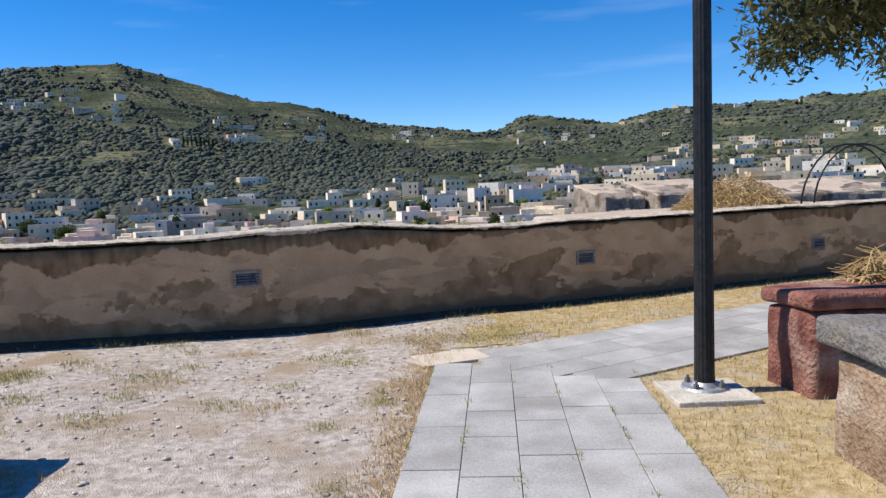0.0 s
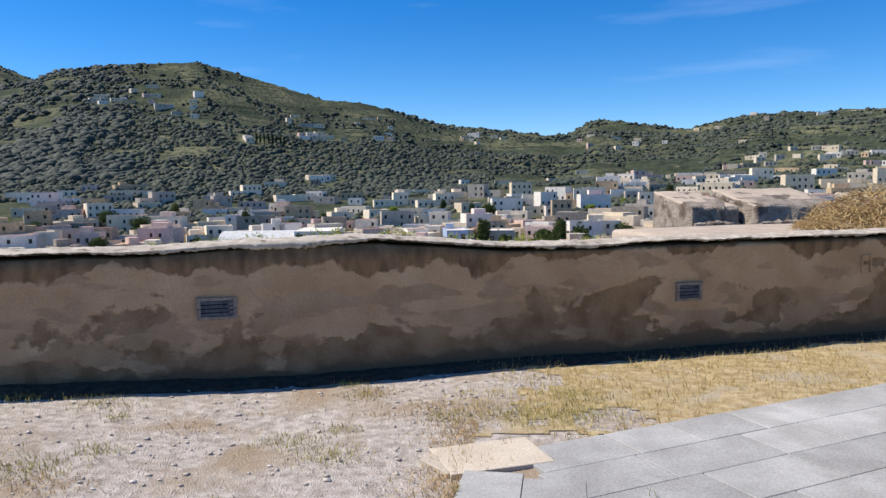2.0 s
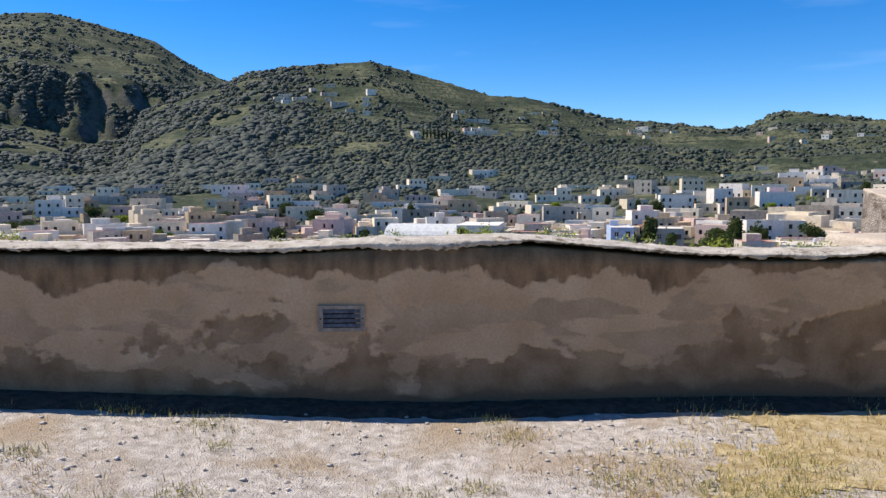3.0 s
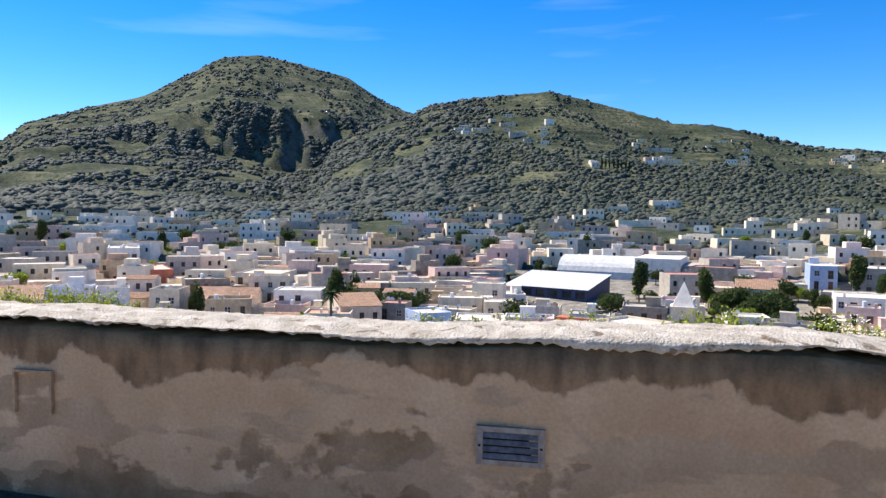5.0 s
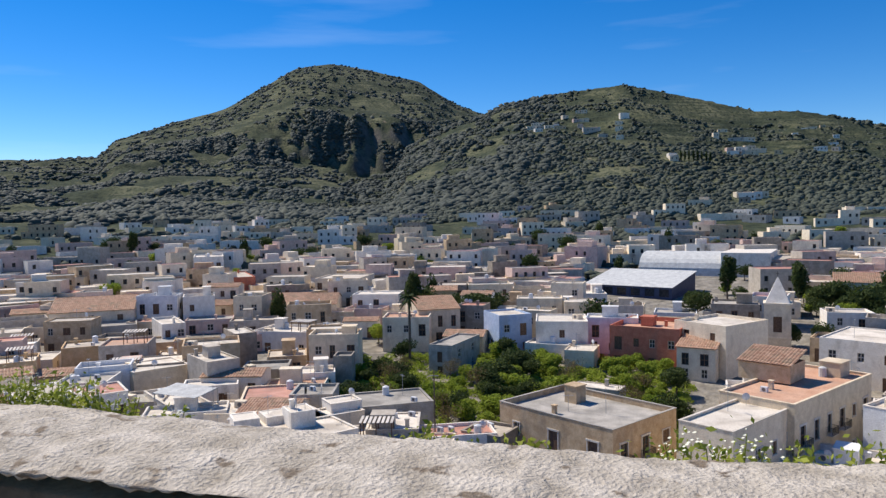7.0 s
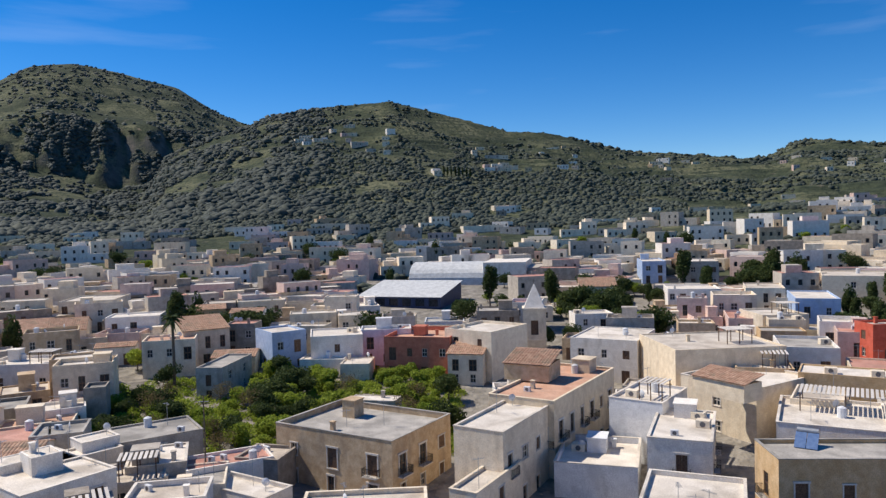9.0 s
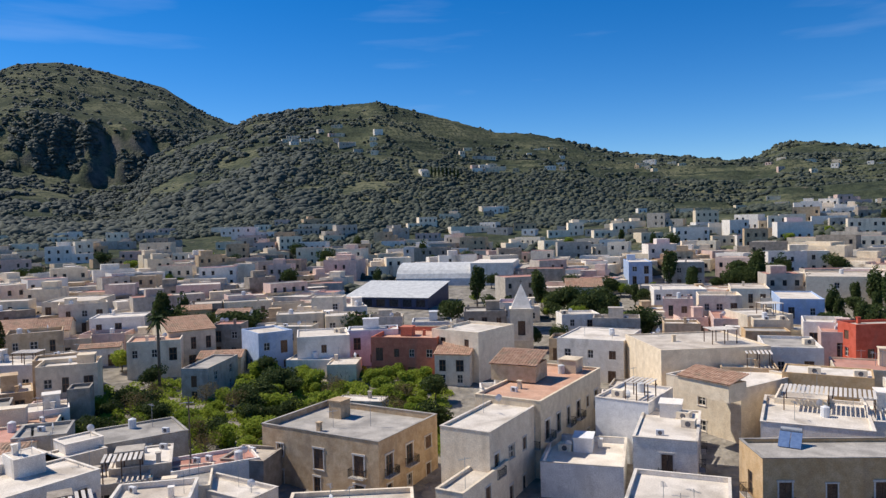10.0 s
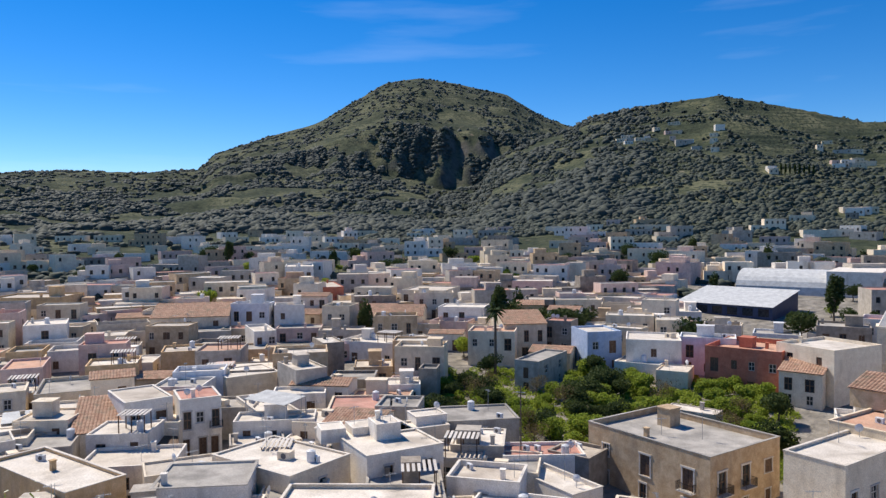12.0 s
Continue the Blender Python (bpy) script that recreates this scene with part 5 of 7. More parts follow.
def garden():
    rng = random.Random(5)
    done = 0
    for _ in range(4000):
        if done >= 135:
            break
        az, r = rng.uniform(19, 46), rng.uniform(98, 138)
        x, y = OX - math.sin(radians(az)) * r, OY + math.cos(radians(az)) * r
        if any((x - hx) ** 2 + (y - hy) ** 2 < (hr + 1.2) ** 2 for hx, hy, hr in HOUSES):
            continue
        kind = rng.choice(("citrus", "citrus", "citrus", "citrus", "broad", "bare")) if r < 125 else rng.choice(("citrus", "citrus", "broad"))
        tree(kind, x, y, rng.uniform(0.5, 0.88), {"citrus": "bright green citrus tree in a walled garden", "broad": "dark green broadleaf garden tree", "bare": "dry brown half-bare garden tree"}[kind], group="garden trees")
        done += 1
    for az0, az1, r0, r1, n, kinds in ((2.5, 11.5, 150, 212, 34, ("citrus", "broad", "broad")), (-7, 1, 200, 228, 18, ("broad", "conifer")), (-18, -8, 150, 205, 26, ("broad", "conifer", "broad")), (33, 41, 165, 185, 12, ("conifer", "broad")), (-30, 74, 150, 330, 90, ("broad", "broad", "citrus", "conifer"))):
        k = 0
        for _ in range(n * 12):
            if k >= n:
                break
            az, r = rng.uniform(az0, az1), rng.uniform(r0, r1)
            x, y = OX - math.sin(radians(az)) * r, OY + math.cos(radians(az)) * r
            if any((x - hx) ** 2 + (y - hy) ** 2 < (hr * 0.9 + 1.2) ** 2 for hx, hy, hr in HOUSES):
                continue
            kd = rng.choice(kinds)
            tree(kd, x, y, rng.uniform(0.7, 1.35), {"citrus": "bright green bushy tree between houses", "broad": "dark green broadleaf tree between houses", "conifer": "tall dark conifer between houses", "cypress": "slender dark cypress on the slope"}[kd])
            k += 1
    # cypress row below the villas on the hill
    for i in range(8):
        az, r = 18.9 - 0.3 * i, 612.0
        x, y = OX - math.sin(radians(az)) * r, OY + math.cos(radians(az)) * r
        tree("cypress", x, y, 1.0, "dark cypress in a row on the hillside", z=rough_land(az, r), group="cypress row")


def palm(x, y, h):
    z = land_xy(x, y)
    ob = thing("palm_tree", x, y, z, 0, "tall palm tree with a shaggy brown trunk top", "palm tree")
    bm = bmesh.new()
    tube(bm, [(0, 0, -0.5), (0.1, 0, h * 0.4), (0.0, 0.1, h * 0.8), (0, 0, h)], 0.28, 0.22, 9)
    part("trunk", bm, M_BARK, ob)
    bm = bmesh.new()
    rng = random.Random(3)
    for i in range(34):
        a = rng.uniform(0, 2 * math.pi)
        up = rng.uniform(-1.1, 0.9)
        L = rng.uniform(1.7, 2.3)
        last = None
        for k in range(6):
            t = k / 5
            rad = L * t * math.cos(up * (1 - 0.3 * t))
            zz = h + L * t * math.sin(up) - 0.9 * t * t
            wv = 0.26 * math.sin(math.pi * min(t + 0.12, 1)) + 0.02
            c = Vector((math.cos(a) * rad, math.sin(a) * rad, zz))
            sd = Vector((-math.sin(a), math.cos(a), 0)) * wv
            cur = (bm.verts.new(c - sd + Vector((0, 0, -0.1))), bm.verts.new(c + Vector((0, 0, 0.05))), bm.verts.new(c + sd + Vector((0, 0, -0.1))))
            if last:
                bm.faces.new((last[0], last[1], cur[1], cur[0]))
                bm.faces.new((last[1], last[2], cur[2], cur[1]))
            last = cur
    part("frond_crown", bm, M_LEAF_DARK, ob)


palm(-89.9, 110.9, 12.5)


# ---- the rest of the town ----
WALL_CHOICE = [S_WHITE] * 7 + [S_BLUISH] + [S_CREAM] * 6 + [S_BEIGE] * 6 + [S_GREY] * 5 + [S_PINK] * 2 + [S_OCHRE] * 2 + [S_BROWN] * 3 + [S_BARE] * 3
WALL_WORD = {S_WHITE: "white", S_BLUISH: "bluish-white", S_CREAM: "cream", S_BEIGE: "beige", S_GREY: "grey", S_PINK: "pink", S_OCHRE: "ochre", S_TERRA: "terracotta", S_BROWN: "brown", S_BARE: "bare block"}
ROOF_CHOICE = [R_PALE] * 6 + [R_SAND] * 4 + [R_GREY] * 3 + [R_RED, R_TERRA]


def filler_town():
    rng = random.Random(11)
    plots, taken = [], [q for q in HOUSES]
    for tries in range(40000):
        if len(plots) >= 480:
            break
        az = rng.uniform(-33, 78)
        r = 58 + 215 * rng.random() ** 0.75
        x, y = OX - math.sin(radians(az)) * r, OY + math.cos(radians(az)) * r
        small = tries > 5000
        w, d = (rng.uniform(3.5, 6), rng.uniform(3.5, 6)) if small else (rng.uniform(6, 11), rng.uniform(5, 9))
        rad = max(w, d) * 0.5
        if any((x - hx) ** 2 + (y - hy) ** 2 < ((0.52 if r < 118 and az > 30 else 0.72) * (rad + hr)) ** 2 for hx, hy, hr in taken) or any(a0 < az < a1 and r0 < r < r1 for a0, a1, r0, r1 in KEEP_CLEAR):
            continue
        if r < 96 and az < 36:
            continue
        taken.append((x, y, rad))
        plots.append((r, az, x, y, w, d, small))
    plots.sort()
    for r, az, x, y, w, d, small in plots[:210]:
        floors = 1 if small and rng.random() < 0.6 else rng.choice((1, 1, 2))
        h = 3.3 * floors + rng.uniform(-0.2, 0.8)
        if r < 118 and az > 30:     # the crowded quarter below the rock, roof against roof
            floors, h = 2, rng.uniform(4.6, 6.4)
        m = rng.choice(WALL_CHOICE if r > 118 else [S_WHITE, S_WHITE, S_CREAM, S_GREY])
        tiled = rng.random() < 0.12
        z0 = min(land_xy(x, y), land_xy(x + 4, y), land_xy(x, y + 4)) - 0.4
        ang = 20 + rng.gauss(0, 7) + (az - 23) * 0.8
        house(x, y, ang, w, d, z0, h, m, rng.choice(ROOF_CHOICE), WALL_WORD[m] + (" stucco house with a clay tile roof" if tiled else " stucco house with a flat parapet roof"),
              1 if w < 5 else 2 if w < 8 else 3, rng.choice((0, 1, 1)), rng.choice((0, 0, 1)), floors, rng.choice((0.25, 0.4, 0.7)), "gable" if tiled else "flat", rng=rng)
    HOUSES.extend((x, y, max(w, d) * 0.5) for r, az, x, y, w, d, small in plots[210:])
    return [(x, y, land_xy(x, y), w, d) for r, az, x, y, w, d, small in plots[210:]]


MID_TOWN = filler_town()
garden()


def far_houses(name, label, spots, seed, k_size=1.0):
    """Distant houses, joined by wall colour: flat-roofed blocks with stepped terraces, dark openings set into their walls and a low parapet."""
    rng = random.Random(seed)
    mats = [S_WHITE] * 6 + [S_CREAM] * 4 + [S_BEIGE] * 4 + [S_GREY] * 3 + [S_PINK] + [S_BROWN] * 2 + [S_BARE]
    bms = {}
    for x, y, z, *size in spots:
        m = rng.choice(mats)
        bm = bms.setdefault(m.name, (m, bmesh.new()))[1]
        a = math.atan2(y - OY, x - OX) - math.pi / 2 + rng.uniform(-0.5, 0.5)
        first = len(bm.verts)
        ox = 0.0
        for _k in range(rng.choice((1, 1, 2))):
            w, d, fl = rng.uniform(7, 14) * k_size, rng.uniform(5, 8) * k_size, rng.choice((1, 1, 1, 1, 2))
            if size:
                w, d, fl = size[0] * 1.15, size[1], 1 if size[0] < 6 else rng.choice((1, 1, 2))
            if k_size < 1.0:
                fl = 1
            h = 3.2 * fl + rng.uniform(0, 0.7)
            if k_size == 1.0 and rng.random() < 0.22:     # a room on the roof
                rx = ox + rng.uniform(-0.2, 0.2) * w
                box(bm, rx - w * 0.22, rx + w * 0.22, -d * 0.1, d * 0.4, h - 0.25, h + 1.7)
            cs = ((ox - w / 2, -d / 2), (ox + w / 2, -d / 2), (ox + w / 2, d / 2), (ox - w / 2, d / 2))
            n = max(2, int(w / 2.6))
            holes = [(w * (i + 0.5) / n - 0.5, w * (i + 0.5) / n + 0.5, f * 3.1 + 0.8 + 3, f * 3.1 + 2.2 + 3) for i in range(n) for f in range(fl) if rng.random() < 0.7]
            for k in range(4):
                facade(bm, cs[k], cs[(k + 1) % 4], -3.0, h, holes if k == 0 else [], depth=0.35)
            bm.faces.new([bm.verts.new((p[0], p[1], h - 0.25)) for p in cs]).material_index = rng.choice((2, 2, 3, 3, 4, 5))
            for q in holes:
                bm.faces.new([bm.verts.new((ox - w / 2 + u, -d / 2 + 0.35, v - 3)) for u, v in ((q[0], q[2]), (q[1], q[2]), (q[1], q[3]), (q[0], q[3]))]).material_index = 1
            ox += w * 0.75
        bm.verts.ensure_lookup_table()
        mt = pose(x, y, z, 0, 0, math.degrees(a))
        for v in bm.verts[first:]:
            v.co = mt @ v.co
    for key, (m, bm) in bms.items():
        tagged(link_mesh(name, bm, [m, M_GLASS, R_PALE, R_SAND, R_GREY, R_RED]), label.replace("pale", WALL_WORD[m]), "houses", kind="stuff")


def far_spots():
    rng = random.Random(21)
    spots = []
    for _ in range(9000):
        if len(spots) >= 290:
            break
        az = rng.uniform(-33, 78)
        r = rng.uniform(255, 470)
        if rng.random() < (r - 255) / 260:
            continue
        x, y = OX - math.sin(radians(az)) * r, OY + math.cos(radians(az)) * r
        if any((x - q[0]) ** 2 + (y - q[1]) ** 2 < 75 for q in spots) or any((x - hx) ** 2 + (y - hy) ** 2 < (hr + 6) ** 2 for hx, hy, hr in HOUSES):
            continue
        spots.append((x, y, rough_land(az, r)))
    return spots


far_houses("town_houses", "pale flat-roofed houses crowded in the town", MID_TOWN, 30)
far_houses("distant_houses", "distant pale flat-roofed houses at the edge of town", far_spots(), 31)


def villa_spots():
    rng = random.Random(41)
    spots = []
    for az, r, n, da, dr in ((15.0, 730, 11, 1.8, 70), (25.0, 770, 14, 3.2, 70), (20, 620, 3, 0.6, 12), (28.5, 790, 6, 1.8, 40), (10, 800, 9, 3, 100), (2, 800, 9, 3, 110),
                             (-9.7, 520, 8, 2.5, 60), (-15, 480, 12, 3, 70), (-20, 560, 14, 3, 110), (-24, 640, 16, 3, 130), (-28, 560, 20, 2.5, 90), (-30, 700, 10, 3, 90), (-12, 900, 10, 6, 120), (-22, 1150, 14, 6, 60), (14, 500, 6, 2, 30), (-1, 480, 6, 3, 40)):
        for _ in range(n):
            a, q = az + rng.gauss(0, da * 0.5), r + rng.gauss(0, dr * 0.5)
            spots.append((OX - math.sin(radians(a)) * q, OY + math.cos(radians(a)) * q, rough_land(a, q)))
    return spots


VILLAS = villa_spots()
far_houses("hillside_villas", "scattered pale villas on the hillside", VILLAS, 51, 0.72)


# ---- scrub on the hills ----
def blob_template(sub):
    bm = bmesh.new()
    bmesh.ops.create_icosphere(bm, subdivisions=sub, radius=1.0)
    v = np.array([p.co[:] for p in bm.verts])
    f = np.array([[q.index for q in p.verts] for p in bm.faces])
    bm.free()
    return v, f


def scrub(name, label, count, az0, az1, r0, r1, size, mat, dense, seed, sub=1, clumps=3, clear=False):
    rng = np.random.default_rng(seed)
    tv, tf = blob_template(sub)
    tf = tf[tv[tf].mean(axis=1)[:, 2] > -0.5]       # the undersides lie in the ground
    vil = np.array(VILLAS)
    spots = []
    tries = 0
    while len(spots) < count and tries < count * 12:
        tries += 1
        az, u = rng.uniform(az0, az1), rng.random()
        r = r0 * (r1 / r0) ** u
        ra = math.radians(az)
        x, y = OX - math.sin(ra) * r, OY + math.cos(ra) * r
        q = noise.noise((x * 0.011, y * 0.011, 0.3)) + 0.6 * noise.noise((x * 0.04, y * 0.04, 1.3))
        if q < dense(az, r):
            continue
        if r < 1200 and ((vil[:, 0] - x) ** 2 + (vil[:, 1] - y) ** 2).min() < 150:
            continue
        if clear and any((x - hx) ** 2 + (y - hy) ** 2 < (hr * 0.9) ** 2 for hx, hy, hr in HOUSES):
            continue
        for _ in range(clumps):
            spots.append((x + rng.normal() * size * 0.8, y + rng.normal() * size * 0.8, size * (0.28 + 1.35 * rng.random() ** 2.2)))
    pt = np.array(spots)
    zs = rough_lands(np.degrees(np.arctan2(-(pt[:, 0] - OX), pt[:, 1] - OY)), np.hypot(pt[:, 0] - OX, pt[:, 1] - OY))
    n = len(pt)
    jit = 1 + rng.uniform(-0.35, 0.35, (n, len(tv), 1))
    sc = np.stack([pt[:, 2], pt[:, 2], pt[:, 2] * rng.uniform(0.4, 0.85, n)], axis=1)
    v = tv[None] * jit * sc[:, None, :] + np.stack([pt[:, 0], pt[:, 1], zs + pt[:, 2] * 0.2], axis=1)[:, None, :]
    f = tf[None] + (np.arange(n) * len(tv))[:, None, None]
    me = arrays_mesh(name, v.reshape(-1, 3), f.reshape(-1, tf.shape[1]), mat)
    tagged(new(name, me), label, "shrubs", kind="stuff")


def near_dense(az, r):
    if az > 3 and 420 < r < 740 + 60 * math.sin(az * 0.9):
        return -0.6
    return 0.08 if az > 3 else 0.0


def garden_bushes():
    rng = np.random.default_rng(77)
    vs = []
    for _ in range(900):
        az, r = rng.uniform(18, 46), rng.uniform(95, 139)
        x, y = OX - math.sin(math.radians(az)) * r, OY + math.cos(math.radians(az)) * r
        if any((x - hx) ** 2 + (y - hy) ** 2 < (hr * 0.85) ** 2 for hx, hy, hr in HOUSES):
            continue
        z, s = land_xy(x, y), rng.uniform(0.7, 1.5)
        for _k in range(110):
            d = rng.normal(size=3)
            d /= np.linalg.norm(d)
            d[2] = abs(d[2]) * 0.8
            p = np.array([x, y, z]) + d * s * rng.uniform(0.6, 1.05)
            a, b = rng.normal(size=3), rng.normal(size=3)
            a /= np.linalg.norm(a)
            b = np.cross(a, b)
            b /= np.linalg.norm(b)
            q = rng.uniform(0.12, 0.28)
            vs += [p - a * q, p - b * q * 0.5, p + a * q, p + b * q * 0.5]
    v = np.array(vs)
    me = arrays_mesh("garden_bushes", v, np.arange(len(v)).reshape(-1, 4), M_LEAF_BRIGHT)
    tagged(new("garden_bushes", me), "overgrown bright green bushes in the walled garden", "bushes", kind="stuff")


garden_bushes()
scrub("distant_trees", "dark green trees and bushes between the distant houses", 5200, -33, 78, 225, 470, 1.9, M_BUSH, lambda az, r: -0.1, 5, clumps=3, clear=True)
scrub("hill_scrub", "dark green maquis scrub on the near hillside", 54000, -33, 50, 330, 1070, 1.8, M_BUSH, near_dense, 1)
scrub("far_scrub", "dark green scrub on the far mountain", 36000, 28, 80, 480, 1950, 3.2, M_BUSH_FAR, lambda az, r: (-0.12 if r > 1270 else -0.2 if r > 1130 else -0.16), 2)
scrub("cliff_scrub", "dark bushes clinging to the mountain's cliff", 10500, 36, 63, 1150, 1330, 3.4, M_BUSH_FAR, lambda az, r: -0.12, 6)
scrub("ridge_scrub", "dark green scrub along the farther ridge", 6500, -33, 9, 950, 1320, 2.9, M_BUSH, lambda az, r: -0.25, 3)


# ---- paving ----
def slab_mesh(name, L, W, mat):
    bm = bevelled_box(-L / 2, L / 2, -W / 2, W / 2, -0.03, 0.0, 0.003, 1)
    me = bpy.data.meshes.new(name)
    bm.normal_update()
    bm.to_mesh(me)
    bm.free()
    me.materials.append(mat)
    return me


def paths():
    rng = random.Random(4)
    bm = bmesh.new()
    a1 = math.atan(0.0787)
    ux, uy = math.sin(a1), math.cos(a1)          # along the first path
    vx, vy = uy, -ux                              # across it

    def p1(s, o):
        return -0.517 + 0.0787 * 0 + ux * s + vx * o, uy * s + vy * o
    quad = [p1(-6, 0), p1(-6, 1.62), p1(5.75, 1.62), p1(6.35, 0)]
    bm.faces.new([bm.verts.new((x, y, -0.006)) for x, y in quad])
    bx, by = math.cos(radians(29)), math.sin(radians(29))
    nx, ny = by, -bx

    def p2(s, o):
        return 0.5 + bx * s + nx * o, 6.77 + by * s + ny * o
    quad = [p2(-0.35, 0), p2(0.1, 1.46), p2(9, 1.46), p2(9, 0)]
    bm.faces.new([bm.verts.new((x, y, -0.0055)) for x, y in quad])
    pav = link_mesh("pavement", bm, M_JOINT)
    tagged(pav, "paths of worn grey stone slabs with weedy joints", "pavement", kind="structure")
    sizes = {}

    def slab(x, y, ang, L, W, mat=M_SLAB, zt=0.008):
        key = (round(L, 3), round(W, 3), mat.name)
        if key not in sizes:
            sizes[key] = slab_mesh("paving_slab", key[0] - 0.011, key[1] - 0.004, mat)
        shared("paving_slab", sizes[key], pav, x, y, zt + rng.uniform(-0.001, 0.001), ang + rng.uniform(-0.002, 0.002))
    ends = (6.33, 6.27, 6.05, 5.86, 5.76)
    for c in range(5):
        s = -6.0 + rng.uniform(0, 0.4)
        end = ends[c]
        while s < end - 0.12:
            L = rng.choice((0.5, 0.6, 0.7, 0.8))
            if end - s - L < 0.25:
                L = round(end - s, 2)
            x, y = p1(s + L / 2, 0.324 * (c + 0.5))
            slab(x, y, math.atan2(uy, ux), L, 0.324)
            s += L
    for c, s0 in enumerate((-0.3, -0.35, -0.35, 0.05)):
        s = s0
        while s < 8.6:
            L = rng.choice((0.5, 0.65, 0.8, 0.9))
            x, y = p2(s + L / 2, 0.365 * (c + 0.5))
            slab(x, y, radians(29), L, 0.365, zt=0.004)
            s += L
    slab(0.12, 6.55, radians(22), 0.62, 0.42, M_SLAB_TAN, 0.0065)
    slab(-0.12, 6.42, radians(40), 0.2, 0.28, M_SLAB_TAN)


paths()


# ---- lamp post ----
def lamp_post():
    ob = thing("lamp_post", 1.91, 5.23, 0.0, 0, "tall fluted black iron lamp post bolted to a concrete pad", "lamp post")
    bm = bmesh.new()
    n = 32
    rings = []
    for z, r in ((0.05, 0.068), (0.4, 0.066), (1.2, 0.0615), (1.22, 0.0615), (4.2, 0.055)):
        rings.append([bm.verts.new(((r + (0.0035 if i % 2 else 0)) * math.cos(2 * math.pi * i / n), (r + (0.0035 if i % 2 else 0)) * math.sin(2 * math.pi * i / n), z)) for i in range(n)])
    for a, c in zip(rings, rings[1:]):
        for i in range(n):
            bm.faces.new((a[i], a[(i + 1) % n], c[(i + 1) % n], c[i]))
    bm.faces.new(rings[-1])
    part("pole", bm, M_IRON, ob)
    bm = bmesh.new()
    cyl(bm, 0, 0, 0.028, 0.045, 0.165, 0.155, 28)
    cyl(bm, 0, 0, 0.045, 0.075, 0.10, 0.075, 28)
    part("base_plate", bm, M_GALV, ob, "round grey steel base plate")
    for i in range(4):
        a = math.pi / 4 + i * math.pi / 2
        bm = bmesh.new()
        cyl(bm, 0.128 * math.cos(a), 0.128 * math.sin(a), 0.045, 0.075, 0.022, n=6)
        cyl(bm, 0.128 * math.cos(a), 0.128 * math.sin(a), 0.075, 0.1, 0.011, n=8)
        part("bolt", bm, M_VENT, ob, "rusty anchor bolt")
    bm = bmesh.new()
    box(bm, -0.05, 0.05, -0.05, 0.05, 4.2, 4.28)
    cyl(bm, 0, 0, 4.28, 4.75, 0.11, 0.18, 8)
    cyl(bm, 0, 0, 4.75, 4.95, 0.21, 0.04, 8)
    part("lantern", bm, M_IRON, ob)
    pad = link_mesh("concrete_pad", bevelled_box(-0.285, 0.285, -0.275, 0.275, -0.05, 0.028, 0.01), M_CONC)
    pad.matrix_world = pose(1.895, 5.17, 0, 0, 0, 1)
    tagged(pad, "square pale concrete pad under the lamp post", "pad")


lamp_post()


# ---- stone coffins ----
def coffin(x, y, ang, w, d, hb, hl, mat_b, mat_l, label, over=0.06, seed=1.0, z=0.0):
    ob = thing("stone_sarcophagus", x, y, z, ang, label, "sarcophagus", "stone coffins on the terrace")
    part("chest", rough_block(-w / 2, w / 2, -d / 2, d / 2, -0.12, hb, 7, 0.05, 0.035, 2.4, seed), mat_b, ob, smooth=True)
    part("lid", rough_block(-w / 2 - over, w / 2 + over, -d / 2 - over, d / 2 + over, hb + 0.012, hb + hl, 7, 0.03, 0.022, 2.0, seed + 3), mat_l, ob, "broken stone lid", smooth=True)
    return ob


coffin(2.55, 3.25, 2, 0.70, 1.62, 0.57, 0.165, M_TANSTONE, M_GREYSTONE, "tan tuff sarcophagus with a thick grey stone lid", seed=2.0)
coffin(3.36, 5.33, 8, 1.75, 0.56, 0.585, 0.125, M_REDSTONE, M_REDSTONE, "weathered red lava-stone sarcophagus with a cracked lid", 0.02, seed=5.0)
# this one stays out of view, added only to throw a shadow on the gravel
coffin(-3.12, 3.40, 4, 0.78, 1.7, 0.52, 0.18, M_TANSTONE, M_GREYSTONE, "unseen stone sarcophagus added for its shadow on the gravel terrace", seed=8.0, z=0.06)


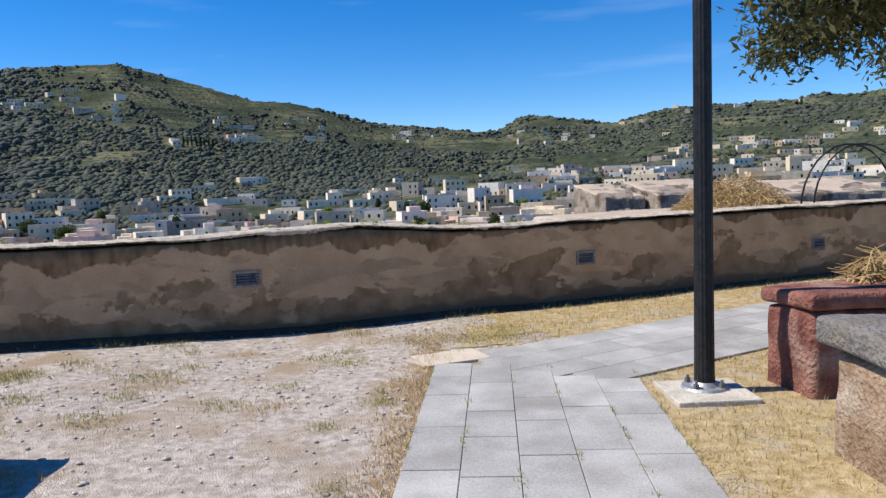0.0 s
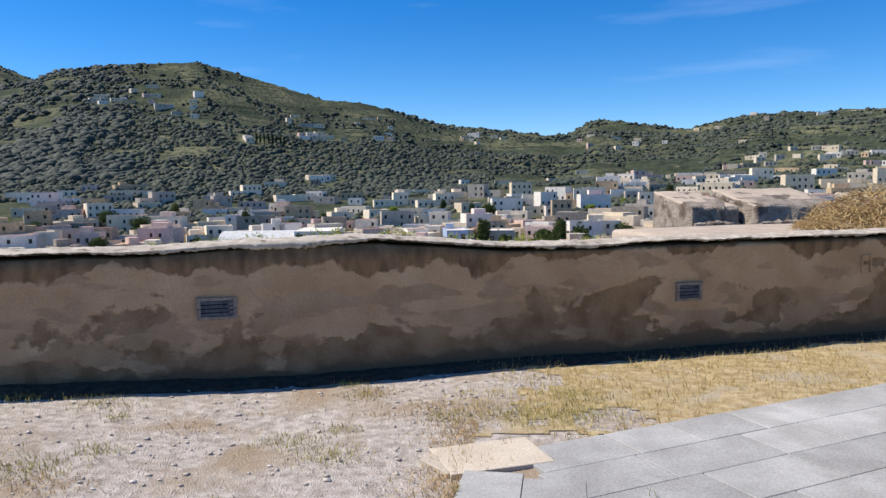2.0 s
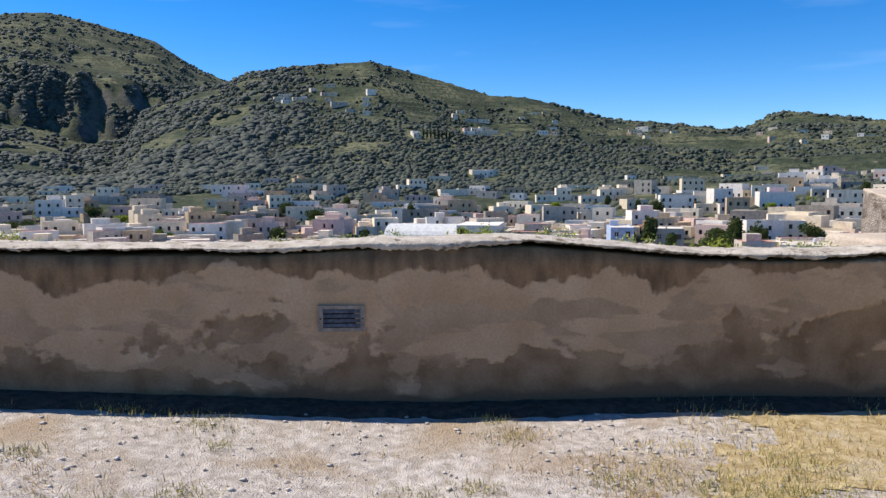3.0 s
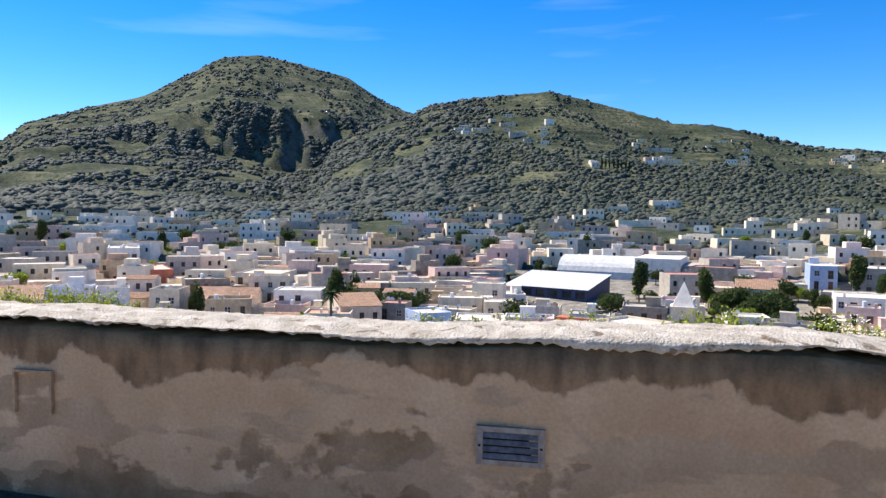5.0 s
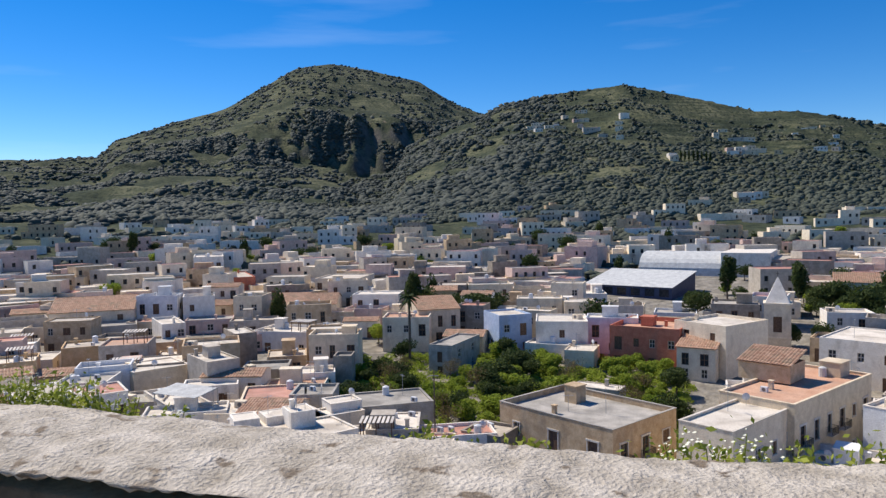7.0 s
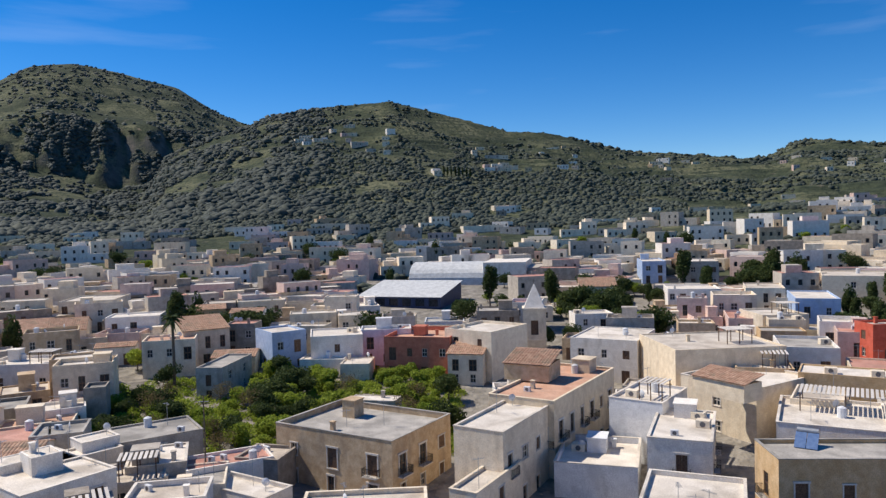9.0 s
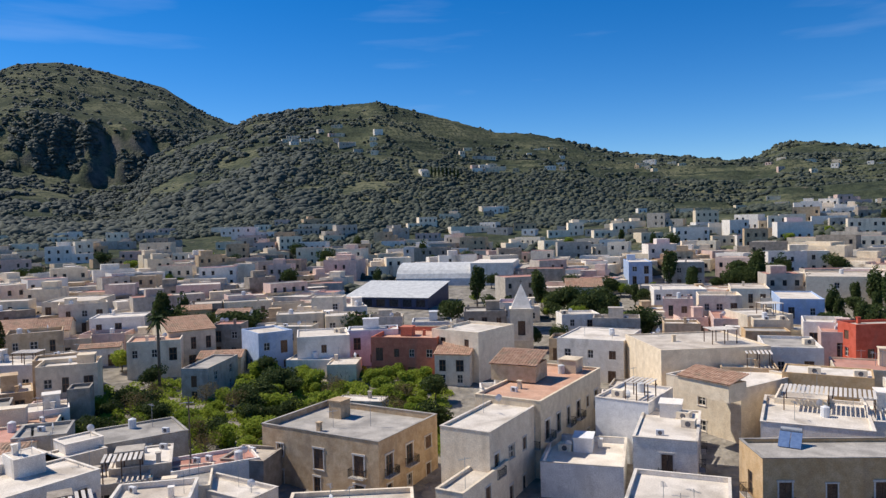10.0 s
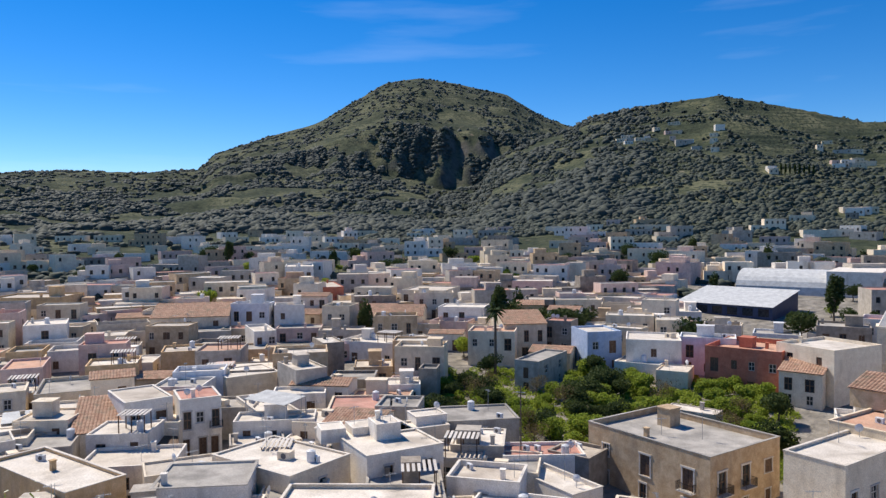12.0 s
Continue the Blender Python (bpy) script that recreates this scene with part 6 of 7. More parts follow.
# ---- vents and marks in the parapet ----
def vent(s, z, w=0.245, h=0.125, n=4):
    x, y = wall_pt(s, -0.012)
    ob = thing("wall_vent", x, y, z, WALL_A, "rectangular grey louvred vent in the parapet wall", "vent", "parapet vents")
    bm = bmesh.new()
    W, H = w / 2 + 0.03, h / 2 + 0.024
    for x0, x1, z0, z1 in ((-W, W, h / 2, H), (-W, W, -H, -h / 2), (-W, -w / 2, -h / 2, h / 2), (w / 2, W, -h / 2, h / 2)):
        box(bm, x0, x1, -0.008, 0.02, z0, z1)
    part("frame", bm, M_VENTPLATE, ob)
    bm = bmesh.new()
    box(bm, -w / 2, w / 2, 0.006, 0.02, -h / 2, h / 2)
    part("backing", bm, M_DARK, ob)
    for i in range(n):
        bm = bmesh.new()
        z0 = -h / 2 + h * (i + 0.15) / n
        v = [bm.verts.new(p) for p in ((-w / 2, -0.006, z0), (w / 2, -0.006, z0), (w / 2, 0.005, z0 + h * 0.6 / n), (-w / 2, 0.005, z0 + h * 0.6 / n),
                                       (-w / 2, -0.010, z0 + 0.004), (w / 2, -0.010, z0 + 0.004), (w / 2, 0.001, z0 + 0.004 + h * 0.6 / n), (-w / 2, 0.001, z0 + 0.004 + h * 0.6 / n))]
        for f in ((0, 1, 2, 3), (7, 6, 5, 4), (0, 4, 5, 1), (3, 2, 6, 7), (0, 3, 7, 4), (1, 5, 6, 2)):
            bm.faces.new([v[k] for k in f])
        part("slat", bm, M_VENT, ob)
    for sx in (-1, 1):
        bm = bmesh.new()
        box(bm, sx * (w / 2 + 0.015) - 0.005, sx * (w / 2 + 0.015) + 0.005, -0.011, -0.008, -0.005, 0.005)
        part("screw", bm, M_DARK, ob)


vent(0.0, 0.615)
vent(4.23, 0.54, 0.215, 0.125)
vent(8.25, 0.46, 0.2, 0.14, 3)


def niche(s, z, w, h):
    x, y = wall_pt(s, -0.016)
    bm = bmesh.new()
    for a, c, e, f in ((-w, w, h - 0.012, h), (-w, -w + 0.012, -h, h - 0.012), (w - 0.012, w, -h, h - 0.012)):
        box(bm, a, c, -0.006, 0.014, e, f)
    ob = link_mesh("wall_plate", bm, M_PATCH)
    ob.matrix_world = pose(x, y, z, 0, 0, WALL_A)
    tagged(ob, "rendered-over square patch on the parapet wall", "patch", "parapet patches")


niche(-2.4, 0.72, 0.11, 0.11)
niche(6.3, 0.72, 0.06, 0.09)


# ---- ramparts beyond the parapet ----
def ramparts():
    def merlon(x, y, ang, w, d, z0, z1, drop, label, seed):
        ob = thing("merlon", x, y, z0, ang, label, "rampart", "rampart merlons")
        bm = rough_block(-w / 2, w / 2, -d / 2, d / 2, 0, z1 - z0, 9, 0.08, 0.10, 1.6, seed)
        for v in bm.verts:
            if v.co.z > (z1 - z0) * 0.7:
                v.co.z -= drop * (0.5 - v.co.y / d) * 0.5
        part("masonry", bm, M_MASONRY, ob, "rough rubble stonework")
        bm = rough_block(-w / 2 + 0.02, w / 2 - 0.02, -d / 2 + 0.05, d / 2, z1 - z0 - 0.06, z1 - z0 + 0.03, 7, 0.03, 0.03, 1.5, seed + 4)
        for v in bm.verts:
            v.co.z -= drop * (0.5 - v.co.y / d) * 0.55
        part("mortar_top", bm, M_MORTARTOP, ob, "sloping smooth mortar top", smooth=True)
        # rubble stones standing proud of the face
        rng = random.Random(int(seed * 10))
        for _ in range(60):
            sx, sz, s = rng.uniform(-w / 2 + 0.15, w / 2 - 0.15), rng.uniform(z1 - z0 - 1.0, z1 - z0 - drop - 0.05), rng.uniform(0.06, 0.17)
            bm = bmesh.new()
            bmesh.ops.create_icosphere(bm, subdivisions=1, radius=1.0)
            for v in bm.verts:
                v.co = Vector((v.co.x * s * 1.4, v.co.y * s * 0.8, v.co.z * s * 0.8)) * (1 + rng.uniform(-0.2, 0.2)) + Vector((sx, -d / 2 - 0.02, sz))
            part("stone", bm, M_MASONRY, ob)
    merlon(5.3, 22.3, 14, 1.35, 2.2, -5.0, 1.38, 0.75, "ruined rubble merlon with a broken top", 1.0)
    merlon(7.35, 22.3, 10, 2.35, 2.4, -5.0, 1.44, 0.8, "stone merlon with a sloping mortar top", 2.0)
    merlon(11.0, 21.5, 6, 3.9, 2.4, -5.0, 1.3, 0.7, "long stone merlon with a sloping mortar top", 3.0)
    # the wall walk and bastion they stand on
    bm = rough_block(3.6, 16, 20.6, 26, -38, -4.9, 8, 0.3, 0.35, 0.3, 7.0)
    tagged(link_mesh("wall_bastion", bm, M_ROCK), "bastion of brown stone below the merlons", "wall", kind="structure")
    bm = rough_block(4.6, 10.5, -0.1, 2.6, -0.9, 0.95, 7, 0.06, 0.03, 1.2, 5.0)
    ob = link_mesh("wall_ledge", bm, M_MORTARTOP, smooth=True)
    ob.matrix_world = pose(WALL_X, WALL_Y, 0, 0, 0, WALL_A) @ pose(0.6, WALL_T + 0.12, 0)
    tagged(ob, "mortared stone ledge behind the parapet", "wall", kind="structure")


ramparts()


def twig_pile(name, x, y, z, rx, ry, h, n, label, seed):
    rng = random.Random(seed)
    bm = bmesh.new()
    for _ in range(n):
        a, q = rng.uniform(0, 2 * math.pi), math.sqrt(rng.random())
        px, py = math.cos(a) * q * rx, math.sin(a) * q * ry
        top = h * (1 - q * q) + 0.02
        d = rng.uniform(0, math.pi)
        L = rng.uniform(0.15, 0.4)
        t = rng.uniform(-0.5, 0.6)
        zc = rng.uniform(0.2, 1.0) * top
        dv = Vector((math.cos(d) * math.cos(t), math.sin(d) * math.cos(t), math.sin(t))) * L * 0.5
        c = Vector((px, py, max(zc, 0.02)))
        bend = Vector((rng.uniform(-0.05, 0.05), rng.uniform(-0.05, 0.05), 0.05))
        pts = [c - dv, c + bend, c + dv]
        for p in pts:
            p.z = max(p.z, 0.004)
        tube(bm, pts, 0.006, 0.003, 3)
    ob = link_mesh(name, bm, M_STRAW)
    ob.matrix_world = pose(x, y, z)
    tagged(ob, label, "brushwood")


px, py = wall_pt(8.0, 1.45)
twig_pile("brushwood", px, py, 0.94, 0.95, 0.8, 0.56, 1700, "heap of dry straw-coloured brushwood on a ledge", 3)
twig_pile("brushwood", 3.36, 5.5, 0.69, 0.22, 0.2, 0.2, 260, "dry brown brushwood lying on the red sarcophagus", 4)


def hoops():
    for k in range(2):
        x, y = wall_pt(8.9 + 0.28 * k, 0.9)
        bm = bmesh.new()
        pts = [(0.9 - 0.9 * math.cos(math.radians(a)), 0, 0.9 * math.sin(math.radians(a)) * 1.15) for a in range(0, 181, 12)]
        tube(bm, pts, 0.016, 0.016, 8)
        ob = link_mesh("iron_hoop", bm, M_IRON, smooth=True)
        ob.matrix_world = pose(x, y, 0.93, 0, 0, 12)
        tagged(ob, "thin black iron hoop of a rail", "rail", "iron hoops")


hoops()


# ---- conifer whose branch hangs over the terrace ----
def terrace_tree():
    x, y = 5.5, 7.4
    ob = thing("conifer_tree", x, y, -0.05, 20, "old conifer with drooping olive-green sprays", "tree")
    bm = bmesh.new()
    tube(bm, [(0, 0, -0.3), (0.05, 0, 1.2), (-0.05, 0.1, 2.6), (0, 0, 4.6), (0.1, 0, 6.4)], 0.22, 0.06, 10)
    part("trunk", bm, M_BARK, ob)
    rng = np.random.default_rng(9)
    bm = bmesh.new()
    tips = []
    for i in range(22):
        a = 2 * math.pi * i / 22 * 3.3
        z = 2.7 + 3.4 * i / 22
        L = 2.1 - 1.1 * i / 22
        pts = [(0, 0, z), (math.cos(a) * L * 0.5, math.sin(a) * L * 0.5, z + 0.25), (math.cos(a) * L, math.sin(a) * L, z + 0.1)]
        tube(bm, pts, 0.05, 0.012, 5)
        tips += [np.array(pts[1]) * 0.5 + np.array(pts[2]) * 0.5, np.array(pts[2]), np.array(pts[1])]
    part("branchwork", bm, M_BARK, ob)
    vs = []
    for t in tips:
        for _ in range(900):
            p = t + rng.normal(size=3) * np.array([0.22, 0.22, 0.17])
            d = rng.normal(size=3) + np.array([0, 0, -0.5])
            d /= np.linalg.norm(d)
            b = np.cross(d, rng.normal(size=3))
            b /= np.linalg.norm(b)
            q = rng.uniform(0.03, 0.085)
            vs += [p - d * q, p - b * q * 0.3, p + d * q, p + b * q * 0.3]
    v = np.array(vs)
    me = arrays_mesh("foliage", v, np.arange(len(v)).reshape(-1, 4), M_PINE)
    o = new("foliage", me)
    o.parent = ob


terrace_tree()


# ---- plants on the outer edge of the parapet ----
def wall_plant(s, d, w, h, n, flowers, seed, yellow=True):
    rng = np.random.default_rng(seed)
    x, y = wall_pt(s, d)
    z0 = crown_z(s) - 0.10
    ob = thing("wall_plant", x, y, z0, WALL_A, "low flowering weed rooted in the parapet's outer edge" if flowers else "yellow-green weed rooted in the parapet's outer edge", "plant", "weeds on the parapet")
    vs, fl = [], []
    bm = bmesh.new()
    for _ in range(max(8, n // 8)):
        bx, by = rng.uniform(-w / 2, w / 2), rng.uniform(-0.05, 0.08)
        hh = h * rng.uniform(0.5, 1.0) * (1 - 0.5 * (2 * bx / w) ** 2)
        tip = np.array([bx + rng.normal() * 0.03, by + rng.normal() * 0.03, hh])
        tube(bm, [(bx, by, -0.04), tuple(tip)], 0.003, 0.0015, 3)
        for _k in range(18):
            t = rng.uniform(0.15, 1)
            p = np.array([bx, by, 0]) * (1 - t) + tip * t + rng.normal(size=3) * 0.022
            a = rng.normal(size=3)
            a /= np.linalg.norm(a)
            b = np.cross(a, rng.normal(size=3))
            b /= np.linalg.norm(b)
            q = rng.uniform(0.006, 0.016)
            vs += [p - a * q, p - b * q * 0.5, p + a * q, p + b * q * 0.5]
        if flowers and rng.random() < 0.75:
            for _k in range(7):
                p = tip + rng.normal(size=3) * np.array([0.02, 0.02, 0.01])
                q = rng.uniform(0.003, 0.006)
                a, b = np.array([1, 0, 0.3]), np.array([0, 1, 0.2])
                fl += [p - a * q, p - b * q, p + a * q, p + b * q]
    part("stem_tuft", bm, M_LEAF_YELLOW, ob)
    v = np.array(vs)
    o = new("foliage", arrays_mesh("foliage", v, np.arange(len(v)).reshape(-1, 4), M_LEAF_YELLOW if yellow else M_LEAF_BRIGHT))
    o.parent = ob
    if fl:
        v = np.array(fl)
        o = new("blossom", arrays_mesh("blossom", v, np.arange(len(v)).reshape(-1, 4), M_FLOWER))
        o.parent = ob
        o["label"] = "small white flower heads"


for i, (s, w, h, n, f) in enumerate(((-3.1, 0.5, 0.17, 380, True), (-2.72, 0.45, 0.19, 420, True), (-2.38, 0.35, 0.17, 320, True), (-2.05, 0.12, 0.09, 60, True), (-1.2, 0.22, 0.09, 120, False), (-0.95, 0.14, 0.07, 80, False), (-0.45, 0.4, 0.12, 160, True), (-0.05, 0.5, 0.14, 200, False), (0.35, 0.35, 0.14, 140, False),
                                     (1.0, 0.5, 0.16, 380, False), (1.5, 0.4, 0.17, 260, True), (2.1, 0.5, 0.15, 200, True), (2.8, 0.6, 0.17, 220, False), (3.5, 0.5, 0.15, 200, True), (-4.0, 0.5, 0.15, 200, False), (-4.8, 0.6, 0.14, 200, True))):
    wall_plant(s, WALL_T + 0.07, w, h, n, f, 100 + i)


# ---- dry grass, weeds and stones on the terrace ----
def blades(name, label, spots, mat, lo, hi, width, seed, lay=0.9):
    rng = np.random.default_rng(seed)
    n = len(spots)
    p = np.array(spots)
    a = rng.uniform(0, 2 * np.pi, n)
    t = rng.uniform(0.15, lay, n)
    L = rng.uniform(lo, hi, n)
    d = np.stack([np.cos(a) * np.sin(t * 1.5), np.sin(a) * np.sin(t * 1.5), np.cos(t * 1.5)], 1)
    w = np.stack([-np.sin(a), np.cos(a), np.zeros(n)], 1) * width
    tri = np.stack([p - w, p + w, p + d * L[:, None]], 1).reshape(-1, 3)
    me = arrays_mesh(name, tri, np.arange(3 * n).reshape(-1, 3), mat)
    tagged(new(name, me), label, "grass", kind="stuff")


def on_path(x, y):
    o = x + 0.517 - 0.0787 * y
    if 0.0 < o < 1.62 and y < 6.35 - 0.35 * o:
        return True
    dx, dy = x - 0.5, y - 6.77
    s, q = dx * 0.875 + dy * 0.485, dx * 0.485 - dy * 0.875
    return s > -0.35 and -0.01 < q < 1.47 and not (s < 0.2 and q > 1.3)


def grass():
    rng = random.Random(8)
    dry, green, brown = [], [], []
    while len(dry) < 52000:
        x, y = rng.uniform(-0.4, 8), rng.uniform(-0.5, 12)
        if on_path(x, y):
            continue
        s, dd = (x - WALL_X) * wdir.x + (y - WALL_Y) * wdir.y, (x - WALL_X) * wnor.x + (y - WALL_Y) * wnor.y
        if dd > -0.03:
            continue
        up = (x - 0.5) * 0.485 - (y - 6.77) * 0.875 < 0          # between second path and wall
        right = x + 0.517 - 0.0787 * y > 1.6
        k = noise.noise((x * 1.3, y * 1.3, 2)) + 0.5 * noise.noise((x * 4, y * 4, 5))
        if (up and s > 1.9 + 0.6 * noise.noise((x, y, 7)) and k > -0.35) or (right and not up and k > -0.5):
            dry.append((x, y, terrace_z(x, y) - 0.012))
    while len(brown) < 7000:
        y = rng.uniform(-0.5, 7.2)
        x = -0.517 + 0.0787 * y - abs(rng.gauss(0, 0.16))
        if noise.noise((x * 3, y * 1.6, 1)) > -0.25:
            brown.append((x, y, terrace_z(x, y) - 0.012))
    tufts = [(rng.uniform(-7, 0.8), rng.uniform(1.5, 8.2), rng.uniform(0.05, 0.3), rng.random()) for _ in range(150)]
    tufts += [(0.3, 7.3, 0.35, 0.9), (0.7, 7.35, 0.3, 0.9), (-0.2, 7.25, 0.2, 0.9), (-3.1, 5.4, 0.25, 0.9), (-3.5, 5.9, 0.35, 0.9), (-2.4, 6.1, 0.3, 0.9), (-0.75, 4.8, 0.12, 1), (-0.55, 3.8, 0.12, 1)]
    for x, y, r, w in tufts:
        if on_path(x, y) or (y - WALL_Y) * wnor.y + (x - WALL_X) * wnor.x > -0.2:
            continue
        for _ in range(int(900 * r * r ** 0.5 * 3 * w) + 15):
            q = (x + rng.gauss(0, r * 0.5), y + rng.gauss(0, r * 0.4))
            if not on_path(*q):
                (green if w > 0.6 else brown).append((*q, terrace_z(*q) - 0.012))
    for _ in range(38):     # weeds in the joints of the path
        o, y = 0.324 * rng.randint(0, 5), rng.uniform(2.5, 6.2)
        x = -0.517 + 0.0787 * y + o
        for _k in range(rng.randint(3, 12)):
            green.append((x + rng.gauss(0, 0.012), y + rng.gauss(0, 0.03), 0.01))
    blades("dry_grass", "yellowed dry grass mat beside the paths", dry, M_GRASS, 0.02, 0.07, 0.0035, 1)
    blades("brown_grass", "dead brown grass along the path edge", brown, M_STRAW, 0.02, 0.06, 0.003, 2)
    blades("weed_tufts", "sparse green and yellow weed tufts on the gravel", green, M_WEED, 0.015, 0.05, 0.003, 3, 0.6)


grass()


def soil_sheet(name, pts_fn, label):
    bm = bmesh.new()
    step = 0.06
    cells = {}
    for i in range(-14, 150):
        for j in range(-14, 208):
            x, y = i * step, j * step
            if pts_fn(x + step / 2, y + step / 2):
                cells[i, j] = True
    vert = {}

    def vt(i, j):
        if (i, j) not in vert:
            x, y = i * step, j * step
            vert[i, j] = bm.verts.new((x, y, terrace_z(x, y) + 0.02 * noise.noise((x * 1.1, y * 1.1, 0)) + 0.008 * noise.noise((x * 6, y * 6, 0)) - 0.014))
        return vert[i, j]
    for i, j in cells:
        bm.faces.new((vt(i, j), vt(i + 1, j), vt(i + 1, j + 1), vt(i, j + 1)))
    tagged(link_mesh(name, bm, M_LOESS, smooth=True), label, "ground", kind="structure")


def dry_zone(x, y):
    dd = (x - WALL_X) * wnor.x + (y - WALL_Y) * wnor.y
    s = (x - WALL_X) * wdir.x + (y - WALL_Y) * wdir.y
    if dd > 0.05:
        return False
    up = (x - 0.5) * 0.485 - (y - 6.77) * 0.875 < 0
    right = x + 0.517 - 0.0787 * y > 1.55
    return (up and s > 2.3 + 1.3 * noise.noise((x * 1.5, y * 1.5, 7)) + 0.5 * noise.noise((x * 6, y * 6, 3))) or (right and not up)


soil_sheet("dry_grass_ground", dry_zone, "straw-coloured soil under the dry grass")


def stones():
    rng = np.random.default_rng(12)
    tv, tf = blob_template(1)
    vs, fs, k = [], [], 0
    for _ in range(14000):
        x, y = rng.uniform(-8, 0.6), rng.uniform(0.5, 8.4)
        if on_path(x, y) or (x - WALL_X) * wnor.x + (y - WALL_Y) * wnor.y > -0.04:
            continue
        s = 0.003 + 0.016 * rng.random() ** 9
        p = tv * (1 + rng.uniform(-0.3, 0.3, (len(tv), 1))) * np.array([s * rng.uniform(0.8, 1.7), s, s * 0.42])
        vs.append(p + np.array([x, y, terrace_z(x, y) - 0.014 + 0.02 * noise.noise((x * 1.1, y * 1.1, 0))]))
        fs.append(tf + k * len(tv))
        k += 1
    me = arrays_mesh("pebbles", np.concatenate(vs), np.concatenate(fs), M_PEBBLE)
    tagged(new("pebbles", me), "loose grey pebbles and stones on the terrace", "stones", kind="stuff")


M_PEBBLE = surf("pebble", (0.38, 0.34, 0.30), (0.62, 0.57, 0.52), scale=9, fine=60, vary=0)
stones()


# ---- small things on the nearer roofs ----
def element_mesh():
    bm = bmesh.new()
    box(bm, -0.012, 0.012, -0.5, 0.5, -0.002, 0.02)
    me = bpy.data.meshes.new("element")
    bm.to_mesh(me)
    bm.free()
    me.materials.append(M_GALV)
    return me


ELEMENT = element_mesh()


def antenna(x, y, z, h, seed):
    rng = random.Random(seed)
    ob = thing("antenna", x, y, z, rng.uniform(0, 360), "thin grey rooftop television antenna on a mast", "antenna", "roof antennas")
    bm = bmesh.new()
    cyl(bm, 0, 0, -0.1, h, 0.03, n=6)
    part("mast", bm, M_GALV, ob)
    bm = bmesh.new()
    box(bm, -0.7, 0.7, -0.015, 0.015, h - 0.25, h - 0.22)
    part("boom", bm, M_GALV, ob)
    for i in range(7):
        shared("element", ELEMENT, ob, -0.6 + 0.2 * i, 0, h - 0.22, 0, (1, 0.62 - 0.05 * i, 1))


def dish(x, y, z, ang, r=0.45):
    ob = thing("satellite_dish", x, y, z, ang, "pale round satellite dish on a short mast", "satellite dish", "roof dishes")
    bm = bmesh.new()
    cyl(bm, 0, 0, -0.1, 0.9, 0.03, n=6)
    part("mast", bm, M_GALV, ob)
    bm = bmesh.new()
    n = 16
    last = [bm.verts.new((0, 0.05, 1.0))] * n
    for k in (0.5, 1.0):
        ring = [bm.verts.new((math.cos(2 * math.pi * i / n) * r * k, 0.05 - 0.14 * k * k, 1.0 + math.sin(2 * math.pi * i / n) * r * k)) for i in range(n)]
        for i in range(n):
            if k == 0.5:
                bm.faces.new((last[0], ring[i], ring[(i + 1) % n]))
            else:
                bm.faces.new((last[i], ring[i], ring[(i + 1) % n], last[(i + 1) % n]))
        last = ring
    part("reflector", bm, M_WATERTANK, ob)
    bm = bmesh.new()
    tube(bm, [(0, -0.05, 0.6), (0, -0.5, 0.95)], 0.015, 0.012, 5)
    part("feed_arm", bm, M_GALV, ob)


def roof_box(x, y, z, ang, w, d, h, label, name="air_conditioner", mat=M_WATERTANK, category="air conditioner"):
    ob = thing(name, x, y, z, ang, label, category, "roof equipment")
    part("casing", bevelled_box(-w / 2, w / 2, -d / 2, d / 2, 0, h, 0.03, 1), mat, ob)
    bm = bmesh.new()
    cyl(bm, 0, 0, 0, 0.02, min(w, h) * 0.36, n=14)
    bmesh.ops.rotate(bm, verts=bm.verts[:], matrix=Matrix.Rotation(radians(90), 3, "X"))
    bmesh.ops.translate(bm, verts=bm.verts[:], vec=(0, -d / 2, h / 2))
    part("grille", bm, M_VENT, ob)


def pergola(x, y, z, ang, w, d, h):
    ob = thing("pergola", x, y, z, ang, "roof-terrace pergola with pale beams and dark shade", "pergola", "roof pergolas")
    for sx in (-1, 0, 1):
        for sy in (-1, 1):
            bm = bmesh.new()
            box(bm, sx * w / 2 - 0.06, sx * w / 2 + 0.06, sy * d / 2 - 0.06, sy * d / 2 + 0.06, 0, h)
            part("post", bm, M_SHUTTER, ob)
    n = int(w / 0.5)
    for i in range(n + 1):
        bm = bmesh.new()
        xx = -w / 2 + w * i / n
        box(bm, xx - 0.16, xx + 0.16, -d / 2 - 0.3, d / 2 + 0.3, h, h + 0.06)
        part("slat", bm, M_FRAME, ob)


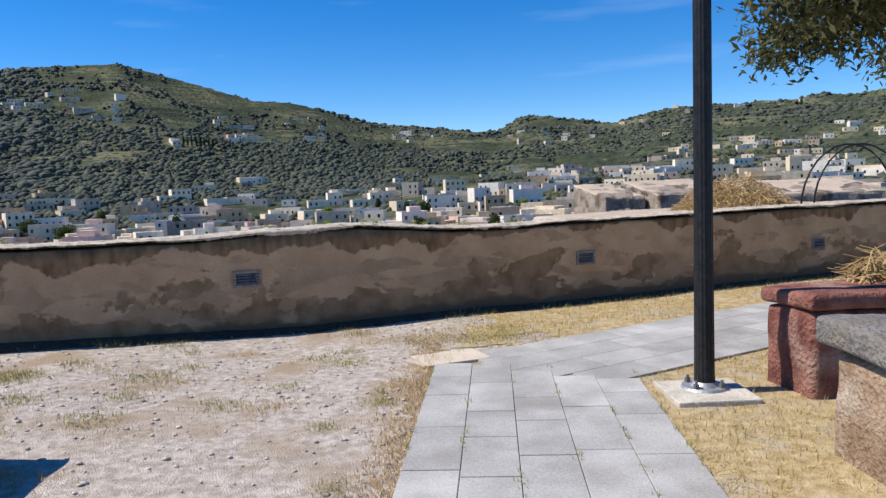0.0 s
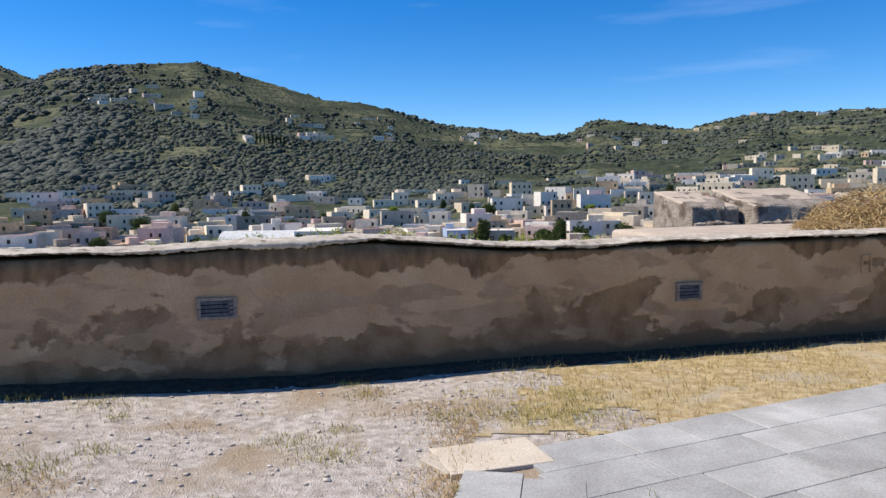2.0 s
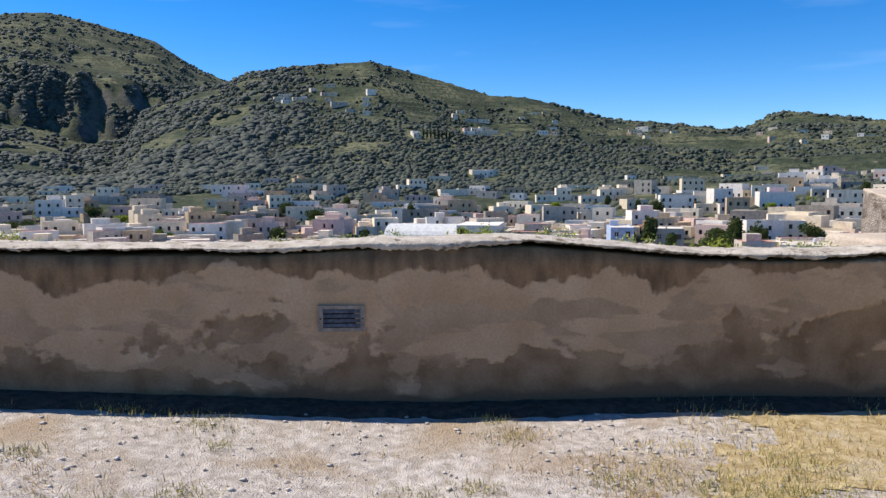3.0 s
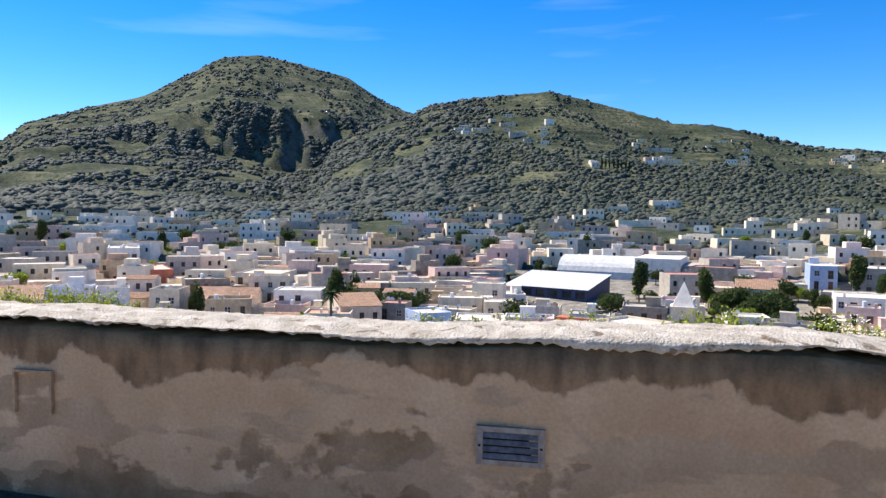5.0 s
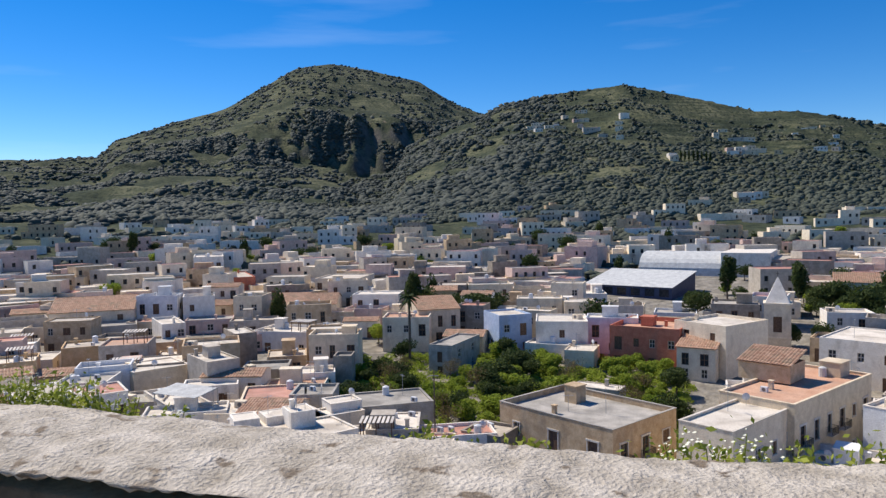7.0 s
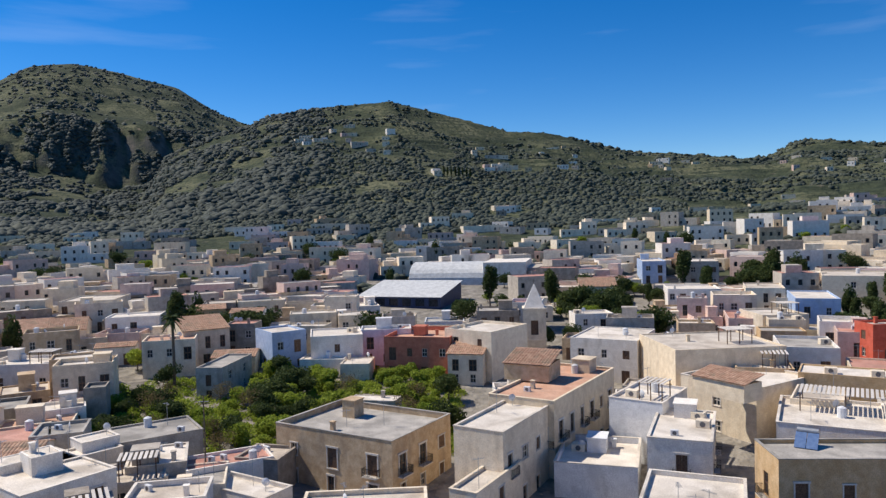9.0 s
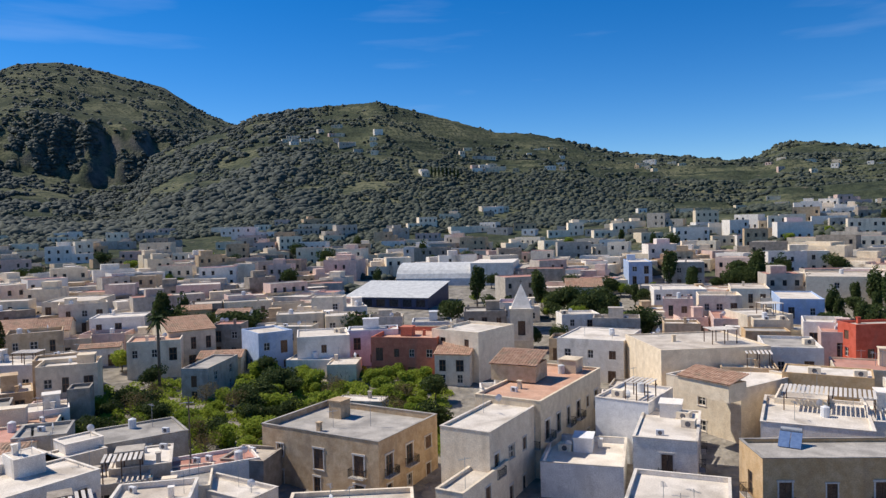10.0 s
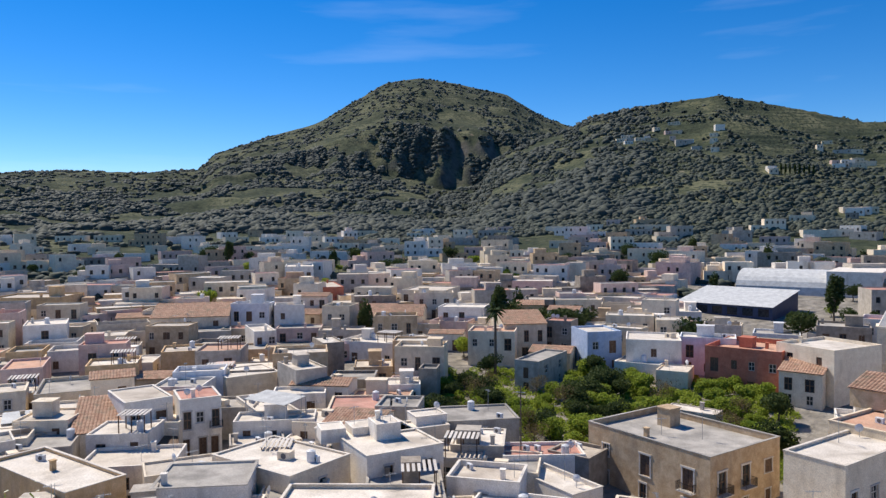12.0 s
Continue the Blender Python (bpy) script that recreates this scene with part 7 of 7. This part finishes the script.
def clutter():
    rng = random.Random(17)
    tops = []
    for ob in list(scene.objects):
        if ob.name.startswith("house") and ob.parent is None and math.hypot(ob.location.x - OX, ob.location.y - OY) < 165:
            for ch in ob.children:
                if ch.name.startswith("roof") and ch.data:
                    b = ch.bound_box
                    if b[1][2] - b[0][2] < 0.5:
                        tops.append((ob, b[6][0], b[6][1], b[1][2]))
    for ob, hx, hy, z in tops:
        for _ in range(rng.choice((0, 1, 2, 2, 3))):
            p = ob.matrix_basis @ Vector((rng.uniform(-hx, hx) * 0.8, rng.uniform(-hy, hy) * 0.8, z))
            k = rng.random()
            if k < 0.4:
                antenna(p.x, p.y, p.z, rng.uniform(2.0, 3.4), int(p.x * 10))
            elif k < 0.62:
                dish(p.x, p.y, p.z, rng.uniform(-60, 60) + 180)
            elif k < 0.9:
                roof_box(p.x, p.y, p.z, rng.uniform(-20, 40), 0.9, 0.4, 0.65, "white air-conditioner unit standing on a flat roof")
            else:
                roof_box(p.x, p.y, p.z, rng.uniform(-20, 40), 1.6, 1.1, 0.9, "low rendered rooftop skylight box", "skylight_box", S_CREAM, "skylight")
        if min(hx, hy) > 3.0 and rng.random() < 0.22:
            p = ob.matrix_basis @ Vector((hx * 0.4, -hy * 0.3, z))
            pergola(p.x, p.y, p.z, math.degrees(ob.matrix_basis.to_euler().z), min(hx * 0.9, 4), min(hy * 0.8, 3), 2.3)


clutter()


def utility_pole(x, y, h):
    ob = thing("utility_pole", x, y, land_xy(x, y), 20, "slim grey utility pole with a crossbar by the garden", "pole")
    bm = bmesh.new()
    cyl(bm, 0, 0, -0.5, h, 0.12, 0.07, 10)
    part("shaft", bm, M_BARK, ob)
    bm = bmesh.new()
    box(bm, -0.6, 0.6, -0.04, 0.04, h - 0.8, h - 0.7)
    part("crossbar", bm, M_GALV, ob)


utility_pole(-57.3, 76.7, 12.0)


def solar_heater(x, y, z, ang):
    ob = thing("solar_water_heater", x, y, z, ang, "blue solar panels with a grey water drum on a flat roof", "solar heater")
    for sx in (-0.55, 0.55):
        bm = bevelled_box(-0.52, 0.52, -1.0, 1.0, -0.04, 0.04, 0.01, 1)
        o = part("panel", bm, M_SOLAR, ob, "blue glazed collector panel")
        o.matrix_local = pose(sx, 0, 0.75, 38, 0, 0)
    bm = bmesh.new()
    cyl(bm, 0, 0, -1.0, 1.0, 0.28, n=16)
    o = part("drum", bm, M_GALV, ob, "grey steel water drum")
    o.matrix_local = pose(0, 0.95, 1.5, 0, 90, 0)
    for sx in (-1, 1):
        bm = bmesh.new()
        tube(bm, [(sx * 0.9, 0.9, 0.0), (sx * 0.9, 0.9, 1.35)], 0.03, 0.03, 6)
        tube(bm, [(sx * 0.9, -0.8, 0.0), (sx * 0.9, 0.9, 1.3)], 0.025, 0.025, 6)
        part("stand", bm, M_GALV, ob)


M_SOLAR = surf("solar_glass", (0.10, 0.16, 0.30), (0.14, 0.21, 0.36), scale=3, rough=0.25, bump=0, vary=0)
solar_heater(7.5, 86.8, -21.87, -15)


def canopy(x, y, z, ang, w, d, h, mat, label):
    """A single-pitch roof sheet on four posts; z is the terrace floor."""
    ob = thing("terrace_canopy", x, y, z, ang, label, "canopy", "terrace canopies")
    bm = bmesh.new()
    n = max(6, int(w / 0.35))
    last = None
    for i in range(n + 1):
        xx, lift = -w / 2 + w * i / n, 0.03 * (i % 2)
        row = [bm.verts.new(p) for p in ((xx, -d / 2 - 0.2, h + lift), (xx, d / 2, h + 0.45 + lift), (xx, d / 2, h + 0.39 + lift), (xx, -d / 2 - 0.2, h - 0.06 + lift))]
        if last:
            for k in range(4):
                bm.faces.new((last[k], row[k], row[(k + 1) % 4], last[(k + 1) % 4]))
        last = row
    part("roof_sheet", bm, mat, ob)
    for sx in (-1, 1):
        for sy, top in ((-1, h - 0.04), (1, h + 0.36)):
            bm = bmesh.new()
            box(bm, sx * (w / 2 - 0.1) - 0.06, sx * (w / 2 - 0.1) + 0.06, sy * (d / 2 - 0.1) - 0.06, sy * (d / 2 - 0.1) + 0.06, 0, top)
            part("post", bm, M_FRAME, ob)


canopy(-87.9, 61.7, -23.60, 12, 7.6, 4.1, 2.2, M_SHEET, "grey sheet-metal canopy on posts over a white terrace")
canopy(-94.4, 47.7, -28.60, 69, 5.7, 3.8, 2.8, M_SHUTTER, "dark awning on posts in front of a white house")
canopy(-111.7, 37.1, -25.40, 72, 4.5, 4.5, 2.0, M_SHEET, "pale corrugated canopy over a yard")
pergola(14.1, 104.3, -22.2, -11, 9.6, 4.3, 2.3)
